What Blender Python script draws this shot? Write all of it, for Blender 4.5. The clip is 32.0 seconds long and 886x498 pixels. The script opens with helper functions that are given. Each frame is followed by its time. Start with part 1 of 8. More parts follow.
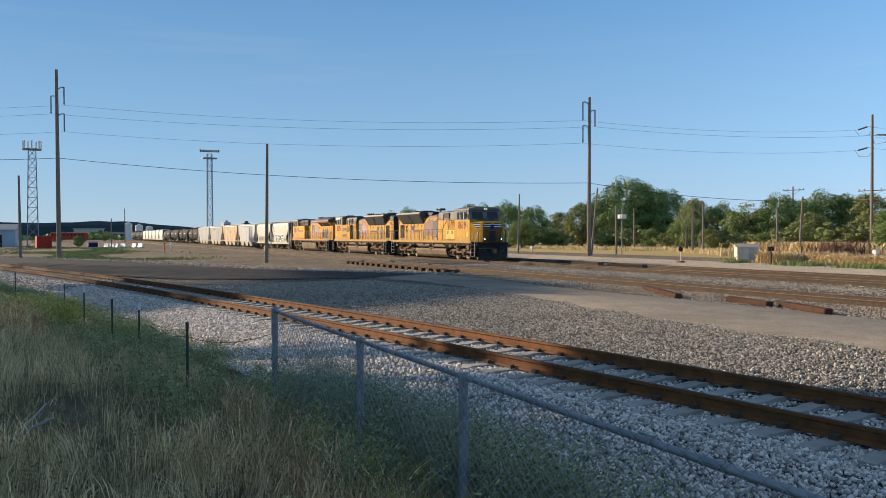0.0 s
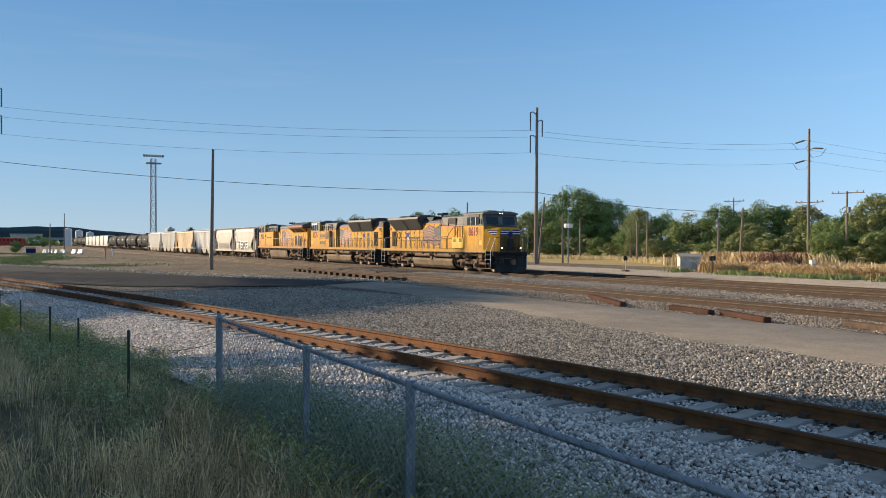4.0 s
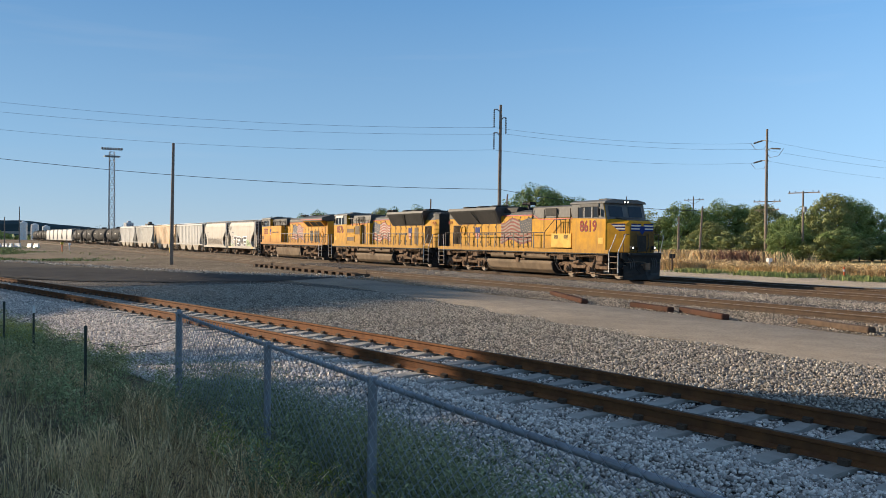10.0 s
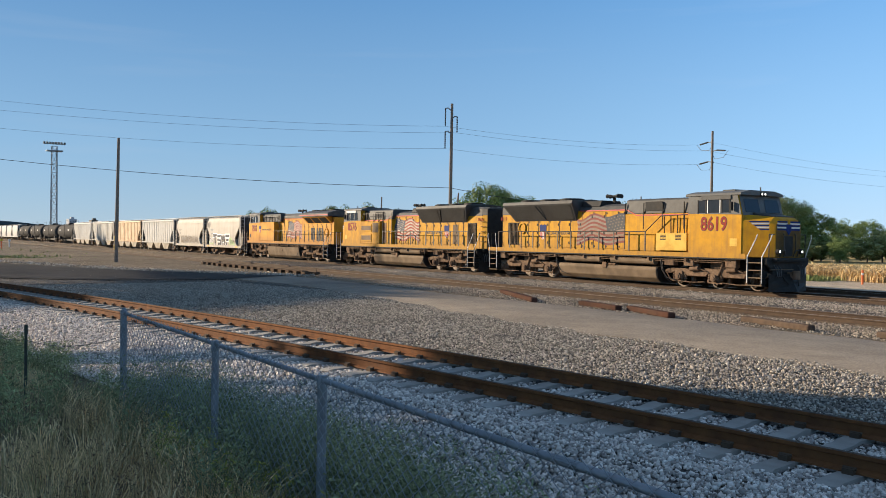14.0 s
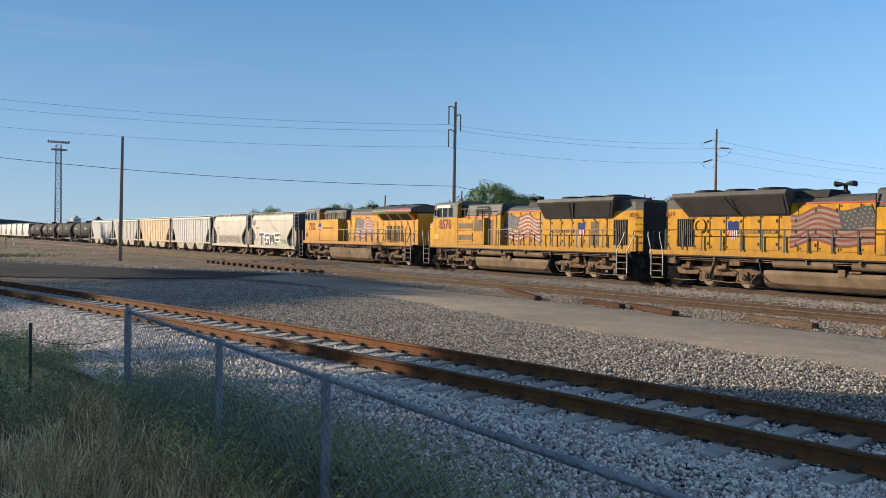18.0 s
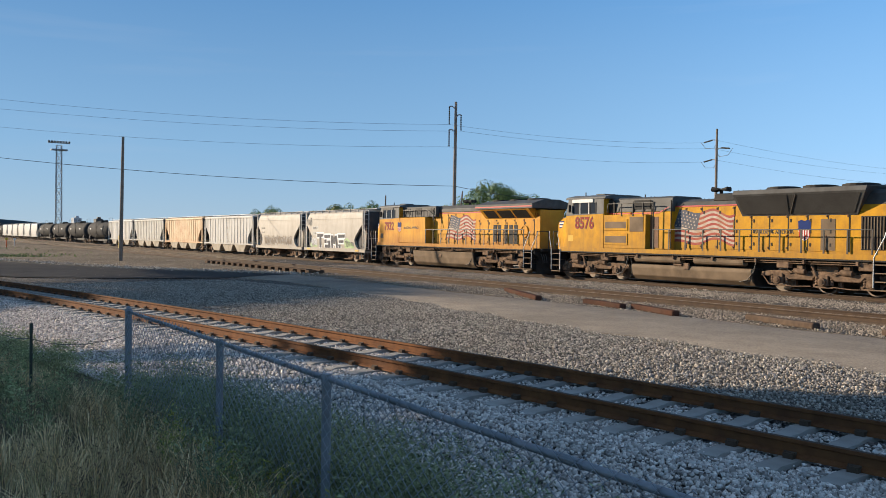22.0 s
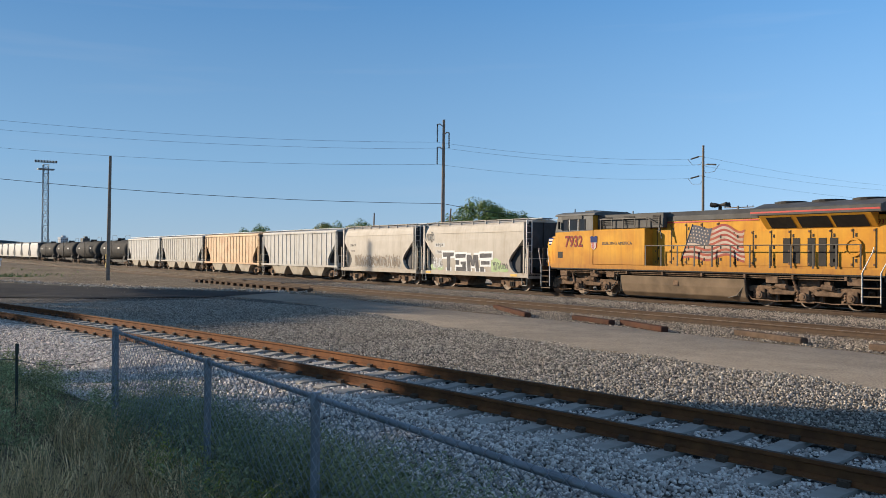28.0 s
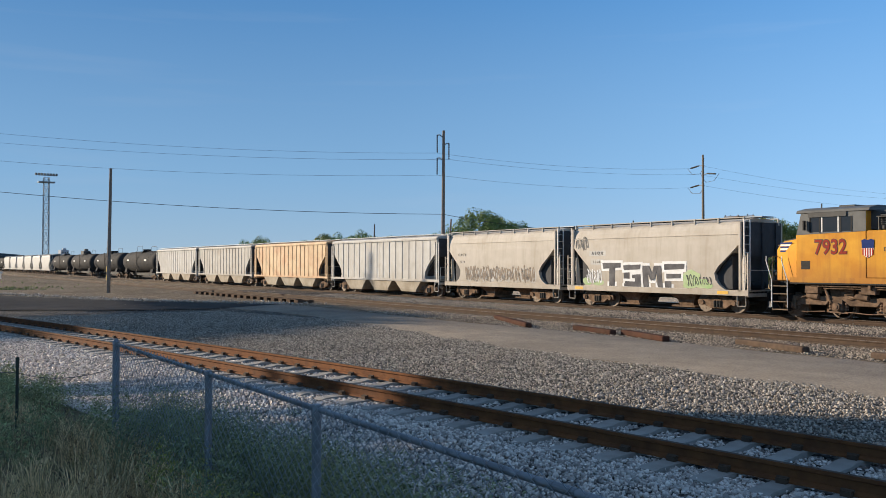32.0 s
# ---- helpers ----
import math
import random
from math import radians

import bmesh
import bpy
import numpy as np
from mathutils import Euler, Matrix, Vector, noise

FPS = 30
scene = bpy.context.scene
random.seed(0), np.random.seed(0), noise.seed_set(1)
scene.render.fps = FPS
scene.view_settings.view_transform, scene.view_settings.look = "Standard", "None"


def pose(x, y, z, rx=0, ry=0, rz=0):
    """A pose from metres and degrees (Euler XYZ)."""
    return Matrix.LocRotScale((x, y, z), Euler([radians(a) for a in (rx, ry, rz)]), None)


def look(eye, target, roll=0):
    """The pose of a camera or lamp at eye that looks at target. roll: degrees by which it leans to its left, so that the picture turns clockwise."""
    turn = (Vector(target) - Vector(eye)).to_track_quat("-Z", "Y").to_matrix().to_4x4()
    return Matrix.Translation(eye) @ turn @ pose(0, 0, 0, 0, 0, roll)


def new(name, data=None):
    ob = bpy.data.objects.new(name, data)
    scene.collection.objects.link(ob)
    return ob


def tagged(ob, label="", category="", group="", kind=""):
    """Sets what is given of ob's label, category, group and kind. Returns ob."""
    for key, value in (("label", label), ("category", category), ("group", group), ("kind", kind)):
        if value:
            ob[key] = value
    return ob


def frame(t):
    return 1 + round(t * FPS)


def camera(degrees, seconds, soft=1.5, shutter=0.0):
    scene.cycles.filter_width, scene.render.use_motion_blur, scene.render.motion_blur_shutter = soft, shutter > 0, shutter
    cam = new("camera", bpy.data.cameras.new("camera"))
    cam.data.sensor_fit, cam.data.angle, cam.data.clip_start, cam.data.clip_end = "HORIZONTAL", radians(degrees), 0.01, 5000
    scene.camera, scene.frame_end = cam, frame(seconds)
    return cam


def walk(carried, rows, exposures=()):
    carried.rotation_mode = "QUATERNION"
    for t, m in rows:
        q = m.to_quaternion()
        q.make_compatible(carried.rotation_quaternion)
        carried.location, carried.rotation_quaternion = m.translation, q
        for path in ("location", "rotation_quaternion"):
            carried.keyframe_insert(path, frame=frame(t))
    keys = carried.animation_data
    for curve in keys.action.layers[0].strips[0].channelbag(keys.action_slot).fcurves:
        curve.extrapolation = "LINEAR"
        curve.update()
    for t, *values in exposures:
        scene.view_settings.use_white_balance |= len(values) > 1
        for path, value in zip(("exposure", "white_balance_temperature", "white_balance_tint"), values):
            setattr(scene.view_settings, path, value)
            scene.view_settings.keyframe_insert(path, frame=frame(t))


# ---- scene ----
cam = camera(54.78, 32.0, 0.7)
EYE = (0.0, 0.0, 2.355)


def view(yaw, pitch, roll):
    """Camera pose: yaw to the left of +y, pitch up, roll, in degrees."""
    return pose(*EYE, 90 + pitch, 0, yaw) @ pose(0, 0, 0, 0, 0, roll)


# seconds, yaw, pitch, roll of the hand-held pan
EXPO = 0.45
PATH = [
    (0, 65.816, -0.945, -0.178), (0.5, 65.54, -0.9, -0.149), (1, 65.098, -0.79, -0.125), (1.5, 64.583, -0.685, -0.057),
    (2, 64.14, -0.647, -0.004), (2.5, 63.667, -0.575, 0.078), (3, 63.298, -0.547, 0.097), (3.5, 62.85, -0.462, 0.142),
    (5.5, 61.144, -0.446, 0.318), (6, 61.092, -0.457, 0.345), (6.5, 61.11, -0.474, 0.304), (7, 60.417, -0.597, 0.504),
    (7.5, 60.11, -0.629, 0.512), (8, 60.074, -0.644, 0.514), (8.5, 60.078, -0.648, 0.5), (9, 60.043, -0.638, 0.531),
    (9.5, 59.954, -0.638, 0.543), (10, 59.854, -0.632, 0.555), (10.5, 59.756, -0.642, 0.596), (11, 59.621, -0.662, 0.561),
    (11.5, 58.602, -0.702, 0.775), (12, 57.724, -0.639, 0.821), (12.5, 56.966, -0.641, 0.827), (13, 56.678, -0.664, 0.792),
    (13.5, 56.567, -0.683, 0.843), (14, 56.555, -0.701, 0.835), (14.5, 56.555, -0.712, 0.844), (16.5, 56.708, -0.772, 0.835),
    (17, 56.714, -0.788, 0.796), (17.5, 56.757, -0.784, 0.832), (18, 56.792, -0.817, 0.795), (18.5, 56.814, -0.831, 0.83),
    (19, 56.815, -0.827, 0.809), (19.5, 56.825, -0.851, 0.803), (20, 56.866, -0.879, 0.814), (20.5, 56.887, -0.9, 0.778),
    (21, 56.914, -0.905, 0.782), (21.5, 56.883, -0.88, 0.758), (22, 56.826, -0.821, 0.76), (22.5, 56.701, -0.647, 0.717),
    (23, 56.517, -0.458, 0.648), (23.5, 56.439, -0.369, 0.62), (24, 56.397, -0.284, 0.616), (24.5, 56.346, -0.219, 0.58),
    (25, 56.271, -0.113, 0.558), (25.5, 56.232, -0.005, 0.545), (27.5, 56.112, 0.314, 0.435), (28, 56.086, 0.354, 0.42),
    (28.5, 56.138, 0.486, 0.33), (29, 56.144, 0.674, 0.231), (29.5, 56.159, 0.903, 0.085), (30, 56.175, 1.019, 0.097),
    (30.5, 56.163, 1.002, 0.052), (31, 56.157, 0.974, 0.044), (31.5, 56.152, 1.016, 0.077), (32, 56.118, 1.067, 0.103),
]
walk(cam, [(t, view(y, p, r)) for t, y, p, r in PATH], [(0.0, EXPO + 0.09, 6560, 10), (12.0, EXPO + 0.06, 6500, 10), (18.0, EXPO + 0.02, 6420, 10), (24.0, EXPO - 0.03, 6280, 10), (28.0, EXPO - 0.09, 6230, 10), (30.0, EXPO - 0.15, 6150, 10), (32.0, EXPO - 0.15, 6130, 10)])

# ---------------------------------------------------------------- light
SUN_DIR = Vector((0.835, 0.55, -0.306)).normalized()   # the way the light goes
world = bpy.data.worlds.new("sky")
scene.world = world
world.use_nodes = True
wn, wl = world.node_tree.nodes, world.node_tree.links
sky = wn.new("ShaderNodeTexSky")
sky.sky_type, sky.sun_disc = "NISHITA", False
sky.sun_elevation = math.asin(-SUN_DIR.z)
sky.sun_rotation = math.atan2(-SUN_DIR.x, -SUN_DIR.y)
sky.air_density, sky.dust_density, sky.ozone_density = 0.8, 0.0, 3.0
# the clear sky, evened out by thin high haze that pales towards the horizon
way = wn.new("ShaderNodeTexCoord")
sep = wn.new("ShaderNodeSeparateXYZ")
wl.new(way.outputs["Generated"], sep.inputs["Vector"])
fade = wn.new("ShaderNodeValToRGB")
ends = fade.color_ramp.elements
ends[0].position, ends[0].color = 0.0, (0.290, 0.405, 0.520, 1)
ends[1].position, ends[1].color = 0.30, (0.080, 0.218, 0.435, 1)
high = fade.color_ramp.elements.new(0.75)
high.color = (0.095, 0.135, 0.205, 1)
third = fade.color_ramp.elements.new(0.10)
third.color = (0.198, 0.355, 0.535, 1)
wl.new(sep.outputs["Z"], fade.inputs["Fac"])
streak = wn.new("ShaderNodeTexNoise")
streak.inputs["Scale"].default_value, streak.inputs["Detail"].default_value = 3.0, 5
squeeze = wn.new("ShaderNodeMapping")
squeeze.inputs["Scale"].default_value = (1, 1, 14)
wl.new(way.outputs["Generated"], squeeze.inputs["Vector"])
wl.new(squeeze.outputs["Vector"], streak.inputs["Vector"])
thin = wn.new("ShaderNodeMapRange")
thin.inputs["From Min"].default_value, thin.inputs["From Max"].default_value = 0.58, 0.80
thin.inputs["To Max"].default_value = 0.10
wl.new(streak.outputs["Fac"], thin.inputs["Value"])
cloud = wn.new("ShaderNodeMix")
cloud.data_type = "RGBA"
wl.new(thin.outputs["Result"], cloud.inputs["Factor"])
wl.new(fade.outputs["Color"], cloud.inputs["A"])
cloud.inputs["B"].default_value = (0.42, 0.46, 0.52, 1)
lift = wn.new("ShaderNodeVectorMath")
lift.operation = "SCALE"
# brighter away from the sun's side, as an evening sky is low down
turn = wn.new("ShaderNodeMapRange")
turn.interpolation_type = "SMOOTHSTEP"
turn.inputs["From Min"].default_value, turn.inputs["From Max"].default_value = -1.0, -0.35
turn.inputs["To Min"].default_value, turn.inputs["To Max"].default_value = 0.91 / 0.12, 1.42 / 0.12
wl.new(sep.outputs["X"], turn.inputs["Value"])
wl.new(turn.outputs["Result"], lift.inputs["Scale"])
wl.new(cloud.outputs["Result"], lift.inputs[0])
blend = wn.new("ShaderNodeMix")
blend.data_type = "RGBA"
blend.inputs["Factor"].default_value = 0.92
wl.new(sky.outputs["Color"], blend.inputs["A"])
wl.new(lift.outputs["Vector"], blend.inputs["B"])
wl.new(blend.outputs["Result"], wn["Background"].inputs["Color"])
wn["Background"].inputs["Strength"].default_value = 0.12
sun = new("sun", bpy.data.lights.new("sun", "SUN"))
sun.data.energy, sun.data.angle, sun.data.color = 5.9, radians(0.53), (1.0, 0.82, 0.60)
sun.matrix_world = look((0, 0, 30), Vector((0, 0, 30)) + SUN_DIR)


# ---------------------------------------------------------------- materials
def mat(name, c1, c2=None, scale=4.0, rough=0.7, metal=0.0, bump=0.0, bump_scale=40.0, stain=None, stain_scale=0.6,
        stain_amount=0.4, per_object=0.0, per_island=0.0, spec=0.5):
    """A noisy surface: base colour c1 to c2 in fine grain, a stain colour in broad patches, relief."""
    m = bpy.data.materials.new(name)
    m.use_nodes = True
    n, l = m.node_tree.nodes, m.node_tree.links
    bs = n["Principled BSDF"]
    bs.inputs["Roughness"].default_value, bs.inputs["Metallic"].default_value = rough, metal
    bs.inputs["Specular IOR Level"].default_value = spec
    tc = n.new("ShaderNodeTexCoord")
    c2 = c2 or tuple(v * 0.8 for v in c1)
    noi = n.new("ShaderNodeTexNoise")
    noi.inputs["Scale"].default_value, noi.inputs["Detail"].default_value = scale, 6
    l.new(tc.outputs["Object"], noi.inputs["Vector"])
    mix = n.new("ShaderNodeMix")
    mix.data_type = "RGBA"
    mix.inputs["A"].default_value, mix.inputs["B"].default_value = (*c1, 1), (*c2, 1)
    ramp = n.new("ShaderNodeMapRange")
    ramp.inputs["From Min"].default_value, ramp.inputs["From Max"].default_value = 0.35, 0.65
    l.new(noi.outputs["Fac"], ramp.inputs["Value"])
    l.new(ramp.outputs["Result"], mix.inputs["Factor"])
    out = mix.outputs["Result"]
    if stain:
        n2 = n.new("ShaderNodeTexNoise")
        n2.inputs["Scale"].default_value, n2.inputs["Detail"].default_value = stain_scale, 8
        n2.inputs["Roughness"].default_value = 0.65
        l.new(tc.outputs["Object"], n2.inputs["Vector"])
        r2 = n.new("ShaderNodeMapRange")
        r2.inputs["From Min"].default_value, r2.inputs["From Max"].default_value = 0.45, 0.7
        r2.inputs["To Max"].default_value = stain_amount
        l.new(n2.outputs["Fac"], r2.inputs["Value"])
        m2 = n.new("ShaderNodeMix")
        m2.data_type = "RGBA"
        l.new(out, m2.inputs["A"])
        m2.inputs["B"].default_value = (*stain, 1)
        l.new(r2.outputs["Result"], m2.inputs["Factor"])
        out = m2.outputs["Result"]
    if per_object or per_island:
        if per_island:
            src = n.new("ShaderNodeNewGeometry").outputs["Random Per Island"]
        else:
            src = n.new("ShaderNodeObjectInfo").outputs["Random"]
        r3 = n.new("ShaderNodeMapRange")
        amount = per_object or per_island
        r3.inputs["To Min"].default_value, r3.inputs["To Max"].default_value = 1 - amount, 1 + amount
        l.new(src, r3.inputs["Value"])
        hsv = n.new("ShaderNodeHueSaturation")
        l.new(out, hsv.inputs["Color"])
        l.new(r3.outputs["Result"], hsv.inputs["Value"])
        out = hsv.outputs["Color"]
    l.new(out, bs.inputs["Base Color"])
    if bump:
        n3 = n.new("ShaderNodeTexNoise")
        n3.inputs["Scale"].default_value, n3.inputs["Detail"].default_value = bump_scale, 5
        l.new(tc.outputs["Object"], n3.inputs["Vector"])
        bp = n.new("ShaderNodeBump")
        bp.inputs["Strength"].default_value, bp.inputs["Distance"].default_value = min(1.0, bump), 0.02
        l.new(n3.outputs["Fac"], bp.inputs["Height"])
        l.new(bp.outputs["Normal"], bs.inputs["Normal"])
    return m


def matte(*surfaces):
    """Dusty surfaces that do not shine, even at a flat angle."""
    for m in surfaces:
        m.node_tree.nodes["Principled BSDF"].inputs["Specular IOR Level"].default_value = 0.04


def stony(m, scale, low, high, gap=0.5, jitter=1.0):
    """Break a surface up into small stones: a brightness for each cell, dark joints between the cells, and their relief."""
    n, l = m.node_tree.nodes, m.node_tree.links
    bs = n["Principled BSDF"]
    src = bs.inputs["Base Color"].links[0].from_socket
    tc = n.new("ShaderNodeTexCoord")
    cell = n.new("ShaderNodeTexVoronoi")
    cell.inputs["Scale"].default_value, cell.inputs["Randomness"].default_value = scale, jitter
    l.new(tc.outputs["Object"], cell.inputs["Vector"])
    tone = n.new("ShaderNodeSeparateColor")
    l.new(cell.outputs["Color"], tone.inputs["Color"])
    span = n.new("ShaderNodeMapRange")
    span.inputs["To Min"].default_value, span.inputs["To Max"].default_value = low, high
    l.new(tone.outputs["Red"], span.inputs["Value"])
    joint = n.new("ShaderNodeMapRange")
    joint.inputs["From Min"].default_value, joint.inputs["From Max"].default_value = 0.35, 0.75
    joint.inputs["To Min"].default_value, joint.inputs["To Max"].default_value = 1.0, 1.0 - gap
    l.new(cell.outputs["Distance"], joint.inputs["Value"])
    both = n.new("ShaderNodeMath")
    both.operation = "MULTIPLY"
    l.new(span.outputs["Result"], both.inputs[0])
    l.new(joint.outputs["Result"], both.inputs[1])
    hsv = n.new("ShaderNodeHueSaturation")
    l.new(src, hsv.inputs["Color"])
    l.new(both.outputs["Value"], hsv.inputs["Value"])
    l.new(hsv.outputs["Color"], bs.inputs["Base Color"])
    bp = n.new("ShaderNodeBump")
    bp.invert = True
    bp.inputs["Strength"].default_value, bp.inputs["Distance"].default_value = 0.7, 0.5 / scale
    l.new(cell.outputs["Distance"], bp.inputs["Height"])
    if bs.inputs["Normal"].links:
        l.new(bs.inputs["Normal"].links[0].from_socket, bp.inputs["Normal"])
    l.new(bp.outputs["Normal"], bs.inputs["Normal"])
    return m


def weathered(m, colour, amount, z0, z1, streak=0.4):
    """Road dust that thickens towards the underframe between the heights z1 and z0, and dirt run down the side in streaks."""
    n, l = m.node_tree.nodes, m.node_tree.links
    bs = n["Principled BSDF"]
    src = bs.inputs["Base Color"].links[0].from_socket
    tc = n.new("ShaderNodeTexCoord")
    stretch = n.new("ShaderNodeMapping")
    stretch.inputs["Scale"].default_value = (5.0, 5.0, 0.45)
    l.new(tc.outputs["Object"], stretch.inputs["Vector"])
    runs = n.new("ShaderNodeTexNoise")
    runs.inputs["Scale"].default_value, runs.inputs["Detail"].default_value = 1.0, 6
    l.new(stretch.outputs["Vector"], runs.inputs["Vector"])
    span = n.new("ShaderNodeMapRange")
    span.inputs["From Min"].default_value, span.inputs["From Max"].default_value = 0.48, 0.74
    span.inputs["To Max"].default_value = streak
    l.new(runs.outputs["Fac"], span.inputs["Value"])
    sep_z = n.new("ShaderNodeSeparateXYZ")
    l.new(tc.outputs["Object"], sep_z.inputs["Vector"])
    low = n.new("ShaderNodeMapRange")
    low.inputs["From Min"].default_value, low.inputs["From Max"].default_value = z1, z0
    low.inputs["To Max"].default_value = amount
    l.new(sep_z.outputs["Z"], low.inputs["Value"])
    both = n.new("ShaderNodeMath")
    both.operation, both.use_clamp = "ADD", True
    l.new(span.outputs["Result"], both.inputs[0])
    l.new(low.outputs["Result"], both.inputs[1])
    mix = n.new("ShaderNodeMix")
    mix.data_type = "RGBA"
    mix.inputs["B"].default_value = (*colour, 1)
    l.new(src, mix.inputs["A"])
    l.new(both.outputs["Value"], mix.inputs["Factor"])
    l.new(mix.outputs["Result"], bs.inputs["Base Color"])


def glow(name, colour, strength):
    m = bpy.data.materials.new(name)
    m.use_nodes = True
    bs = m.node_tree.nodes["Principled BSDF"]
    bs.inputs["Base Color"].default_value = (*colour, 1)
    bs.inputs["Emission Color"].default_value = (*colour, 1)
    bs.inputs["Emission Strength"].default_value = strength
    return m


YELLOW = mat("armour_yellow", (0.60, 0.300, 0.012), (0.51, 0.245, 0.012), 2.2, 0.6, 0, 0.06, 3, (0.26, 0.12, 0.02), 2.6, 0.4, 0, 0, 0.15)
YELLOW_B = mat("orange_yellow", (0.66, 0.335, 0.036), (0.60, 0.285, 0.026), 1.6, 0.6, 0, 0.06, 3, (0.44, 0.15, 0.02), 0.6, 0.6, 0, 0, 0.15)
LOCO_GREY = mat("loco_grey", (0.085, 0.083, 0.078), (0.062, 0.060, 0.056), 2.5, 0.6, 0, 0.08, 6, (0.035, 0.03, 0.026), 0.9, 0.6, 0, 0, 0.3)
CAB_GREY = mat("cab_grey", (0.135, 0.135, 0.128), (0.105, 0.104, 0.098), 2.5, 0.6, 0, 0.08, 6, (0.06, 0.052, 0.045), 0.9, 0.5, 0, 0, 0.3)
LOCO_DARK = mat("loco_dark", (0.022, 0.021, 0.020), (0.015, 0.015, 0.014), 5, 0.7, 0, 0.1, 20, (0.06, 0.046, 0.033), 1.5, 0.4, 0, 0, 0.25)
TRUCK = mat("truck_dust", (0.245, 0.163, 0.106), (0.135, 0.09, 0.061), 5, 0.85, 0, 0.3, 30, (0.0438, 0.0338, 0.0275), 1.8, 0.65, 0, 0, 0.15)
TANK_GREY = mat("tank_dust", (0.235, 0.168, 0.108), (0.175, 0.127, 0.082), 1.5, 0.8, 0, 0.1, 20, (0.09, 0.066, 0.045), 0.8, 0.6, 0, 0, 0.15)
WHEEL = mat("wheel_steel", (0.13, 0.089, 0.06), (0.085, 0.058, 0.04), 8, 0.7, 0.1, 0.15, 40)
TREAD = mat("worn_rim", (0.20, 0.15, 0.105), (0.14, 0.105, 0.075), 8, 0.6, 0.2)
RED_LINE = mat("red_stripe", (0.50, 0.03, 0.02), None, 4, 0.5)
BLUE = mat("blue_paint", (0.010, 0.028, 0.13), (0.013, 0.033, 0.15), 5, 0.6, 0, 0.05, 5, None, 1, 0, 0, 0, 0.12)
RED = mat("red_paint", (0.42, 0.03, 0.02), (0.35, 0.035, 0.025), 5, 0.6, 0, 0.05, 5, (0.40, 0.16, 0.08), 2.0, 0.3, 0, 0, 0.15)
WHITE = mat("white_paint", (0.72, 0.70, 0.66), (0.62, 0.60, 0.56), 5, 0.55, 0, 0.05, 5, (0.4, 0.36, 0.3), 1.4, 0.4)
FLAG_RED = mat("faded_red", (0.34, 0.055, 0.045), (0.27, 0.06, 0.045), 3, 0.6, 0, 0.04, 4, (0.42, 0.19, 0.08), 1.3, 0.5, 0, 0, 0.2)
FLAG_WHITE = mat("faded_white", (0.52, 0.44, 0.37), (0.40, 0.31, 0.24), 3, 0.6, 0, 0.04, 4, (0.36, 0.19, 0.10), 1.3, 0.5, 0, 0, 0.2)
FLAG_BLUE = mat("faded_blue", (0.055, 0.07, 0.105), (0.09, 0.095, 0.115), 4, 0.6, 0, 0.04, 4, (0.2, 0.16, 0.11), 1.6, 0.4, 0, 0, 0.2)
GLASS = mat("cab_glass", (0.02, 0.025, 0.03), (0.03, 0.03, 0.035), 2, 0.06, 0, 0, 1, None, 1, 0, 0, 0, 0.3)
LAMP = glow("headlight_glow", (1.0, 0.93, 0.78), 2.0)
STEEL_WHITE = mat("white_grab_iron", (0.70, 0.68, 0.63), (0.6, 0.57, 0.52), 12, 0.5)
RAIL_DARK = mat("handrail_dark", (0.042, 0.034, 0.025), (0.028, 0.023, 0.018), 9, 0.6)
HOP_TAN = mat("hopper_tan", (0.50, 0.455, 0.39), (0.45, 0.405, 0.338), 1.4, 0.65, 0, 0.1, 8, (0.32, 0.265, 0.20), 0.5, 0.5, 0, 0, 0.25)
HOP_WHITE = mat("hopper_white", (0.52, 0.51, 0.478), (0.45, 0.438, 0.405), 1.4, 0.65, 0, 0.1, 8, (0.32, 0.275, 0.22), 0.45, 0.5, 0, 0, 0.25)
HOP_ORANGE = mat("hopper_rusty_orange", (0.58, 0.425, 0.24), (0.51, 0.36, 0.195), 1.0, 0.65, 0, 0.1, 8, (0.40, 0.16, 0.06), 0.7, 0.75)
HOP_GREY = mat("hopper_grey", (0.40, 0.39, 0.355), (0.33, 0.315, 0.28), 1.4, 0.65, 0, 0.1, 8, (0.22, 0.18, 0.13), 0.5, 0.6)
# car ends: their own dark paint plus their shade put into the colour
HOP_DARK = mat("hopper_end_shaded_steel", (0.06, 0.06, 0.064), (0.045, 0.045, 0.048), 3, 0.7, 0, 0.1, 8, (0.03, 0.028, 0.025), 0.8, 0.5, 0, 0, 0.25)
TANKCAR = mat("tank_car_black", (0.030, 0.030, 0.031), (0.042, 0.040, 0.038), 1.5, 0.85, 0, 0.06, 6, (0.07, 0.06, 0.05), 0.6, 0.5, 0, 0, 0.12)
weathered(YELLOW, (0.22, 0.125, 0.045), 0.45, 1.6, 2.5, 0.38)
weathered(YELLOW_B, (0.27, 0.115, 0.035), 0.65, 1.6, 2.6, 0.30)
weathered(HOP_TAN, (0.27, 0.215, 0.15), 0.25, 1.2, 1.8, 0.30)
weathered(HOP_WHITE, (0.30, 0.25, 0.19), 0.25, 1.2, 1.8, 0.30)
weathered(HOP_ORANGE, (0.40, 0.17, 0.055), 0.2, 1.2, 1.8, 0.55)
weathered(HOP_GREY, (0.26, 0.205, 0.14), 0.25, 1.2, 1.8, 0.40)
LETTER = mat("black_letter", (0.03, 0.03, 0.03), None, 5, 0.6)
SPRAY = mat("grey_spray", (0.085, 0.083, 0.087), (0.15, 0.145, 0.145), 2.5, 0.7, 0, 0, 1, None, 1, 0, 0, 0, 0.15)
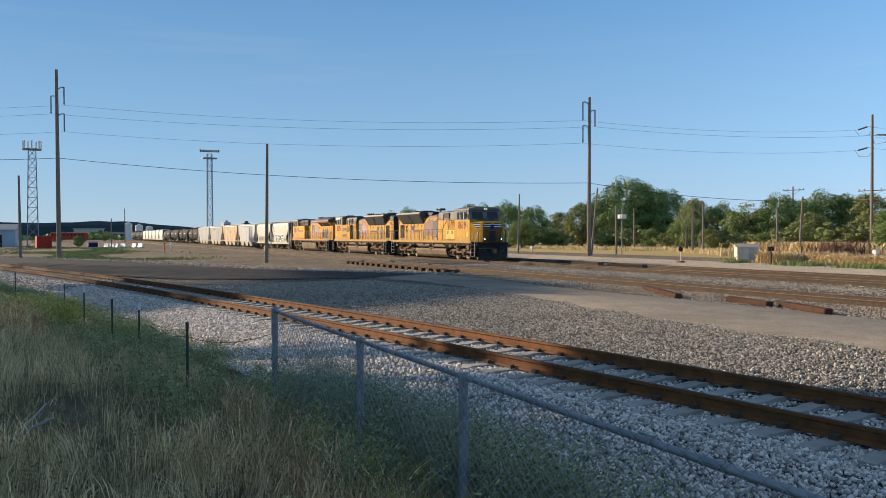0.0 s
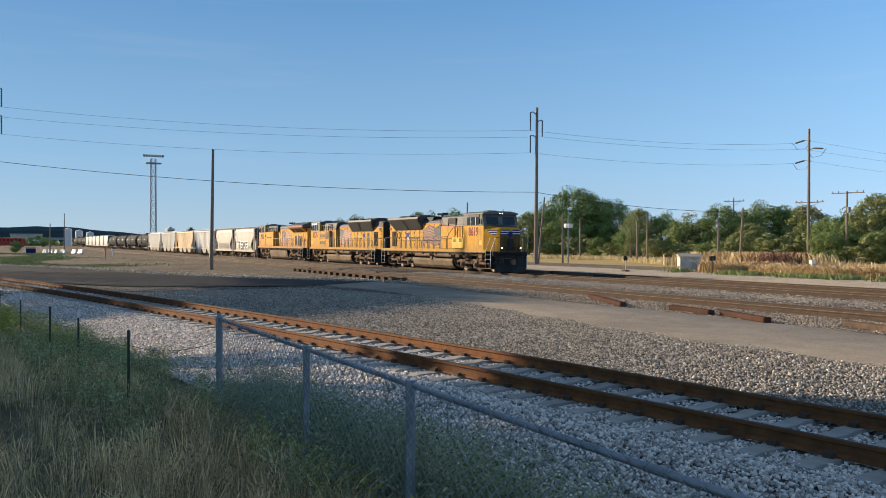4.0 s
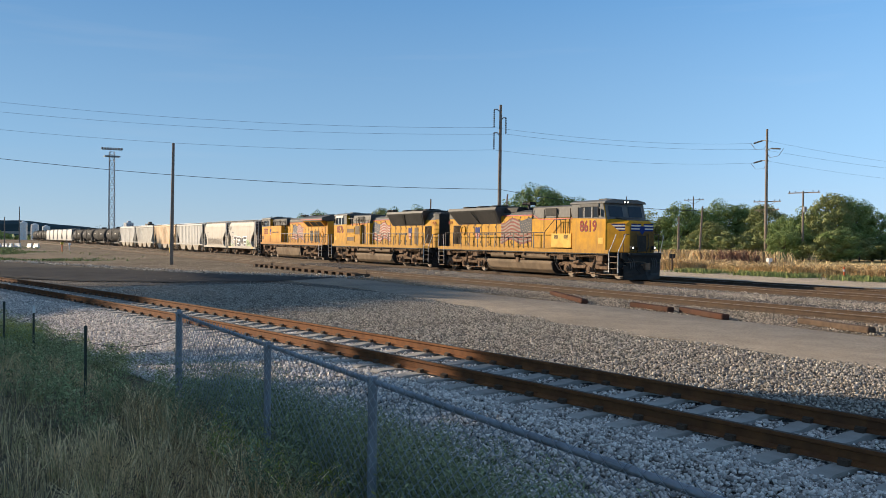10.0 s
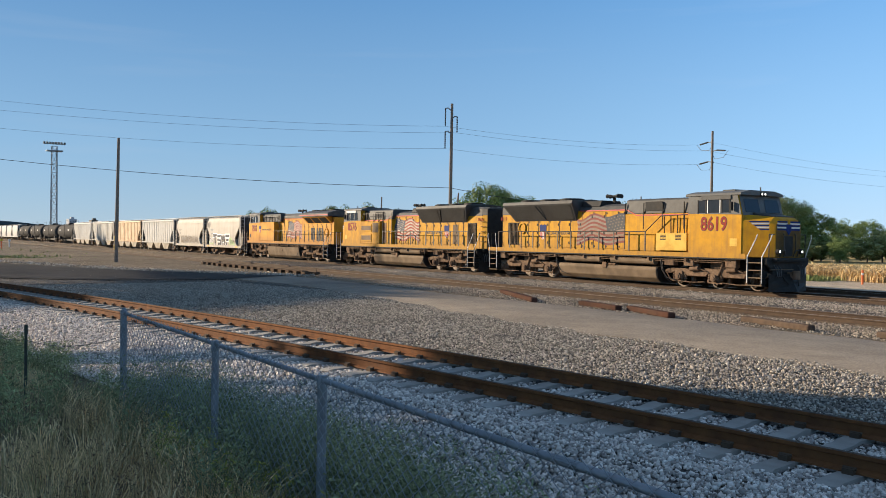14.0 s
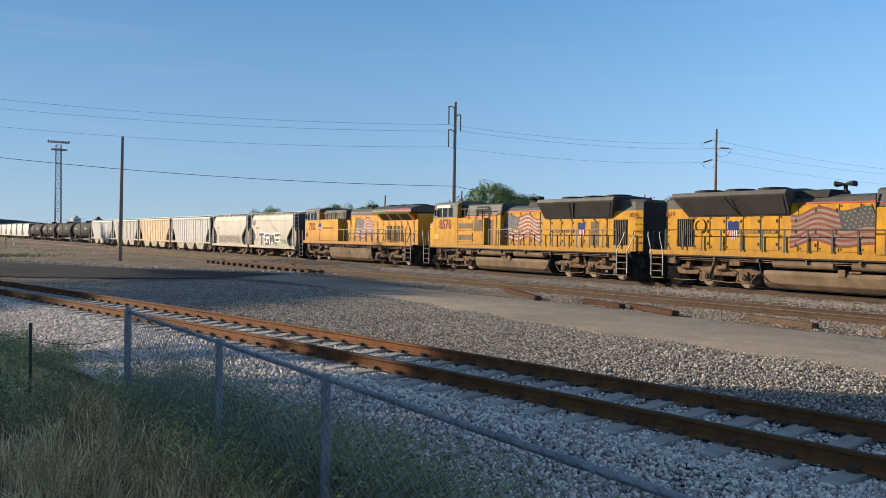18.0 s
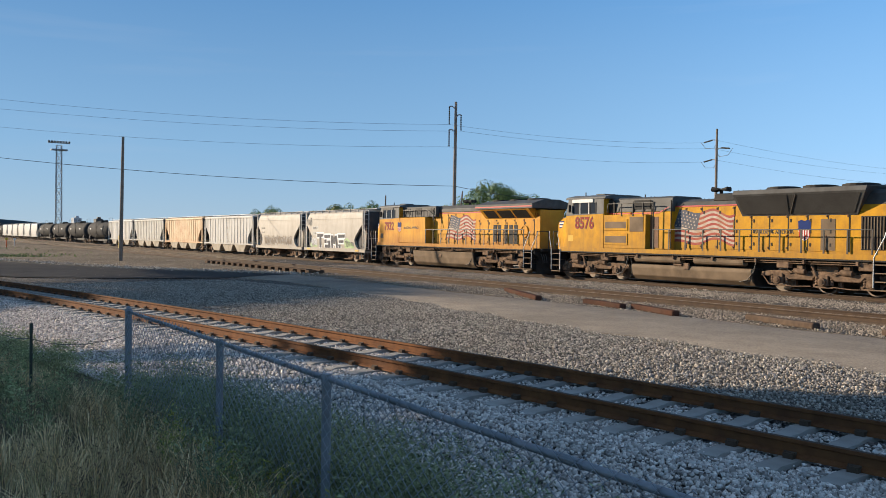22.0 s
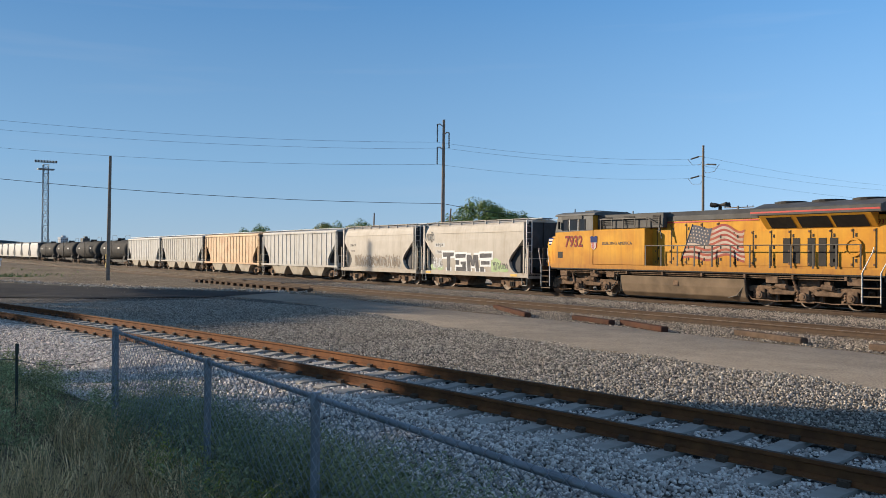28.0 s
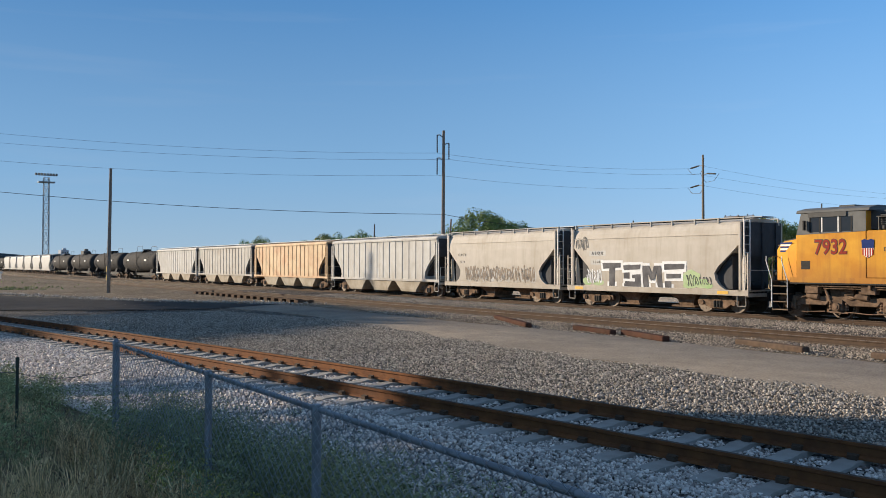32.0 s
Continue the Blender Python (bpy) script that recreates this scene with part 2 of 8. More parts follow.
SPRAY_W = mat("white_spray", (0.75, 0.75, 0.74), (0.66, 0.66, 0.65), 2.5, 0.6)
SPRAY_G = mat("green_spray", (0.30, 0.46, 0.18), (0.40, 0.50, 0.26), 2.5, 0.7, 0, 0, 1, (0.50, 0.47, 0.37), 1.4, 0.6)
# base kept dark to stand for the shaded gaps between the loose stones
BALLAST = mat("ballast", (0.15, 0.135, 0.122), (0.085, 0.076, 0.068), 9, 0.9, 0, 0.9, 22, (0.241, 0.207, 0.178), 0.5, 0.5)
STONE = mat("ballast_stone", (0.68, 0.605, 0.535), (0.46, 0.41, 0.365), 14, 0.85, 0, 0.3, 60, None, 1, 0, 0, 0.55)
stony(BALLAST, 17, 0.45, 1.9, 0.7)
ROADMAT = mat("worn_asphalt", (0.33, 0.278, 0.22), (0.28, 0.235, 0.186), 1.2, 0.9, 0, 0.25, 60, (0.154, 0.133, 0.112), 0.22, 0.55)
ASPHALT = mat("dark_asphalt", (0.0633, 0.0575, 0.0529), (0.0483, 0.0437, 0.0403), 1.2, 0.9, 0, 0.25, 60, (0.0978, 0.0862, 0.0747), 0.2, 0.5)
stony(ROADMAT, 34, 0.82, 1.22, 0.15)
DIRT = mat("yard_dirt", (0.30, 0.238, 0.168), (0.20, 0.157, 0.111), 1.1, 0.95, 0, 0.9, 9, (0.131, 0.103, 0.0725), 0.09, 0.7)
stony(DIRT, 13, 0.6, 1.5, 0.4)
RUST_RAIL = mat("rusty_rail", (0.195, 0.078, 0.027), (0.125, 0.05, 0.02), 5, 0.85, 0.0, 0.2, 50, (0.08, 0.04, 0.022), 1.2, 0.6, 0, 0, 0.2)
DULL_RAIL = mat("dull_rail", (0.088, 0.058, 0.038), (0.064, 0.043, 0.03), 5, 0.85, 0.0, 0.2, 50, (0.12, 0.08, 0.05), 0.8, 0.4, 0, 0, 0.2)
SHINE = mat("worn_railhead", (0.26, 0.21, 0.165), (0.20, 0.16, 0.125), 5, 0.5, 0.4)
CONCRETE = mat("concrete_tie", (0.38, 0.36, 0.325), (0.31, 0.292, 0.265), 4, 0.9, 0, 0.3, 40, (0.286, 0.242, 0.198), 0.8, 0.5, 0.12)
TIMBER = mat("creosote_timber", (0.115, 0.08, 0.056), (0.07, 0.05, 0.038), 6, 0.9, 0, 0.5, 30, (0.15, 0.11, 0.08), 0.9, 0.4, 0.15)
RED_TIMBER = mat("red_brown_timber", (0.082, 0.040, 0.027), (0.055, 0.028, 0.020), 4, 0.85, 0, 0.5, 30, (0.085, 0.058, 0.043), 0.9, 0.5, 0.2)
POLE = mat("pole_wood", (0.255, 0.205, 0.163), (0.18, 0.142, 0.113), 5, 0.85, 0, 0.4, 24, (0.241, 0.201, 0.161), 0.5, 0.5)
matte(BALLAST, STONE, ROADMAT, ASPHALT, DIRT, CONCRETE, TIMBER, RED_TIMBER, POLE, TRUCK)
GALV = mat("galvanised", (0.24, 0.255, 0.275), (0.17, 0.185, 0.20), 8, 0.5, 0.5, 0.1, 40)
TOWER = mat("tower_steel", (0.22, 0.24, 0.26), (0.17, 0.19, 0.2), 4, 0.5, 0.4)
TPOST = mat("t_post_green", (0.035, 0.045, 0.03), (0.05, 0.045, 0.03), 8, 0.7)
WIRE = mat("wire_dark", (0.05, 0.052, 0.056), None, 4, 0.7)


# ---------------------------------------------------------------- mesh tools
class Mesh:
    """Collects vertices and faces of one part."""

    def __init__(self):
        self.v, self.f = [], []

    def add(self, verts, faces):
        k = len(self.v)
        self.v += [tuple(p) for p in verts]
        self.f += [tuple(i + k for i in q) for q in faces]
        return self

    def box(self, x0, x1, y0, y1, z0, z1, m=None):
        p = [Vector((x, y, z)) for z in (z0, z1) for y in (y0, y1) for x in (x0, x1)]
        if m:
            p = [m @ q for q in p]
        return self.add(p, [(0, 2, 3, 1), (4, 5, 7, 6), (0, 1, 5, 4), (1, 3, 7, 5), (3, 2, 6, 7), (2, 0, 4, 6)])

    def cyl(self, a, b, r, n=8, r2=None, caps=True):
        a, b = Vector(a), Vector(b)
        d = (b - a).normalized()
        u = d.orthogonal().normalized()
        w = d.cross(u)
        r2 = r if r2 is None else r2
        ring = [(math.cos(2 * math.pi * i / n), math.sin(2 * math.pi * i / n)) for i in range(n)]
        p = [a + r * (c * u + s * w) for c, s in ring] + [b + r2 * (c * u + s * w) for c, s in ring]
        q = [(i, (i + 1) % n, n + (i + 1) % n, n + i) for i in range(n)]
        if caps:
            q += [tuple(range(n))[::-1], tuple(range(n, 2 * n))]
        return self.add(p, q)

    def tube(self, pts, r, n=5):
        for a, b in zip(pts, pts[1:]):
            self.cyl(a, b, r, n)
        return self

    def prism(self, poly, axis, a, b):
        """A polygon extruded along an axis; its points are the two other coordinates in order."""
        def put(p, k):
            return {"x": (k, p[0], p[1]), "y": (p[0], k, p[1]), "z": (p[0], p[1], k)}[axis]
        n = len(poly)
        pts = [put(p, a) for p in poly] + [put(p, b) for p in poly]
        q = [(i, (i + 1) % n, n + (i + 1) % n, n + i) for i in range(n)] + [tuple(range(n))[::-1], tuple(range(n, 2 * n))]
        return self.add(pts, q)

    def loft(self, rings, caps=True):
        n = len(rings[0])
        pts = [p for r in rings for p in r]
        q = []
        for j in range(len(rings) - 1):
            q += [(j * n + i, j * n + (i + 1) % n, (j + 1) * n + (i + 1) % n, (j + 1) * n + i) for i in range(n)]
        if caps:
            q += [tuple(range(n))[::-1], tuple(range((len(rings) - 1) * n, len(rings) * n))]
        return self.add(pts, q)

    def data(self, name, material, bevel=0.0, smooth=False):
        me = bpy.data.meshes.new(name)
        me.from_pydata(self.v, [], self.f)
        bm = bmesh.new()
        bm.from_mesh(me)
        bmesh.ops.recalc_face_normals(bm, faces=bm.faces)
        if bevel:
            es = [e for e in bm.edges if len(e.link_faces) == 2 and e.calc_face_angle(0) > 0.5]
            bmesh.ops.bevel(bm, geom=es, offset=bevel, segments=1, affect="EDGES", clamp_overlap=True)
        bm.to_mesh(me)
        bm.free()
        me.materials.append(material)
        if smooth:
            for p in me.polygons:
                p.use_smooth = True
        return me


def part(name, mesh, material, parent, label="", bevel=0.0, smooth=False):
    ob = new(name, mesh if isinstance(mesh, bpy.types.Mesh) else mesh.data(name, material, bevel, smooth))
    ob.parent = parent
    return tagged(ob, label)


def thing(name, at, label, category, group="", kind="", rz=0):
    ob = new(name)
    ob.matrix_basis = pose(*at, 0, 0, rz)
    ob.empty_display_size = 0.3
    return tagged(ob, label, category, group, kind)


def solid(name, mesh, material, at, label, category, group="", kind="", rz=0, bevel=0.0, smooth=False):
    ob = new(name, mesh.data(name, material, bevel, smooth))
    ob.matrix_basis = pose(*at, 0, 0, rz)
    return tagged(ob, label, category, group, kind)


def raw_mesh(name, v, f, material):
    """A mesh from arrays: v (n, 3), f (m, 3) or (m, 4)."""
    me = bpy.data.meshes.new(name)
    v, f = np.asarray(v, np.float32), np.asarray(f, np.int32)
    k = f.shape[1]
    me.vertices.add(len(v))
    me.vertices.foreach_set("co", v.ravel())
    me.loops.add(f.size)
    me.loops.foreach_set("vertex_index", f.ravel())
    me.polygons.add(len(f))
    me.polygons.foreach_set("loop_start", np.arange(0, f.size, k, dtype=np.int32))
    me.polygons.foreach_set("loop_total", np.full(len(f), k, np.int32))
    me.update(calc_edges=True)
    me.materials.append(material)
    return me


# ---------------------------------------------------------------- ground
def bend(x):
    """Centre line of the curved siding: its y at x."""
    x = np.clip(x, -140.0, 38.0)
    return 8.64 + 0.107 * x - 0.0014 * x * x


def ground_z(x, y):
    """Height of the ground."""
    x, y = np.asarray(x, float), np.asarray(y, float)
    d = y - bend(x)
    bank = np.interp(d, [-30, -8.6, -5.5, -3.4, -1.75, 1.75, 2.5, 4.0], [0.75, 0.70, 0.22, -0.10, 0.235, 0.235, 0.02, 0.0])
    lane = np.interp(y, [28.0, 29.2, 31.8, 32.0, 35.4, 36.6], [0.0, 0.05, 0.05, 0.015, 0.015, 0.0])
    return bank + np.where(d > 4, lane, 0)


def spread(edges):
    """Grid lines: pairs of (from, to, step)."""
    out = []
    for a, b, s in edges:
        out += list(np.linspace(a, b, max(1, round((b - a) / s)), endpoint=False))
    return np.array(out + [edges[-1][1]])


def lane_edge(x):
    """The access road's near edge: its y at x."""
    return np.interp(x, [-50, -36, -28, -18, 10], [15.6, 17.0, 15.9, 14.9, 15.2])


SOIL = mat("grass_soil", (0.13, 0.105, 0.065), (0.085, 0.07, 0.045), 3, 0.95, 0, 0.6, 20, (0.192, 0.168, 0.102), 0.5, 0.5)
GRAVEL = mat("yard_gravel", (0.19, 0.17, 0.147), (0.095, 0.084, 0.074), 11, 0.95, 0, 1.0, 20, (0.2, 0.169, 0.138), 0.35, 0.6)
stony(GRAVEL, 19, 0.45, 2.0, 0.7)
PALE = mat("pale_dirt_road", (0.54, 0.435, 0.32), (0.45, 0.36, 0.262), 0.8, 0.95, 0, 0.3, 20, (0.287, 0.241, 0.19), 0.1, 0.5)
FIELD = mat("dry_field", (0.462, 0.341, 0.154), (0.374, 0.275, 0.121), 1.5, 0.95, 0, 0.6, 8, (0.286, 0.242, 0.11), 0.15, 0.5)
TRACKDIRT = mat("oily_track_dirt", (0.225, 0.157, 0.102), (0.165, 0.117, 0.078), 2.0, 0.95, 0, 0.5, 16, (0.09, 0.066, 0.048), 0.3, 0.6)
stony(TRACKDIRT, 15, 0.6, 1.6, 0.4)
stony(PALE, 16, 0.75, 1.3, 0.2)
matte(SOIL, GRAVEL, PALE, FIELD, TRACKDIRT)
GX = spread([(-4600, -900, 370), (-900, -260, 32), (-260, -90, 5), (-90, -40, 1.0), (-40, 4, 0.25), (4, 40, 1.5), (40, 400, 30), (400, 1600, 300)])
GY = spread([(-1500, -120, 180), (-120, -20, 8), (-20, -4, 0.8), (-4, 14.9, 0.2), (14.9, 20.6, 0.57), (20.6, 23.5, 0.58), (23.5, 26.4, 0.725), (26.4, 27.0, 0.6), (27.0, 37.0, 0.4),
             (37.0, 47.0, 1.25), (47.0, 56.0, 1.5), (56.0, 120.0, 4), (120, 500, 40), (500, 4600, 410)])
gx, gy = np.meshgrid(GX, GY)
gz = ground_z(gx, gy)
near = (np.abs(gx + 15) < 40) & (gy < 14)
rng = np.random.default_rng(5)
gz = gz + np.where(near, rng.normal(0, 0.012, gz.shape), 0)
nx, ny = len(GX), len(GY)
gi = np.arange(nx * ny).reshape(ny, nx)
gf = np.stack([gi[:-1, :-1], gi[:-1, 1:], gi[1:, 1:], gi[1:, :-1]], -1).reshape(-1, 4)
ground_me = raw_mesh("ground", np.stack([gx, gy, gz], -1).reshape(-1, 3), gf, DIRT)
for extra in (SOIL, BALLAST, GRAVEL, PALE, FIELD, TRACKDIRT):
    ground_me.materials.append(extra)
cx, cy = gx.ravel()[gf].mean(1), gy.ravel()[gf].mean(1)
cd = cy - bend(cx) + 0.25 * np.sin(cx * 1.7) + 0.2 * np.sin(cx * 4.1)
slot = np.zeros(len(gf), np.int32)
slot[(cd < -3.4)] = 1
slot[(cd >= -3.4) & (cd < 2.4)] = 2
slot[(cd >= 2.4) & (cy < lane_edge(cx) + 0.1 + 0.25 * np.sin(cx * 0.9)) & (cx > -62)] = 3
slot[(cy > 20.6) & (cy < 23.6) & (cx > -34)] = 3
slot[(cy > 27.4) & (cy < 32.0) & (cx > -75)] = 2
slot[((cy > 23.5) & (cy < 26.4)) | ((cy > 32.1) & (cy < 35.2)) | ((cy > 37.2) & (cy < 40.0))] = 6
slot[(cy > 40.0) & (cy < 51.0) & (cx > -95)] = 4
slot[(cy > 58.0) & (cx > -170)] = 5
slot[(cx < -170) & (cy < -20)] = 1
ground_me.polygons.foreach_set("material_index", slot)
ground_me.polygons.foreach_set("use_smooth", np.ones(len(gf), bool))
tagged(new("ground", ground_me), "bare rail-yard earth with gravel, dirt and dry field grass", "ground", kind="structure")


def strip(name, x0, x1, y1, material, label, wobble=0.15, seed=1, z=-0.006, step=1.0):
    """A thin paved lane with uneven edges, laid on the ground."""
    r = np.random.default_rng(seed)
    n = int((x1 - x0) / step) + 1
    xs = np.linspace(x0, x1, n)
    lo = lane_edge(xs) + wobble * (np.sin(xs * 0.43 + seed) + 0.6 * r.normal(0, 1, n))
    hi = y1 + wobble * (np.sin(xs * 0.31 + 2 * seed) + 0.6 * r.normal(0, 1, n))
    v = np.concatenate([np.stack([xs, lo, 0 * xs - 0.03], -1), np.stack([xs, lo + 0.12, 0 * xs + z + 0.02], -1),
                        np.stack([xs, hi - 0.12, 0 * xs + z + 0.02], -1), np.stack([xs, hi, 0 * xs - 0.03], -1)])
    f = []
    for k in range(3):
        a = np.arange(n - 1) + k * n
        f.append(np.stack([a, a + 1, a + 1 + n, a + n], -1))
    return tagged(new(name, raw_mesh(name, v, np.concatenate(f), material)), label, "road", kind="structure")


strip("road", -48, 70, 20.5, ROADMAT, "worn grey-brown asphalt access road beside the tracks")

# the paved lane bends away past the siding's far end
lo_ = [(-112, -14.5), (-90, -8.8), (-67, -3.4), (-58.5, 0.2), (-53, 2.9), (-48, 5.6), (-45.3, 9.4), (-44.0, 14.9)]
hi_ = [(-135, -12.0), (-112, -8.0), (-96, -0.6), (-85, 4.4), (-71, 8.2), (-60, 12.2), (-53, 16.4), (-47.5, 20.4)]
m_ = Mesh()
for (a_, b_), (c_, d_) in zip(lo_, hi_):
    m_.v += [(a_, b_, 0.035), (c_, d_, 0.03)]
m_.f = [(2 * k, 2 * k + 2, 2 * k + 3, 2 * k + 1) for k in range(7)]
solid("road_bend", m_, ASPHALT, (0, 0, 0), "dark worn asphalt where the access road bends away", "road", kind="structure")

# ---------------------------------------------------------------- tracks
RAIL = [(-0.075, -0.17), (0.075, -0.17), (0.07, -0.15), (0.012, -0.13), (0.012, -0.045), (0.036, -0.035), (0.036, 0.0), (-0.036, 0.0),
        (-0.036, -0.035), (-0.012, -0.045), (-0.012, -0.13), (-0.07, -0.15)]


def straight_track(name, y, x0, x1, top, label, material, tie_material=None, tie_step=0.6):
    """A straight track: two rails and, where they show, wooden ties joined into one part."""
    t = thing(name, (0, y, 0), label, "track", kind="structure")
    for s in (-0.753, 0.753):
        part("rail", Mesh().prism([(s + a, top + b) for a, b in RAIL], "x", x0, x1), material, t)
        part("railhead", Mesh().box(x0, x1, s - 0.03, s + 0.03, top, top + 0.003), SHINE, t, "polished running surface")
    if tie_material:
        r, m = random.Random(3), Mesh()
        x = x0
        while x < x1:
            a, dz = r.uniform(-1.5, 1.5), r.uniform(-0.02, 0.02)
            m.box(-0.115, 0.115, -1.3, 1.3, top - 0.33 + dz, top - 0.175 + dz, pose(x, r.uniform(-0.05, 0.05), 0, 0, 0, a))
            x += tie_step * r.uniform(0.94, 1.06)
        tagged(part("ties", m, tie_material, t), kind="stuff")
    return t


straight_track("track_main", 33.55, -420, 120, 0.18, "dusty straight track that carries the train", DULL_RAIL, TIMBER)
straight_track("track_middle", 24.95, -300, 120, 0.16, "dirty rusty track beside the asphalt road", DULL_RAIL, TIMBER)
straight_track("track_far", 38.6, -300, 120, 0.15, "unused rusty track beyond the train", DULL_RAIL, TIMBER, 0.7)

# the curved siding in front
TOP = 0.465
siding = thing("track_siding", (0, 0, 0), "rusty curved siding on concrete ties in pale ballast", "track", kind="structure")


def along(s):
    """Place and heading of the siding's centre line at x = s."""
    k = 0.107 - 0.0028 * min(max(s, -140.0), 38.0)
    return Vector((s, float(bend(s)), 0)), math.atan(k if s < 38 else 0.0006)


for side in (-0.753, 0.753):
    rings, head = [], []
    for s in np.concatenate([np.arange(-130, -30, 4.0), np.arange(-30, 12, 1.5), np.arange(12, 62, 5.0)]):
        c, a = along(s)
        nrm = Vector((-math.sin(a), math.cos(a), 0))
        rings.append([c + nrm * (side + u) + Vector((0, 0, TOP + w)) for u, w in RAIL])
        head.append([c + nrm * (side + u) + Vector((0, 0, TOP + w)) for u, w in ((-0.028, -0.004), (0.028, -0.004), (0.028, 0.002), (-0.028, 0.002))])
    part("rail", Mesh().loft(rings), RUST_RAIL, siding, "rusty orange-brown rail")
    part("railhead", Mesh().loft(head), DULL_RAIL, siding, "worn running surface")
tie_me = Mesh().loft([[(-0.13, y, 0.10), (0.13, y, 0.10), (0.11, y, z), (-0.11, y, z)] for y, z in
                      ((-1.3, 0.27), (-1.22, 0.29), (-0.5, 0.295), (-0.35, 0.27), (0.35, 0.27), (0.5, 0.295), (1.22, 0.29), (1.3, 0.27))]).data("tie", CONCRETE)
clip_me = Mesh()
for side in (-0.753, 0.753):
    for e in (-0.1, 0.1):
        clip_me.box(-0.05, 0.05, side + e - 0.035, side + e + 0.035, 0.29, 0.345)
        clip_me.cyl((-0.06, side + e * 0.85, 0.345), (0.06, side + e * 0.85, 0.345), 0.016, 6)
clip_data = clip_me.data("rail_clip", DULL_RAIL)
TIE_X = []
s = -92.0
while s < 14:
    TIE_X.append(s)
    c, a = along(s)
    for nm, me in (("tie", tie_me), ("rail_clip", clip_data)):
        ob = new(nm, me)
        ob.parent, ob.matrix_basis = siding, Matrix.Translation(c) @ pose(0, 0, 0, 0, 0, math.degrees(a))
    s += 0.61 * math.cos(a)


# ---------------------------------------------------------------- the train
TRACK_Y, RAIL_TOP = 33.55, 0.18
CARS, WHEELS = [], []


def run(t):
    """Distance that the train has come along its track."""
    return -68.467 + t * (2.74032 + t * (0.00868218 + t * (0.000705348 + t * (-1.92377e-05 + t * 1.645927e-07))))


def words(text, size, wide=1.0, fat=0.0, deep=0.004):
    """Lettering as a flat mesh in the xz plane, centred, that faces -y."""
    cu = bpy.data.curves.new("lettering", "FONT")
    cu.body, cu.size, cu.offset, cu.extrude = text, size, fat, deep
    cu.align_x, cu.align_y, cu.resolution_u = "CENTER", "CENTER", 3
    ob = bpy.data.objects.new("lettering", cu)
    scene.collection.objects.link(ob)
    me = bpy.data.meshes.new_from_object(ob.evaluated_get(bpy.context.evaluated_depsgraph_get()))
    bpy.data.objects.remove(ob)
    me.transform(Matrix(((wide, 0, 0, 0), (0, 0, -1, 0), (0, 1, 0, 0), (0, 0, 0, 1))))
    return me


def sign(name, text, size, x, y, z, material, parent, wide=1.0, fat=0.0, label="", deep=0.004):
    """Lettering on a side: y < 0 is the right-hand side, y > 0 the left."""
    me = words(text, size, wide, fat, deep)
    me.materials.clear()
    me.materials.append(material)
    ob = new(name, me)
    ob.parent, ob.matrix_basis = parent, pose(x, y, z, 0, 0, 0 if y < 0 else 180)
    return tagged(ob, label)


def wheelset_mesh(r):
    m = Mesh()
    m.cyl((0, -1.0, 0), (0, 1.0, 0), 0.085, 8)
    for s in (-1, 1):
        prof = [(0.68, r + 0.028), (0.705, r + 0.025), (0.72, r), (0.815, r - 0.006), (0.82, r - 0.07), (0.79, r - 0.09), (0.775, r * 0.45), (0.83, 0.16), (0.83, 0.02)]
        m.loft([[(q * math.cos(2 * math.pi * k / 22), s * y, q * math.sin(2 * math.pi * k / 22)) for k in range(22)] for y, q in prof])
        for k in range(3):
            a = 2 * math.pi * k / 3
            m.box(r * 0.5, r * 0.75, s * 0.80 - 0.02, s * 0.80 + 0.02, -0.03, 0.03, Matrix.Rotation(a, 4, "Y"))
    return m.data("wheelset", WHEEL)


LOCO_WHEEL, CAR_WHEEL = wheelset_mesh(0.52), wheelset_mesh(0.457)
rim = Mesh()
CAR_RIM = Mesh()
for m_, r_ in ((rim, 0.52), (CAR_RIM, 0.457)):
    m_.loft([[(q * math.cos(2 * math.pi * k / 22), y, q * math.sin(2 * math.pi * k / 22)) for k in range(22)]
             for y, q in ((0.817, r_ - 0.075), (0.824, r_ - 0.072), (0.824, r_ - 0.012), (0.817, r_ - 0.008))])
LOCO_RIM, CAR_RIM = rim.data("rim", TREAD), CAR_RIM.data("rim", TREAD)


def wheels(parent, xs, me, rim_me, r, spins):
    for x in xs:
        ob = part("wheelset", me, None, parent)
        ob.matrix_basis = pose(x, 0, RAIL_TOP + r)
        for turn in (0, 180):
            part("rim", rim_me, None, ob, "worn wheel rim").matrix_basis = pose(0, 0, 0, 0, 0, turn)
        if spins:
            WHEELS.append((ob, x, r, parent))


def mirror_pair(name, build, material, parent, label="", bevel=0.0):
    """The same part on both sides: build(mesh, s) with s = -1 and 1."""
    for s in (-1, 1):
        m = Mesh()
        build(m, s)
        part(name, m, material, parent, label, bevel)


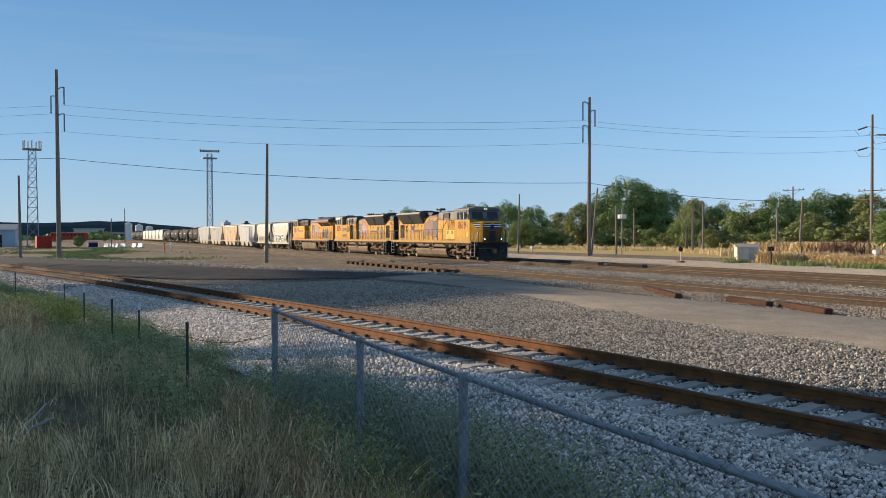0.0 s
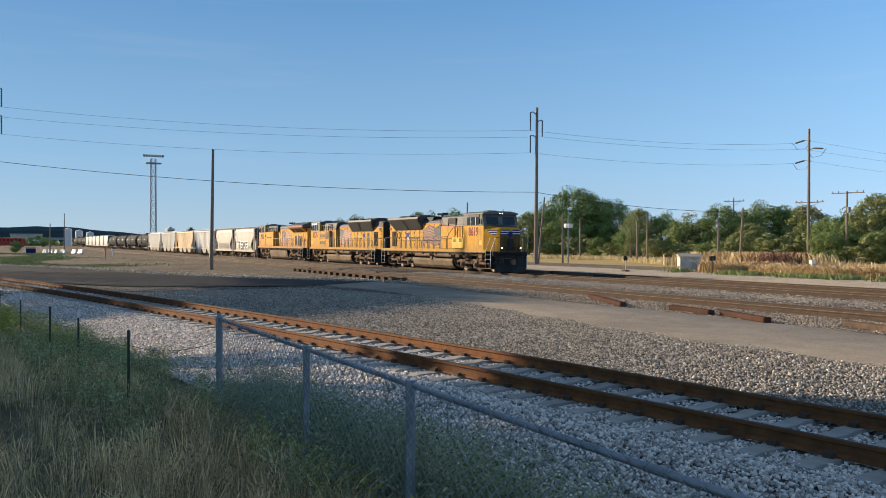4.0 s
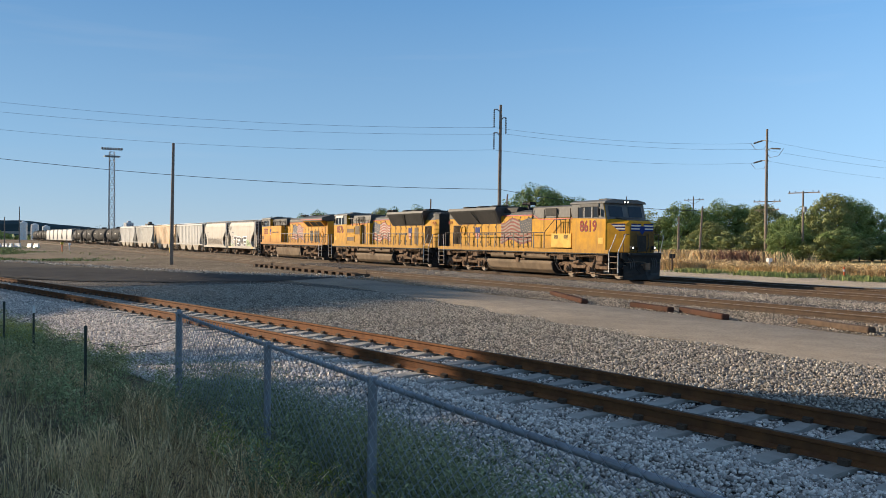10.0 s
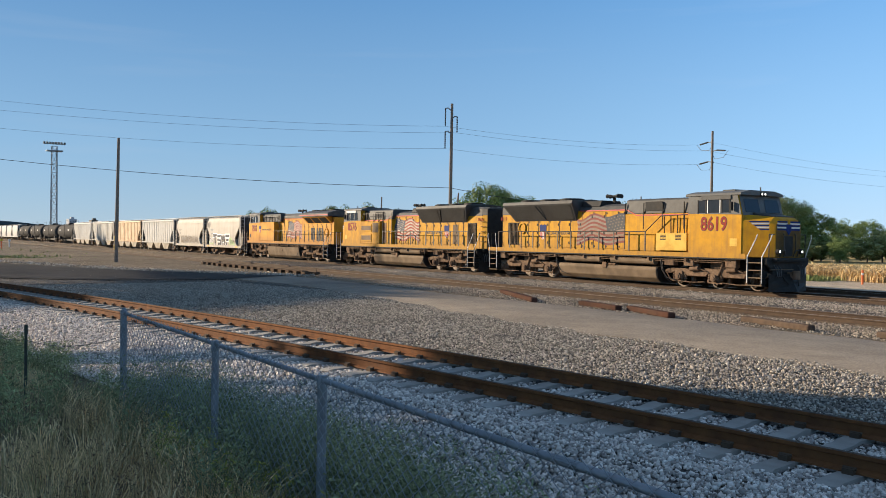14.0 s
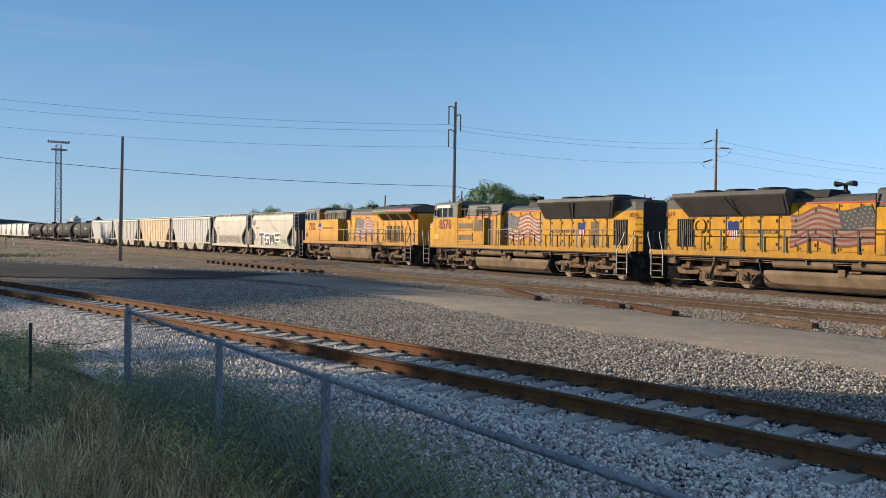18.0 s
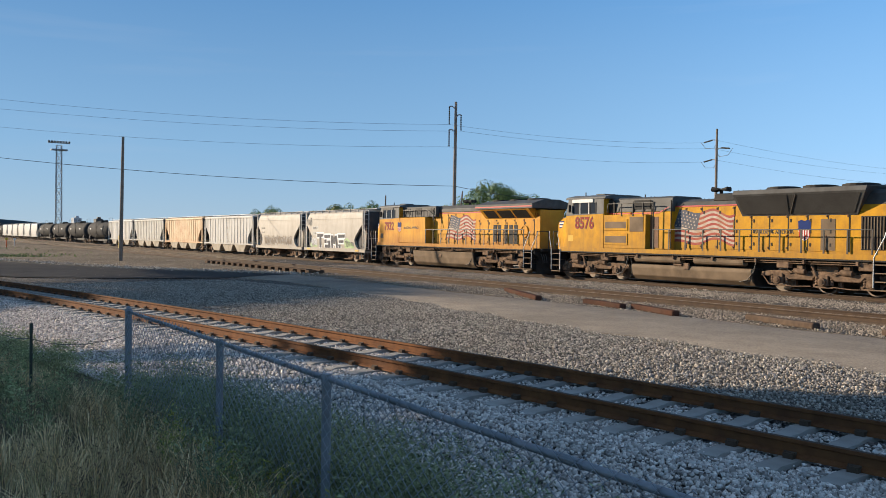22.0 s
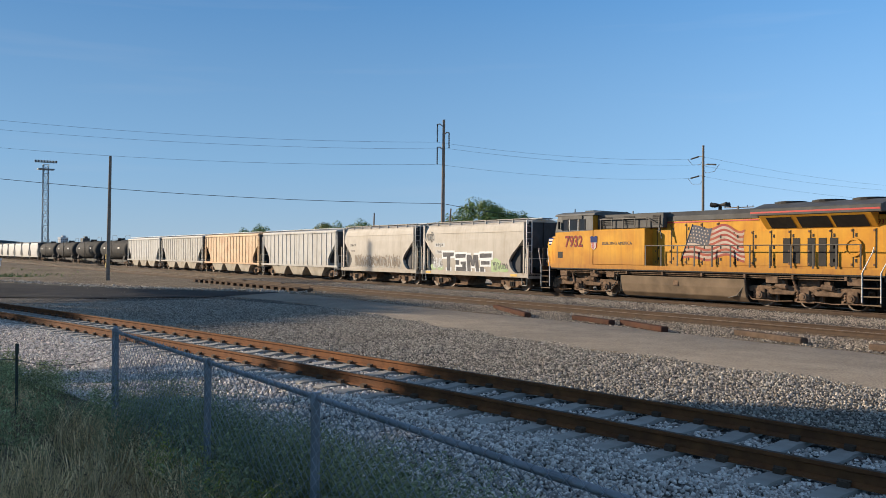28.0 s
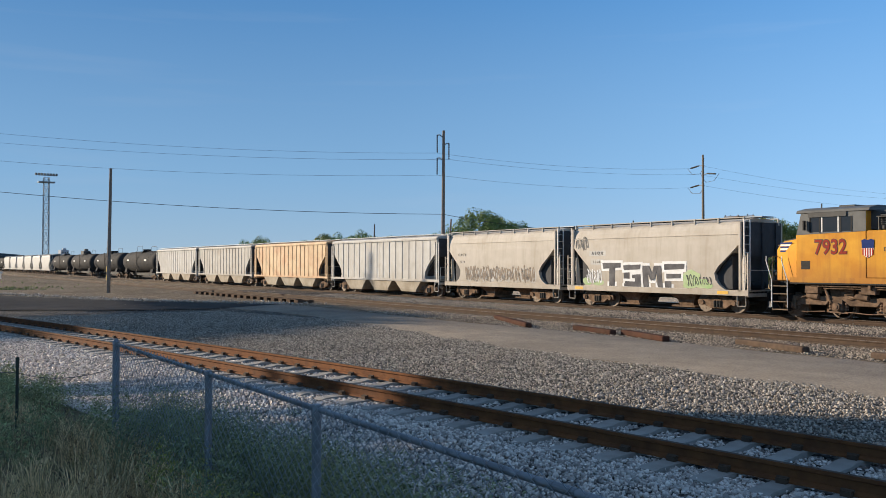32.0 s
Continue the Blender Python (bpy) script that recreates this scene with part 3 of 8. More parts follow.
def loco_truck(parent, cx):
    """Three-axle locomotive truck with cast side frames."""
    truck = part("truck", Mesh().box(cx - 2.6, cx + 2.6, -0.55, 0.55, 0.75, 1.15).box(cx - 0.5, cx + 0.5, -0.9, 0.9, 1.1, 1.5), TRUCK, parent, "dust-brown three-axle truck", 0.03)
    half_poly = [(0, 1.10), (0.5, 1.14), (1.4, 1.02), (1.75, 1.10), (2.45, 1.10), (2.95, 1.02), (2.98, 0.84), (2.55, 0.84), (2.42, 0.92), (1.78, 0.92), (1.62, 0.74), (0.5, 0.74), (0.34, 0.92), (0, 0.92)]
    poly = half_poly + [(-x, z) for x, z in half_poly[-2:0:-1]]
    for s in (-1, 1):
        a, b = sorted((s * 1.04, s * 1.2))
        frame_ob = part("sideframe", Mesh().prism([(cx + x, z) for x, z in poly], "y", a, b), TRUCK, truck, "", 0.025)
        for x in (-2.1, 0, 2.1):
            m = Mesh().box(cx + x - 0.23, cx + x + 0.23, *sorted((s * 1.0, s * 1.23)), 0.54, 0.98)
            m.cyl((cx + x, s * 1.2, 0.70), (cx + x, s * 1.33, 0.70), 0.17, 12).cyl((cx + x, s * 1.33, 0.70), (cx + x, s * 1.36, 0.70), 0.10, 10)
            part("axle_box", m, TRUCK, truck, "", 0.02)
            for e in (-0.34, 0.34):
                rings = [[(cx + x + e + q * math.cos(2 * math.pi * k / 8), s * 1.1 + q * math.sin(2 * math.pi * k / 8), 0.57 + 0.0375 * j) for k in range(8)] for j, q in enumerate([0.085, 0.085, 0.06] * 4)]
                part("spring", Mesh().loft(rings), TRUCK, truck)
            for e in (-0.60, 0.60):
                part("brake_shoe", Mesh().box(cx + x + e - 0.05, cx + x + e + 0.05, *sorted((s * 0.74, s * 0.90)), 0.45, 1.0), TRUCK, truck)
            part("keeper_bar", Mesh().box(cx + x - 0.42, cx + x + 0.42, *sorted((s * 1.10, s * 1.18)), 0.44, 0.51), TRUCK, truck)
        for x in (-1.05, 1.05):
            m = Mesh().cyl((cx + x - 0.3, s * 1.28, 1.08), (cx + x + 0.22, s * 1.28, 1.13), 0.12, 10).cyl((cx + x + 0.22, s * 1.28, 1.13), (cx + x + 0.6, s * 1.28, 1.0), 0.03, 6)
            m.box(cx + x - 0.14, cx + x + 0.14, *sorted((s * 1.0, s * 1.24)), 1.15, 1.36)
            part("brake_cylinder", m, TRUCK, truck, "", 0.015)
        for d in (-1, 1):
            part("brake_rod", Mesh().tube([(cx + d * 2.9, s * 1.25, 0.95), (cx + d * 2.5, s * 1.27, 0.5), (cx + d * 1.3, s * 1.27, 0.45), (cx + d * 0.5, s * 1.27, 0.5)], 0.025), TRUCK, truck)
        part("sand_hose", Mesh().tube([(cx - 3.0, s * 1.2, 1.6), (cx - 3.15, s * 1.22, 1.2), (cx - 3.05, s * 1.1, 0.6), (cx - 2.75, s * 0.9, 0.35)], 0.03, 6), RAIL_DARK, truck)
        part("damper", Mesh().cyl((cx + 0.25, s * 1.22, 0.85), (cx + 0.55, s * 1.22, 1.5), 0.06, 8), TRUCK, truck)


def waving_flag(parent, y, x_hoist, x_fly, z0, z1, lean, paints):
    """Painted waving flag: red and white stripes with a blue field by the hoist, proud of the hood side."""
    s = -1 if y < 0 else 1
    nu = 34

    def spot(u, v, lift):
        x = x_hoist + lean * (1 - v) * (1 - u) + (x_fly - x_hoist) * u
        z = z0 + (z1 - z0) * (v + 0.10 * (1 - v) * u) + 0.19 * math.sin(10.5 * u + 0.3 + 1.1 * v) * (0.25 + 0.75 * u) - 0.10 * u
        return (x, y + s * lift, z)
    flag = part("painted_flag", Mesh().cyl(spot(0, -0.06, 0.006), spot(0, 1.03, 0.006), 0.025, 6), FLAG_BLUE, parent, "faded painted waving flag on a slanted staff")
    red, white, blue = paints
    for nm, colour, lift, bands, u_end in (("stripes", red, 0.004, range(0, 13, 2), 1.0), ("stripes", white, 0.004, range(1, 13, 2), 1.0), ("field", blue, 0.009, (None,), 0.39)):
        m = Mesh()
        for b in bands:
            v0, v1 = (0.46, 1.0) if b is None else (b / 13, (b + 1) / 13)
            k = len(m.v)
            for i in range(nu + 1):
                u = u_end * i / nu + (0.012 * math.sin(7 * v1) if i == nu else 0)
                m.v += [spot(u, v0, lift), spot(u, v1, lift)]
            m.f += [(k + 2 * i, k + 2 * i + 2, k + 2 * i + 3, k + 2 * i + 1) for i in range(nu)]
        if b is None:
            part("flag_field", m, colour, flag)
        else:
            part("flag_stripes", m, colour, flag)
    m = Mesh()
    for row in range(5):
        for col in range(6):
            p = Vector(spot(0.03 + 0.058 * col + 0.028 * (row % 2), 0.52 + 0.1 * row, 0.012))
            m.add([p + Vector((0.042 * math.cos(a), 0, 0.042 * math.sin(a))) for a in [2 * math.pi * k / 5 for k in range(5)]], [(0, 1, 2, 3, 4)])
    part("flag_dots", m, white, flag)


def shield(parent, x, y, z, h):
    """Plain shield emblem: blue top, red and white bars."""
    s = -1 if y < 0 else 1
    w = h * 0.36
    base = part("shield", Mesh().prism([(x - w, z + h * 0.5), (x - w * 0.5, z + h * 0.56), (x, z + h * 0.5), (x + w * 0.5, z + h * 0.56), (x + w, z + h * 0.5), (x + w * 0.92, z), (x + w * 0.6, z - h * 0.36),
                                       (x, z - h * 0.5), (x - w * 0.6, z - h * 0.36), (x - w * 0.92, z)], "y", *sorted((y, y + s * 0.004))), WHITE, parent, "plain shield emblem with bars")
    part("shield_top", Mesh().prism([(x - w, z + h * 0.5), (x - w * 0.5, z + h * 0.56), (x, z + h * 0.5), (x + w * 0.5, z + h * 0.56), (x + w, z + h * 0.5), (x + w * 0.94, z + h * 0.06), (x - w * 0.94, z + h * 0.06)],
                                    "y", *sorted((y, y + s * 0.008))), BLUE, base)
    for k in range(5):
        xx = x + (k - 2) * w * 0.38
        lo = z - h * (0.47 - 0.06 * abs(k - 2) * 1.2)
        part("shield_bar", Mesh().prism([(xx - w * 0.1, z + h * 0.05), (xx + w * 0.1, z + h * 0.05), (xx + w * 0.1, lo), (xx - w * 0.1, lo)], "y", *sorted((y, y + s * 0.008))), RED, base)


SOOT_RED = mat("sooty_red", (0.22, 0.05, 0.04), (0.17, 0.05, 0.04), 3, 0.6, 0, 0.04, 4, (0.28, 0.13, 0.06), 1.3, 0.5, 0, 0, 0.2)
SOOT_WHITE = mat("sooty_white", (0.27, 0.21, 0.17), (0.20, 0.15, 0.12), 3, 0.6, 0, 0.04, 4, (0.22, 0.12, 0.07), 1.3, 0.5, 0, 0, 0.2)
SOOT_BLUE = mat("sooty_blue", (0.045, 0.055, 0.07), (0.065, 0.068, 0.075), 4, 0.6, 0, 0.04, 4, (0.14, 0.12, 0.08), 1.6, 0.4, 0, 0, 0.2)
BOX_YELLOW = mat("faded_yellow", (0.72, 0.45, 0.09), (0.64, 0.38, 0.06), 2.2, 0.6, 0, 0.06, 3, (0.3, 0.16, 0.05), 1.1, 0.4, 0, 0, 0.15)
RUST_BROWN = mat("rust_brown_metal", (0.17, 0.075, 0.03), (0.11, 0.05, 0.025), 3, 0.7)
SCREEN = mat("radiator_mesh", (0.060, 0.057, 0.052), (0.045, 0.043, 0.040), 30, 0.7, 0, 0.3, 60, (0.03, 0.027, 0.024), 0.9, 0.6, 0, 0, 0.2)


def locomotive(number, wide_rad, centre, turned, paint, label):
    """A six-axle diesel locomotive, cab towards +x. wide_rad: flat radiator wings instead of sloped radiators."""
    e = thing("locomotive", (run(0) + centre, TRACK_Y, 0), label, "locomotive", "locomotives of the train", rz=turned)
    CARS.append((e, centre, turned))
    hw = 0.93
    sh = 0.0 if turned or wide_rad else 0.42      # the lead unit has the shorter rear hood
    # frame and deck
    part("frame", Mesh().box(-10.1, 9.9, -0.7, 0.7, 1.0, 1.62), LOCO_DARK, e, "", 0.02)
    part("deck", Mesh().box(-10.25, 8.7, -1.53, 1.53, 1.62, 1.72), RAIL_DARK, e)
    mirror_pair("side_sill", lambda m, s: m.box(-10.2, 8.9, *sorted((s * 1.535, s * 1.56)), 1.66, 1.87), paint, e)
    mirror_pair("sill_edge", lambda m, s: m.box(-10.2, 8.9, *sorted((s * 1.535, s * 1.565)), 1.60, 1.655), LOCO_DARK, e)
    # hood
    if wide_rad:
        hood_poly = [(-hw, 1.72), (hw, 1.72), (hw, 4.05), (-hw, 4.05)]
        part("hood", Mesh().prism(hood_poly, "x", -10.05, 5.2), paint, e, "", 0.02)
        part("hood_roof", Mesh().prism([(-hw - 0.02, 4.05), (hw + 0.02, 4.05), (hw + 0.02, 4.28), (0.7, 4.52), (-0.7, 4.52), (-hw - 0.02, 4.28)], "x", -4.2, 5.2), LOCO_GREY, e, "grey hood roof", 0.02)
        part("radiator_cap", Mesh().prism([(-1.55, 4.12), (1.55, 4.12), (1.55, 4.42), (0.6, 4.68), (-0.6, 4.68), (-1.55, 4.42)], "x", -10.05, -4.2), LOCO_GREY, e, "overhanging radiator roof", 0.02)
        mirror_pair("wing_stripe", lambda m, s: m.box(-10.0, -4.2, *sorted((s * 1.552, s * 1.558)), 4.22, 4.29), RED_LINE, e)
        mirror_pair("wing_soffit", lambda m, s: m.prism([(s * 0.94, 3.55), (s * 1.50, 4.1), (s * 1.50, 4.115), (s * 0.94, 4.115)], "x", -9.6, -4.6), paint, e)
        for s in (-1, 1):
            for x0, x1 in ((-9.3, -7.9), (-7.75, -6.35), (-6.1, -4.9)):
                part("radiator_screen", Mesh().add([(x0, s * 0.965, 3.60), (x1, s * 0.965, 3.60), (x1, s * 1.42, 4.05), (x0, s * 1.42, 4.05)], [(0, 1, 2, 3)])
                     .add([(x0, s * 0.985, 3.58), (x1, s * 0.985, 3.58), (x1, s * 1.44, 4.03), (x0, s * 1.44, 4.03)], [(0, 1, 2, 3)]), LOCO_DARK, e, "dark radiator screen")
    else:
        part("hood", Mesh().prism([(-hw, 1.72), (hw, 1.72), (hw, 4.0), (-hw, 4.0)], "x", -10.0 + sh, 5.6), paint, e, "", 0.02)
        part("hood_roof", Mesh().prism([(-hw - 0.01, 4.0), (hw + 0.01, 4.0), (0.80, 4.22), (0.45, 4.34), (-0.45, 4.34), (-0.80, 4.22)], "x", -2.6, 1.2), LOCO_GREY, e, "rounded grey hood roof", 0.02)
        part("rear_roof", Mesh().prism([(-hw - 0.01, 3.86), (hw + 0.01, 3.86), (hw, 4.3), (0.75, 4.45), (-0.75, 4.45), (-hw, 4.3)], "x", -10.03 + sh, -8.3), LOCO_GREY, e, "grey rear hood", 0.02)
        m = Mesh()
        m.loft([[(x0, -0.95, 3.45), (x0, 0.95, 3.45), (x1, 1.5, 4.42), (x1, 1.42, 4.60), (x1, 0.0, 4.68), (x1, -1.42, 4.60), (x1, -1.5, 4.42)] for x0, x1 in ((-8.25, -8.9), (-2.75, -2.6))])
        part("radiator_housing", m, LOCO_GREY, e, "flared grey radiator housing", 0.015)
        for s in (-1, 1):
            for a0, a1 in ((0.03, 0.545), (0.56, 0.975)):
                def at(u, v):
                    lo, hi = Vector((-8.25 + 5.5 * u, s * 0.95, 3.45)), Vector((-8.9 + 6.3 * u, s * 1.5, 4.42))
                    return lo.lerp(hi, v) + Vector((0, s * 0.02, -0.012))
                part("radiator_screen", Mesh().add([at(a0, 0.1), at(a1, 0.1), at(a1, 0.92), at(a0, 0.92)], [(0, 1, 2, 3)]), SCREEN, e, "dark radiator screen")
            part("screen_strut", Mesh().cyl(at(0.545, 0.1), at(0.49, 0.92), 0.035, 6), RAIL_DARK, e)
        part("exhaust_hump", Mesh().prism([(-0.85, 4.2), (0.85, 4.2), (0.7, 4.56), (-0.7, 4.56)], "x", -2.55, -1.0), LOCO_DARK, e, "soot-black exhaust housing", 0.04)
    if not wide_rad:
        part("hood_tail", Mesh().loft([[(x, -w, 1.75), (x, w, 1.75), (x, w, 3.9), (x, -w, 3.9)] for x, w in ((-9.98 + sh, hw), (-10.44 + sh * 1.9, 0.85))]), paint, e)
        part("tail_roof", Mesh().loft([[(x, -w, 3.9), (x, w, 3.9), (x, w, z - 0.14), (x, w - 0.2, z), (x, 0.2 - w, z), (x, -w, z - 0.14)] for x, w, z in ((-10.03 + sh, hw + 0.005, 4.45), (-10.46 + sh * 1.9, 0.86, 4.42))]), LOCO_GREY, e, "grey rear hood", 0.0)
    # fans
    for x in ((-5.2, -7.0, -8.8) if wide_rad else (-4.2, -6.0, -7.8)):
        part("roof_fan", Mesh().cyl((x, 0, 4.5), (x, 0, 4.74), 0.72, 18).cyl((x, 0, 4.74), (x, 0, 4.77), 0.6, 18), LOCO_DARK, e)
    # hood doors with latches
    doors = np.arange(-9.5, 4.6, 0.93) if wide_rad else np.arange(-7.9, 1.6, 0.93)
    for s in (-1, 1):
        for x in doors:
            top = 3.5 if x < -2.6 else 3.92
            door = part("hood_door", Mesh().box(x + 0.02, x + 0.89, *sorted((s * hw, s * (hw + 0.018))), 1.95, top), paint, e, "", 0.008)
            part("door_seam", Mesh().box(x - 0.034, x + 0.008, *sorted((s * hw, s * (hw + 0.010))), 1.95, top), LOCO_DARK, door)
            for z in (2.15, 2.7, top - 0.32):
                part("latch", Mesh().box(x + 0.77, x + 0.84, *sorted((s * (hw + 0.018), s * (hw + 0.034))), z, z + 0.14), LOCO_DARK, door)
            for z in (2.02, 2.55, top - 0.12):
                part("hinge", Mesh().box(x + 0.04, x + 0.10, *sorted((s * (hw + 0.018), s * (hw + 0.036))), z, z + 0.09), RUST_BROWN, door)
        part("red_stripe", Mesh().box(-2.5 if not wide_rad else -4.2, 5.2, *sorted((s * (hw + 0.02), s * (hw + 0.026))), 3.96, 4.02), RED_LINE, e)
        y = s * (hw + 0.022)
        if wide_rad:
            for x in (-5.6, -6.05, -6.75, -7.25, -7.75):
                part("grille", Mesh().box(x - 0.17, x + 0.17, *sorted((s * hw, y + s * 0.012)), 1.98 + 0.1 * (x > -6.5), 3.15), LOCO_DARK, e, "black louvred grille")
            part("fan_guard", Mesh().loft([[(-8.6 + q * math.cos(a), y + s * d, 2.75 + q * math.sin(a)) for a in [2 * math.pi * k / 16 for k in range(16)]] for q, d in ((0.38, 0), (0.38, 0.06), (0.30, 0.06), (0.28, 0.02))]), paint, e)
        else:
            grille = part("grille", Mesh().box(-9.4 + sh, -8.4 + sh, *sorted((s * hw, y)), 2.05, 3.4), LOCO_DARK, e, "black barred grille")
            for k in range(8):
                part("bar", Mesh().box(-9.36 + sh + k * 0.128, -9.33 + sh + k * 0.128, *sorted((y, y + s * 0.03)), 2.08, 3.37), TANK_GREY, grille)
            part("hood_end", Mesh().box(-10.47 + sh * 1.9, -10.44 + sh * 1.9, *sorted((0, s * 0.84)), 1.75, 4.3), LOCO_DARK, e, "black rear end sheet")
            for k in range(5):
                part("grip", Mesh().tube([(-10.35 + sh * 1.8, s * 0.86, 2.2 + 0.32 * k), (-10.35 + sh * 1.8, s * 0.95, 2.2 + 0.32 * k), (-9.95 + sh, s * (hw + 0.07), 2.2 + 0.32 * k), (-9.95 + sh, s * hw, 2.2 + 0.32 * k)], 0.014, 5), LOCO_DARK, e)
            if s < 0:
                part("fan_guard", Mesh().loft([[(-7.98 + sh + q * math.cos(a), y + s * d, 3.05 + q * math.sin(a)) for a in [2 * math.pi * k / 16 for k in range(16)]] for q, d in ((0.34, 0), (0.34, 0.07), (0.26, 0.07), (0.24, 0.02))]), paint, e)
            else:
                part("dark_door", Mesh().box(-7.3, -6.65, *sorted((s * (hw + 0.02), s * (hw + 0.03))), 2.0, 3.3), TANK_GREY, e, "grey screen door")
    # space behind the cab
    if wide_rad:
        part("cab_hood", Mesh().box(1.95, 5.62, -1.49, 1.49, 1.87, 3.72), paint, e, "", 0.03)
        part("cab_hood_top", Mesh().box(1.0, 5.6, -1.2, 1.2, 3.75, 4.5), LOCO_GREY, e, "grey equipment housing", 0.03)
        for s in (-1, 1):
            for x, wd in ((4.5, 0.7), (2.9, 0.75), (1.2, 0.5)):
                lv = part("louver", Mesh().box(x, x + wd, *sorted((s * 1.2, s * 1.215)), 3.92, 4.38), LOCO_DARK, e)
                for q in range(5):
                    part("slat", Mesh().box(x + 0.02, x + wd - 0.02, *sorted((s * 1.215, s * 1.24)), 3.95 + 0.09 * q, 3.98 + 0.09 * q), LOCO_GREY, lv)
            for k in range(6):
                part("stanchion", Mesh().cyl((1.2 + k * 0.8, s * 1.32, 3.1 if k > 1 else 3.5), (1.2 + k * 0.8, s * 1.32, 4.25), 0.03, 5), RAIL_DARK, e)
            part("grab_rail", Mesh().tube([(1.0, s * 1.32, 3.2), (1.2, s * 1.32, 3.9), (2.0, s * 1.32, 4.25), (5.3, s * 1.32, 4.25)], 0.03), RAIL_DARK, e)
    else:
        part("cab_hood", Mesh().box(1.2, 5.75, -1.22, 1.22, 1.87, 3.75), paint, e, "", 0.03)
        part("cab_hood_top", Mesh().prism([(-1.18, 3.75), (1.18, 3.75), (1.1, 4.45), (0.9, 4.52), (-0.9, 4.52), (-1.1, 4.45)], "x", 1.2, 5.75), LOCO_GREY, e, "grey equipment housing", 0.03)
        for s in (-1, 1):
            part("filter_screen", Mesh().box(2.6, 3.7, *sorted((s * 1.16, s * 1.2)), 3.9, 4.36), LOCO_DARK, e, "dark filter screen")
            part("hood_stripe", Mesh().box(2.0, 5.6, *sorted((s * 1.222, s * 1.228)), 3.66, 3.72), RED_LINE, e)
            part("hood_chevron", Mesh().prism([(1.3, 3.98), (1.38, 3.98), (2.0, 3.72), (2.0, 3.66)], "y", *sorted((s * 1.222, s * 1.228))), RED_LINE, e)
            for x in (1.22, 2.5, 3.75, 5.1):
                part("panel_seam", Mesh().box(x - 0.018, x + 0.018, *sorted((s * 1.185, s * 1.232)), 1.95 if x < 2 else 3.0, 4.3), LOCO_DARK, e)
            if s < 0:
                for k in range(4):
                    part("stanchion", Mesh().cyl((4.1 + k * 0.42, s * 1.45, 2.78), (4.1 + k * 0.42, s * 1.48, 3.66), 0.028, 5), RAIL_DARK, e)
                box = part("battery_box", Mesh().box(3.55, 5.5, *sorted((s * 1.22, s * 1.46)), 1.93, 2.80), BOX_YELLOW, e, "pale yellow vented battery box", 0.02)
                for x in (3.85, 4.8):
                    for k in range(4):
                        part("vent_slot", Mesh().box(x, x + 0.36, *sorted((s * 1.46, s * 1.468)), 2.45 + 0.07 * k, 2.49 + 0.07 * k), LOCO_DARK, box)
            else:
                part("equipment_bay", Mesh().box(2.62, 5.62, *sorted((s * 1.20, s * 1.485)), 1.87, 3.62), paint, e, "", 0.02)
                for z0 in (2.05, 2.80):
                    box = part("vent_frame", Mesh().box(3.85, 5.58, *sorted((s * 1.48, s * 1.515)), z0, z0 + 0.60), paint, e, "", 0.01)
                    part("vent_screen", Mesh().box(3.95, 5.48, *sorted((s * 1.515, s * 1.522)), z0 + 0.12, z0 + 0.46), TANK_GREY, box, "dusty louvred screen")
                part("filter_screen", Mesh().box(2.78, 3.72, *sorted((s * 1.485, s * 1.50)), 2.75, 3.5), TANK_GREY, e, "dusty grey filter screen")
                # flat plate stands for a dark recess; nothing is cut into the side
                part("dark_recess", Mesh().box(2.0, 2.55, *sorted((s * 1.222, s * 1.235)), 1.95, 3.5), RUST_BROWN, e, "rust-brown plate marking a dark recess beside the equipment bay")
                # flat dark plate stands for the open doorway's shaded inside
                part("cab_doorway", Mesh().box(5.15, 5.5, *sorted((s * 1.19, s * 1.235)), 3.72, 4.42), LOCO_DARK, e)
    # cab
    cb = 5.6
    cf = 8.55
    cab = part("cab", Mesh().prism([(cb, 1.72), (cf + 0.1, 1.72), (cf + 0.1, 3.58), (cf - 0.15, 4.52), (cb, 4.52)], "y", -1.5, 1.5), paint, e, "", 0.04)
    mirror_pair("cab_upper", lambda m, s: m.prism([(cb + 0.02, 3.7), (cf + 0.06, 3.62), (cf - 0.16, 4.5), (cb + 0.02, 4.5)], "y", *sorted((s * 1.5, s * 1.512))), CAB_GREY, cab, "grey cab side above the belt line")
    part("cab_front", Mesh().add([(cf + 0.105, -1.45, 3.6), (cf + 0.105, 1.45, 3.6), (cf - 0.13, 1.45, 4.5), (cf - 0.13, -1.45, 4.5)], [(0, 1, 2, 3)]), CAB_GREY, cab)
    part("cab_roof", Mesh().prism([(-1.56, 4.5), (1.56, 4.5), (1.5, 4.62), (0.9, 4.74), (-0.9, 4.74), (-1.5, 4.62)], "x", cb - 0.15, cf + 0.05), CAB_GREY, cab, "grey cab roof", 0.02)
    for s in (-1, 1):
        for x0, x1 in ((6.2, 6.65), (6.75, 7.45), (7.55, 7.98)):
            w = part("side_window", Mesh().box(x0, x1, *sorted((s * 1.512, s * 1.52)), 3.72, 4.3), GLASS, cab)
            for xx in (x0, x1):
                part("window_jamb", Mesh().box(xx - 0.025, xx + 0.025, *sorted((s * 1.512, s * 1.53)), 3.7, 4.32), STEEL_WHITE if x0 == 6.75 else LOCO_DARK, w)
        part("sun_visor", Mesh().prism([(6.4, 4.32), (8.05, 4.32), (8.05, 4.5), (6.4, 4.5)], "y", *sorted((s * 1.52, s * 1.56))), STEEL_WHITE if turned and not wide_rad else LOCO_GREY, cab)
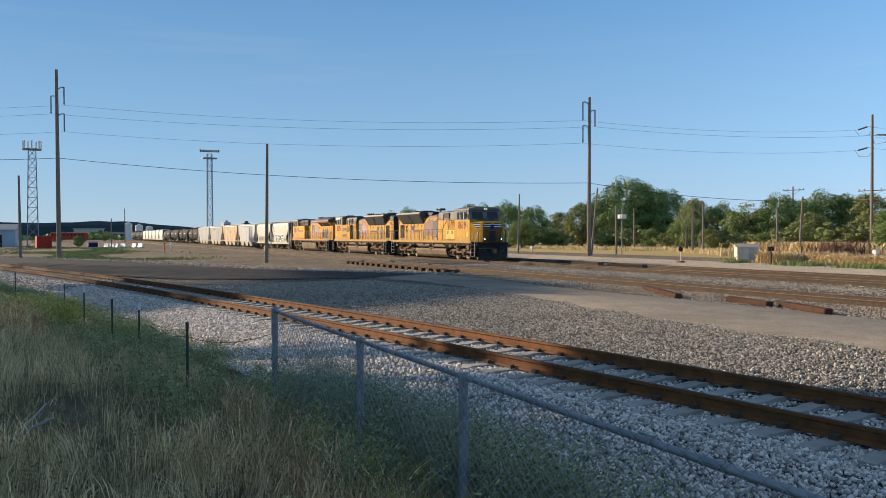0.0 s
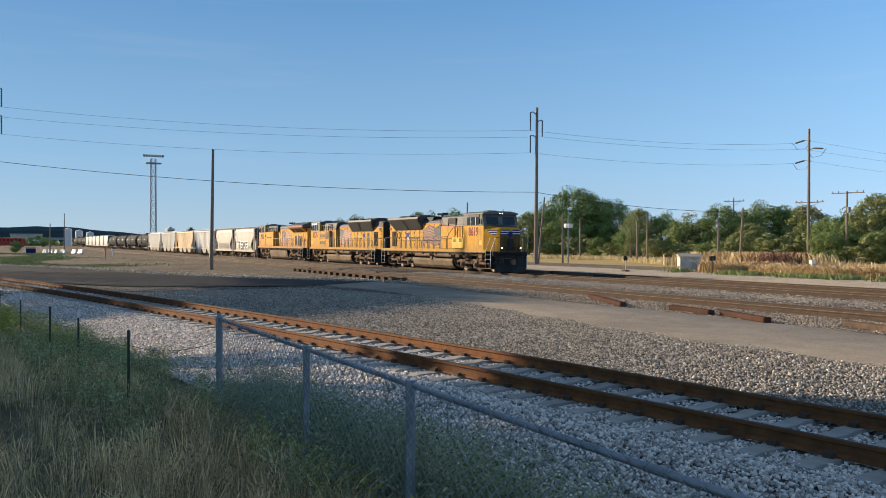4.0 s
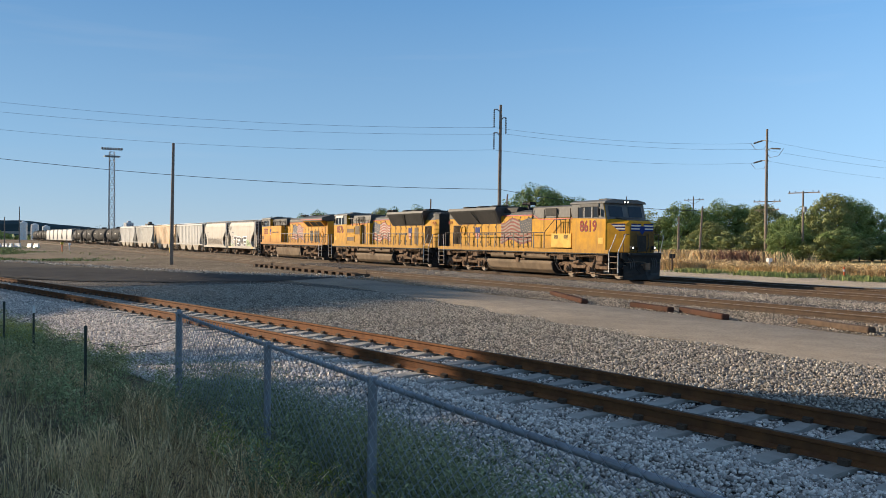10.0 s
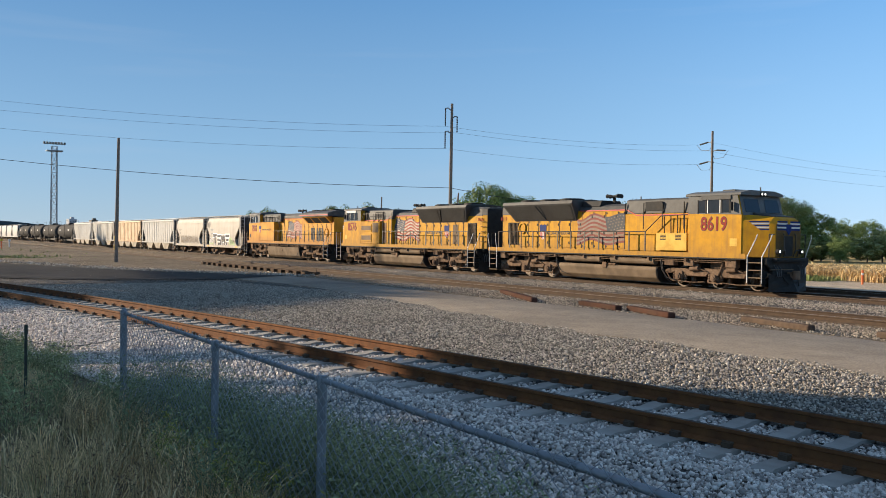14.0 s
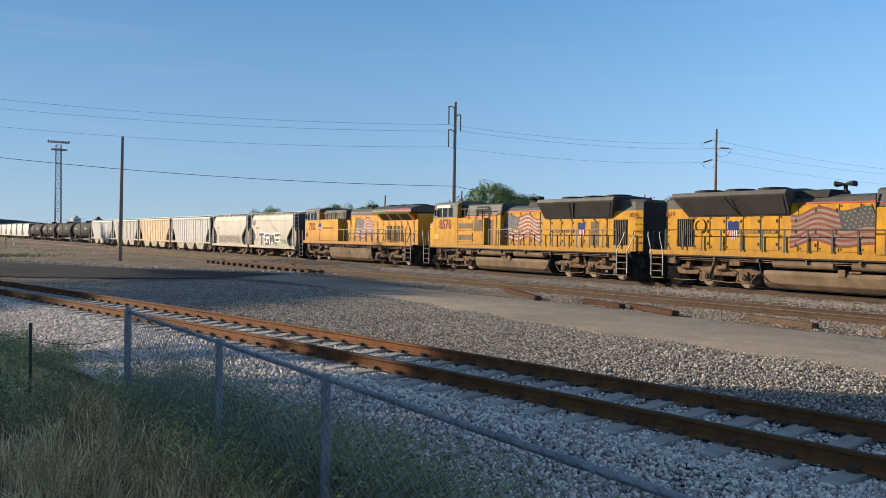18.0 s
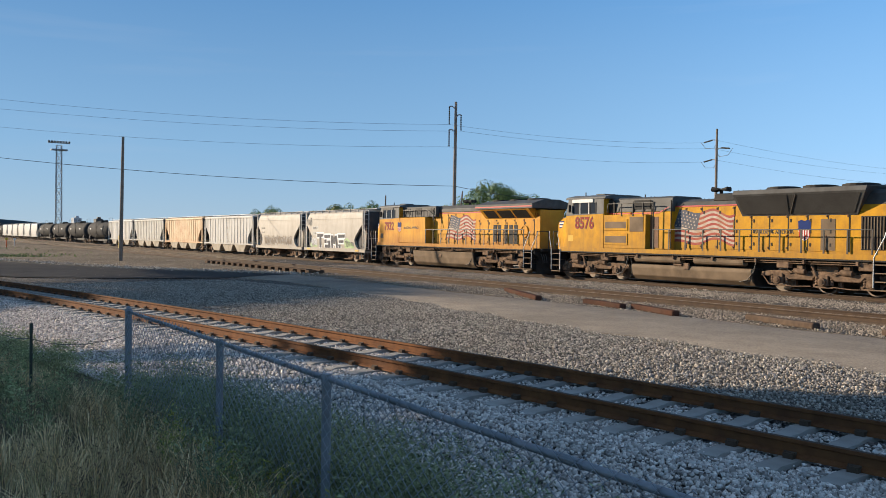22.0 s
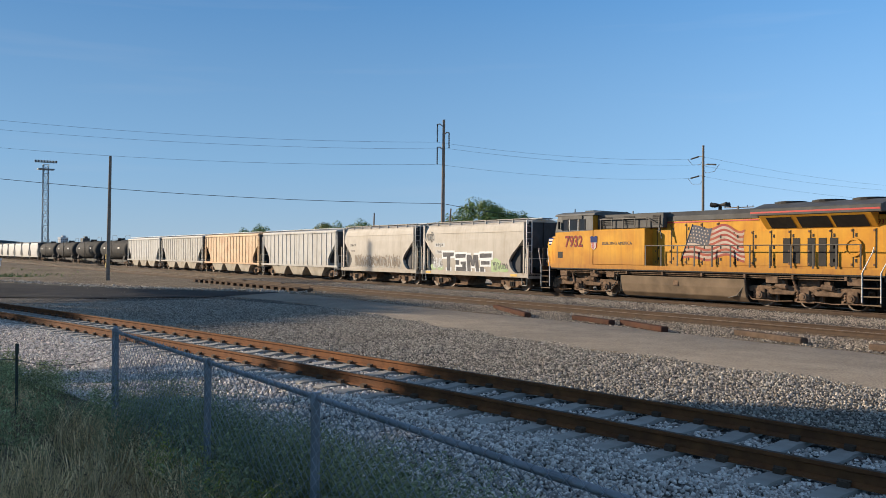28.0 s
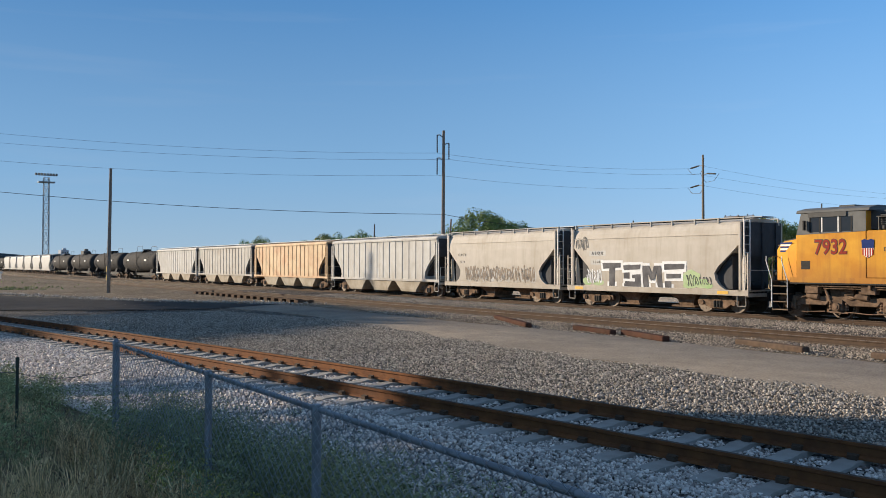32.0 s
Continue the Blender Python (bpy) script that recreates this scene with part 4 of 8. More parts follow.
        part("mirror", Mesh().box(8.15, 8.2, *sorted((s * 1.55, s * 1.7)), 3.8, 4.2), LOCO_DARK, cab)
        wy = s * 0.72
        def win(yy, zz):
            return (cf + 0.125 - (zz - 3.6) * 0.26, yy, zz)
        part("windshield", Mesh().add([win(wy - 0.52, 3.74), win(wy + 0.52, 3.74), win(wy + 0.50, 4.34), win(wy - 0.50, 4.34)], [(0, 1, 2, 3)]), GLASS, cab, "dark raked windshield")
        big, nz = (0.87, 3.18) if not wide_rad else (0.82, 3.08)
        sign("number_edge", number, big, 7.1, s * 1.503, nz, NUM_EDGE, cab, 0.86, 0.035)
        sign("number", number, big, 7.1, s * 1.509, nz, RED_NUM, cab, 0.86, 0.008, "dark red road number " + number)
        part("cab_vent", Mesh().box(8.0, 8.4, *sorted((s * 1.5, s * 1.506)), 2.2, 2.55), BOX_YELLOW if not wide_rad else LOCO_DARK, cab)
    part("roof_box", Mesh().box(6.7, 7.4, -0.4, 0.4, 4.72, 4.84), LOCO_GREY, cab, "", 0.02)
    part("aerial", Mesh().cyl((8.1, 0.5, 4.7), (8.1, 0.5, 4.95), 0.03, 6), LOCO_GREY, cab)
    # nose
    nt = 3.62 if not wide_rad else 3.5
    part("nose", Mesh().loft([[(x, -w, 1.72), (x, w, 1.72), (x, w, z - 0.25), (x, w - 0.3, z), (x, -w + 0.3, z), (x, -w, z - 0.25)] for x, w, z in ((8.62, 1.48, nt), (9.72, 1.02, nt - 0.10), (9.95, 0.90, nt - 0.2))]), paint, e, "", 0.03)
    part("nose_top", Mesh().prism([(8.64, nt + 0.0), (9.7, nt - 0.10), (9.7, nt - 0.06), (8.64, nt + 0.09)], "y", -0.75, 0.75), LOCO_GREY, e)
    for s in (-1, 1):
        def nose_side(x, z):
            return (x, s * (1.488 - 0.4248 * (x - 8.62)), z)
        for k in range(5):
            z, x0 = 3.34 - 0.085 * k, 8.88 + 0.10 * k
            part("wing_emblem", Mesh().add([nose_side(x0, z), nose_side(9.70, z), nose_side(9.70, z - 0.07), nose_side(x0 + 0.07, z - 0.07)], [(0, 1, 2, 3)]), STEEL_WHITE if k % 2 else BLUE, e)
            part("wing_emblem", Mesh().add([(9.957, s * 0.10, z), (9.957, s * 0.84, z), (9.957, s * 0.80, z - 0.07), (9.957, s * 0.10, z - 0.07)], [(0, 1, 2, 3)]), STEEL_WHITE if k % 2 else BLUE, e)
        part("nose_grab", Mesh().tube([(9.97, s * 0.42, 1.9), (10.03, s * 0.42, 2.0), (10.03, s * 0.42, 2.7), (9.97, s * 0.42, 2.8)], 0.02, 6), RAIL_DARK, e)
    part("nose_emblem", Mesh().prism([(-0.2, 3.2), (0.2, 3.2), (0.17, 2.9), (0, 2.72), (-0.17, 2.9)], "x", 9.956, 9.962), BLUE, e, "plain blue emblem")
    # sheet laid over the nose front; its darker colour carries the shade there
    part("nose_front", Mesh().box(9.945, 9.954, -0.88, 0.88, 1.74, nt - 0.42), SHADED_GRIME, e, "front sheet of the nose, dark with grime and painted-in shade")
    part("nose_door", Mesh().box(9.95, 9.965, -0.30, 0.30, 1.8, 2.68), LOCO_DARK, e, "", 0.01)
    for yy in (-0.62, 0.62):
        part("front_hose_bracket", Mesh().tube([(9.96, yy, 1.75), (10.06, yy, 2.05), (10.06, yy * 0.55, 2.05), (9.96, yy * 0.55, 1.75)], 0.022, 6), RAIL_DARK, e)
    for s in (-1, 1):
        hl = part("headlight", Mesh().cyl((cf - 0.02, s * 0.11, 4.58), (cf + 0.09, s * 0.11, 4.58), 0.1, 12), LOCO_DARK, e)
        part("lens", Mesh().cyl((cf + 0.085, s * 0.11, 4.58), (cf + 0.1, s * 0.11, 4.58), 0.05, 12), LAMP if not turned else GLASS, hl, "lit headlight" if not turned else "")
        dl = part("ditch_light", Mesh().cyl((9.95, s * 0.80, 2.0), (10.1, s * 0.80, 2.0), 0.12, 12), LOCO_DARK, e)
        part("lens", Mesh().cyl((10.09, s * 0.80, 2.0), (10.115, s * 0.80, 2.0), 0.05, 12), LAMP if not turned else GLASS, dl, "lit ditch light" if not turned else "")
    # ends: pilot, plow, coupler, steps, hoses
    for end, d in ((9.95, 1), (-10.25, -1)):
        part("pilot", Mesh().prism([(-1.5, 1.72), (1.5, 1.72), (1.5, 1.42), (1.12, 1.15), (1.05, 0.8), (-1.05, 0.8), (-1.12, 1.15), (-1.5, 1.42)], "x", *sorted((end - d * 0.15, end))), LOCO_DARK, e, "black pilot sheet", 0.02)
        part("anticlimber", Mesh().box(*sorted((end, end + d * 0.22)), -1.1, 1.1, 1.55, 1.70).box(*sorted((end, end + d * 0.26)), -1.0, 1.0, 1.60, 1.64), LOCO_DARK, e, "ribbed anti-climber shelf", 0.01)
        for yy in (-1.0, -0.85, -0.7, 0.7, 0.85, 1.0):
            part("multiple_unit_hose", Mesh().tube([(end, yy, 1.40), (end + d * 0.12, yy, 1.25), (end + d * 0.16, yy * 0.96, 0.95), (end + d * 0.06, yy * 0.92, 0.85)], 0.024, 6), HOSE, e)
        part("uncoupling_lever", Mesh().tube([(end + d * 0.06, -1.35, 1.2), (end + d * 0.08, -0.3, 1.22), (end + d * 0.3, 0.0, 1.2)], 0.02, 5), TANK_GREY, e)
        part("plow", Mesh().loft([[(end, -1.35, z), (end + d * f, 0, z), (end, 1.35, z), (end - d * 0.1, 0, z)] for z, f in ((0.24, 0.50), (0.6, 0.32), (1.0, 0.20))]), LOCO_DARK, e)
        part("coupler", Mesh().box(*sorted((end, end + d * 0.42)), -0.1, 0.1, 0.85, 1.1).cyl((end + d * 0.42, 0, 0.78), (end + d * 0.42, 0, 1.16), 0.17, 10), TRUCK, e, "", 0.02)
        part("hose", Mesh().tube([(end, 0.45, 1.05), (end + d * 0.2, 0.46, 0.75), (end + d * 0.35, 0.3, 0.5)], 0.028, 6).tube([(end, -0.5, 1.1), (end + d * 0.18, -0.5, 0.8), (end + d * 0.33, -0.35, 0.55)], 0.028, 6), LOCO_DARK, e)
        for s in (-1, 1):
            x0, x1 = sorted((end - d * 0.95, end - d * 0.2))
            st = part("step_well", Mesh().box(x0, x1, *sorted((s * 1.02, s * 1.06)), 0.45, 1.7), LOCO_DARK, e)
            for xa, xb in ((x0, x0 + 0.04), (x1 - 0.04, x1)):
                part("stringer", Mesh().box(xa, xb, *sorted((s * 1.062, s * 1.55)), 0.45, 1.7), LOCO_DARK, st)
            for k in range(4):
                part("tread", Mesh().box(x0, x1, *sorted((s * 1.1, s * 1.56)), 0.48 + 0.33 * k, 0.52 + 0.33 * k), TANK_GREY, st)
            for xx in (x0, x1):
                part("grab_iron", Mesh().tube([(xx, s * 1.57, 0.6), (xx, s * 1.57, 1.75), (xx + d * 0.35, s * 1.45, 2.55), (xx + d * 0.38, s * 1.40, 2.75)], 0.022, 6), STEEL_WHITE, e, "white grab iron")
        for s in (-1, 1):
            part("end_rail", Mesh().tube([(end - d * 0.05, s * 1.3, 1.72), (end - d * 0.05, s * 1.3, 2.75), (end - d * 0.05, s * 0.4, 2.75), (end - d * 0.05, s * 0.4, 1.72)], 0.022), RAIL_DARK, e)
    # walkway handrails
    for s in (-1, 1):
        x0, x1 = -9.2, (1.9 if wide_rad else 2.1 if turned else 2.9)
        far = [] if wide_rad else [(x1, s * 1.5, 4.2), (5.3, s * 1.5, 4.2), (5.35, s * 1.5, 3.75)] if turned else [(3.9, s * 1.5, 3.62), (5.6, s * 1.53, 3.66)]
        hr = part("handrail", Mesh().tube([(x0, s * 1.5, 1.85), (x0, s * 1.5, 2.85), (x1, s * 1.5, 2.85)] + far, 0.024, 6), RAIL_DARK, e)
        for xx in () if wide_rad else (2.8, 3.5, 4.3) if turned else ():
            part("upper_post", Mesh().cyl((xx, s * 1.5, 3.55), (xx, s * 1.5, 4.2), 0.03, 6), RAIL_DARK, hr)
        n = 12
        for k in range(n):
            xx = x0 + (x1 - x0) * k / (n - 1)
            part("rail_post", Mesh().box(xx - 0.035, xx + 0.035, *sorted((s * 1.485, s * 1.515)), 1.72, 2.87), RAIL_DARK, hr)
    # tank and reservoirs
    f0, f1 = (-3.65, 3.6) if not wide_rad else (-3.9, 3.6)
    tank_poly = [(-1.4, 1.1), (-1.45, 0.95), (-1.35, 0.55), (-1.1, 0.33), (1.1, 0.33), (1.35, 0.55), (1.45, 0.95), (1.4, 1.1 if not wide_rad else 1.3)]
    if wide_rad:
        tank_poly = [(-1.5, 1.35)] + tank_poly[1:-1] + [(1.5, 1.35)]
    part("fuel_tank", Mesh().prism(tank_poly, "x", f0, f1), TANK_GREY, e, "dusty grey-brown fuel tank", 0.03)
    for x in (f0 - 0.015, f1 + 0.015):
        part("tank_end", Mesh().prism([(a * 0.98, b) for a, b in tank_poly], "x", x - 0.02, x + 0.02), LOCO_DARK, e)
    if not wide_rad:
        mirror_pair("air_reservoir", lambda m, s: m.cyl((-3.2, s * 1.25, 1.40), (-0.4, s * 1.25, 1.40), 0.2, 12).cyl((0.4, s * 1.25, 1.40), (3.4, s * 1.25, 1.40), 0.2, 12), TANK_GREY, e)
    mirror_pair("pipe_run", lambda m, s: m.tube([(-9.0, s * 1.42, 1.52), (8.0, s * 1.42, 1.52)], 0.03, 6).tube([(-8.6, s * 1.38, 1.43), (7.5, s * 1.38, 1.43)], 0.02, 5), TRUCK, e)
    for s in (-1, 1):
        for x in (-8.9, -5.2, 4.4, 5.6, 8.0):
            part("under_box", Mesh().box(x - 0.3, x + 0.3, *sorted((s * 1.1, s * 1.42)), 1.22, 1.6), TRUCK, e, "", 0.02)
        part("fuel_filler", Mesh().box(-0.15, 0.15, *sorted((s * 1.38, s * 1.48)), 0.95, 1.25).cyl((0.3, s * 1.42, 1.15), (0.8, s * 1.42, 1.15), 0.05, 8), TRUCK, e)
        if s * (1 if not turned else -1) < 0:      # the side that shows
            waving_flag(e, s * (hw + 0.02), 0.9 if not wide_rad else -0.55, (-2.7 if not turned else -2.3) if not wide_rad else -3.45, 2.2, 3.78, 0.65, (FLAG_RED, FLAG_WHITE, FLAG_BLUE) if turned else (SOOT_RED, SOOT_WHITE, SOOT_BLUE))
            if wide_rad:
                shield(e, 5.55, s * 1.504, 3.0, 0.70)
                sign("slogan", "BUILDING AMERICA", 0.235, 3.88, s * 1.495, 2.98, LETTER, e, 1.0)
                sign("rear_number", number, 0.28, -9.7, s * (hw + 0.025), 3.75, RED_NUM, e)
            else:
                shield(e, -5.9 if turned else -5.65, s * (hw + 0.022), 2.8, 0.85)
                sign("slogan", "BUILDING AMERICA", 0.22, -4.4, s * (hw + 0.022), 2.75, LETTER, e, 1.0)
                sign("rear_number", number, 0.30, -9.85 + sh, s * (hw + 0.012), 3.62, RED_NUM, e)
    for s in (-1, 1):
        for k in range(7):
            x = -8.6 + 2.35 * k
            part("sill_bracket", Mesh().box(x - 0.05, x + 0.05, *sorted((s * 1.40, s * 1.53)), 1.42, 1.62), TRUCK, e)
        for x in (-3.9, 3.85):
            part("cable_loop", Mesh().tube([(x, s * 1.40, 1.55), (x + 0.12, s * 1.44, 1.0), (x + 0.45, s * 1.42, 0.62), (x + 0.95, s * 1.36, 0.5)], 0.022, 6), RAIL_DARK, e)
    # horn
    horn = part("horn", Mesh().box(-0.06 - 1.4, 0.06 - 1.4, -0.06, 0.06, 4.3, 4.75) if wide_rad else Mesh().box(-0.86, -0.74, -0.06, 0.06, 4.3, 4.75), LOCO_DARK, e)
    hx = -1.4 if wide_rad else -0.8
    for k, (dx, yy) in enumerate(((0.45, -0.15), (0.4, 0.05), (-0.45, 0.1), (0.32, 0.25), (-0.35, -0.2))):
        part("bell", Mesh().cyl((hx, yy, 4.78), (hx + dx, yy, 4.8), 0.035, 8, 0.12), LOCO_DARK, horn)
    for cx in (6.95, -6.95) if not wide_rad else (7.0, -6.6):
        loco_truck(e, cx)
        wheels(e, [cx - 2.1, cx, cx + 2.1], LOCO_WHEEL, LOCO_RIM, 0.52, True)
    return e


# nose-front yellow with some grime and the front's shade put into the colour
SHADED_GRIME = mat("grimy_shaded_yellow", (0.20, 0.11, 0.022), (0.11, 0.065, 0.022), 3.0, 0.7, 0, 0.1, 8, (0.05, 0.036, 0.02), 1.4, 0.7, 0, 0, 0.15)
HOSE = mat("rubber_hose", (0.075, 0.072, 0.068), (0.05, 0.048, 0.045), 6, 0.7)
RED_NUM = mat("red_number", (0.29, 0.026, 0.012), (0.22, 0.022, 0.012), 6, 0.6, 0, 0, 1, None, 1, 0, 0, 0, 0.15)
NUM_EDGE = mat("number_edge", (0.07, 0.025, 0.015), None, 6, 0.6)
locomotive("8619", False, -5.95, 0, YELLOW, "yellow and grey diesel locomotive with lit headlights leading the train")
locomotive("8576", False, -27.7, 180, YELLOW, "yellow and grey diesel locomotive with a large painted flag, facing backwards")
locomotive("7932", True, -49.3, 180, YELLOW_B, "orange-yellow diesel locomotive with overhanging radiator roof, facing backwards")


# ---------------------------------------------------------------- freight cars
def car_truck(parent, cx, spins):
    truck = part("truck", Mesh().box(cx - 0.2, cx + 0.2, -1.15, 1.15, 0.55, 0.85), TRUCK, parent, "two-axle freight truck", 0.02)
    poly = [(-1.15, 0.55), (-1.15, 0.78), (-0.75, 0.83), (-0.4, 0.95), (0.4, 0.95), (0.75, 0.83), (1.15, 0.78), (1.15, 0.55), (0.7, 0.55), (0.45, 0.38), (-0.45, 0.38), (-0.7, 0.55)]
    for s in (-1, 1):
        a, b = sorted((s * 1.0, s * 1.12))
        sf = part("sideframe", Mesh().prism([(cx + x, z) for x, z in poly], "y", a, b), TRUCK, truck, "", 0.02)
        m = Mesh()
        for e in (-0.15, 0.0, 0.15):
            m.cyl((cx + e, s * 1.13, 0.44), (cx + e, s * 1.13, 0.74), 0.065, 8)
        part("spring", m, LOCO_DARK, truck)
        for x in (-0.89, 0.89):
            part("bearing_cap", Mesh().cyl((cx + x, s * 1.0, 0.637), (cx + x, s * 1.18, 0.637), 0.12, 10), TRUCK, truck)
    wheels(parent, [cx - 0.89, cx + 0.89], CAR_WHEEL, CAR_RIM, 0.457, spins)


def ladder(parent, x, y, z0, z1, material, axis="x", width=0.42):
    """A ladder that lies along a side (axis x) or an end (axis y)."""
    m = Mesh()
    for e in (-width / 2, width / 2):
        p = (x + e, y) if axis == "x" else (x, y + e)
        m.box(p[0] - 0.025, p[0] + 0.025, p[1] - 0.025, p[1] + 0.025, z0, z1)
    lad = part("ladder", m, material, parent)
    z = z0 + 0.15
    while z < z1:
        a, b = ((x - width / 2, y, z), (x + width / 2, y, z)) if axis == "x" else ((x, y - width / 2, z), (x, y + width / 2, z))
        part("rung", Mesh().cyl(a, b, 0.016, 5), material, lad)
        z += 0.38


def car_ends(e, half, sill_z, material, spins, truck_x):
    part("centre_sill", Mesh().box(-half - 0.1, half + 0.1, -0.22, 0.22, 0.75, 1.15), LOCO_DARK, e)
    for d in (-1, 1):
        part("end_platform", Mesh().box(*sorted((d * (half - 0.95), d * half)), -1.45, 1.45, sill_z - 0.12, sill_z - 0.04), LOCO_DARK, e)
        part("end_sill", Mesh().box(*sorted((d * (half - 0.1), d * half)), -1.5, 1.5, sill_z - 0.28, sill_z), material, e, "", 0.01)
        part("coupler", Mesh().box(*sorted((d * half, d * (half + 0.22))), -0.1, 0.1, 0.85, 1.08).cyl((d * (half + 0.2), 0, 0.78), (d * (half + 0.2), 0, 1.14), 0.15, 8), TRUCK, e)
        part("end_rail", Mesh().tube([(d * (half - 0.05), -1.4, sill_z), (d * (half - 0.05), -1.4, sill_z + 0.9), (d * (half - 0.05), 1.4, sill_z + 0.9), (d * (half - 0.05), 1.4, sill_z)], 0.02), material, e)
        car_truck(e, d * truck_x, spins)
        for s in (-1, 1):
            part("corner_step", Mesh().tube([(d * (half - 0.6), s * 1.5, sill_z - 0.1), (d * (half - 0.6), s * 1.5, 0.55), (d * (half - 0.15), s * 1.5, 0.55), (d * (half - 0.15), s * 1.5, sill_z - 0.1)], 0.022), material, e)
    part("brake_wheel", Mesh().loft([[(half - 0.35 + dx, 0.8 + q * math.cos(a), 2.3 + q * math.sin(a)) for a in [2 * math.pi * k / 14 for k in range(14)]] for q, dx in ((0.28, 0), (0.28, 0.03), (0.22, 0.03), (0.22, 0))], False), LOCO_DARK, e)
    part("air_reservoir", Mesh().cyl((half - 0.8, -0.4, 1.45), (half - 0.8, 0.6, 1.45), 0.2, 10), LOCO_DARK, e)


def round_hopper(centre, length, paint, label, lettering=(), spins=True):
    """Two-bay covered hopper with smooth, slightly bulged sides."""
    e = thing("covered_hopper", (run(0) + centre, TRACK_Y, 0), label, "hopper car", "covered hopper cars of the train")
    CARS.append((e, centre, 0))
    half = length / 2 - 0.3
    b = half - 0.42
    zs = [1.26, 1.45, 1.7, 2.0, 2.3, 2.6, 2.9, 3.3, 3.7, 4.0, 4.2, 4.34]
    xe = [b - q for q in (0.85, 1.15, 1.35, 1.40, 1.20, 0.85, 0.50, 0.08, 0, 0, 0, 0)]
    yw = [1.47, 1.49, 1.51, 1.525, 1.53, 1.53, 1.525, 1.51, 1.48, 1.43, 1.35, 1.2]
    part("body", Mesh().loft([[(-x, -y, z), (x, -y, z), (x, y, z), (-x, y, z)] for z, x, y in zip(zs, xe, yw)]), paint, e, "", 0.0)
    part("roof", Mesh().prism([(-1.24, 4.33), (1.24, 4.33), (0.6, 4.47), (-0.6, 4.47)], "x", -b, b), paint, e)
    for s in (-1, 1):
        part("side_seam", Mesh().box(-b, b, *sorted((s * 1.46, s * 1.5)), 3.74, 3.77), paint, e)
        part("side_sill", Mesh().box(-half, half, *sorted((s * 1.45, s * 1.53)), 1.0, 1.26), paint, e, "", 0.01)
    # added dark box behind the end notches, standing for the shade in them
    part("notch_shade_box", Mesh().box(-half + 1.0, half - 1.0, -1.3, 1.3, 1.3, 2.85), HOP_DARK, e)
    for d in (-1, 1):
        part("end_panel", Mesh().box(*sorted((d * b, d * (b + 0.02))), -1.42, 1.42, 2.75, 4.3), HOP_DARK, e, "dark steel end panel with shade put into its colour")
        # slope sheet in the end colour, darkened as if shaded
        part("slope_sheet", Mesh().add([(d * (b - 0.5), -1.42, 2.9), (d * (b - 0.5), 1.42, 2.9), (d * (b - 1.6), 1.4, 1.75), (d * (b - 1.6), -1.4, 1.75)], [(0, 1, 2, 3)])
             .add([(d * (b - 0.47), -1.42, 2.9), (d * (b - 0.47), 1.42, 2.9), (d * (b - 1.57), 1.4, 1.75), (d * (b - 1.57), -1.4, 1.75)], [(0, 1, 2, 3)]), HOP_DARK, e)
        for s in (-1, 1):
            part("end_post", Mesh().box(d * (b - 0.03) - 0.05, d * (b - 0.03) + 0.05, s * 1.48 - 0.05, s * 1.48 + 0.05, 1.2, 4.3), paint, e)
            part("slope_brace", Mesh().prism([(d * (b + 0.02), 1.26), (d * (b - 0.30), 1.26), (d * (b - 0.22), 2.1), (d * (b - 0.02), 3.1), (d * (b + 0.05), 3.1), (d * (b + 0.10), 2.1)], "y", *sorted((s * 1.18, s * 1.22))), paint, e)
            ladder(e, d * (half - 0.25), s * 1.5, 1.1, 2.9, paint)
        for yy in (-1.0, 0.0, 1.0):
            part("end_rib", Mesh().box(*sorted((d * (b + 0.02), d * (b + 0.09))), yy - 0.05, yy + 0.05, 1.3, 4.3), HOP_DARK, e)
        ladder(e, d * (b + 0.16), -1.25, 1.25, 4.4, STEEL_WHITE, "y", 0.4)
    part("running_board", Mesh().box(-b - 0.35, b + 0.35, -0.42, 0.42, 4.53, 4.57), GALV, e, "", 0.0)
    for s in (-1, 1):
        part("roof_rail", Mesh().tube([(-b, s * 1.24, 4.5), (b, s * 1.24, 4.5)], 0.028, 6), paint, e)
        for k in range(9):
            xx = -b + 2 * b * k / 8
            part("rail_bracket", Mesh().box(xx - 0.03, xx + 0.03, *sorted((s * 1.2, s * 1.3)), 4.2, 4.52), paint, e)
    for k in range(5):
        xx = -b * 0.8 + 1.6 * b * k / 4
        part("hatch", Mesh().cyl((xx, 0.72, 4.42), (xx, 0.72, 4.56), 0.36, 14), paint, e)
    for xx in (-1.75, 1.75):
        part("discharge_chute", Mesh().loft([[(xx - a, -w, z), (xx + a, -w, z), (xx + a, w, z), (xx - a, w, z)] for z, a, w in ((1.26, 1.2, 1.3), (0.7, 0.5, 0.75), (0.42, 0.4, 0.7))]), LOCO_DARK if paint is not HOP_TAN else TRUCK, e)
        part("gate", Mesh().box(xx - 0.7, xx + 0.7, -0.95, 0.95, 0.36, 0.44), TRUCK, e)
    car_ends(e, half, 1.24, paint, spins, length / 2 - 2.25)
    for text, size, x, z, m, wide in lettering:
        sign("lettering", text, size, x, -1.535, z, m, e, wide)
    return e


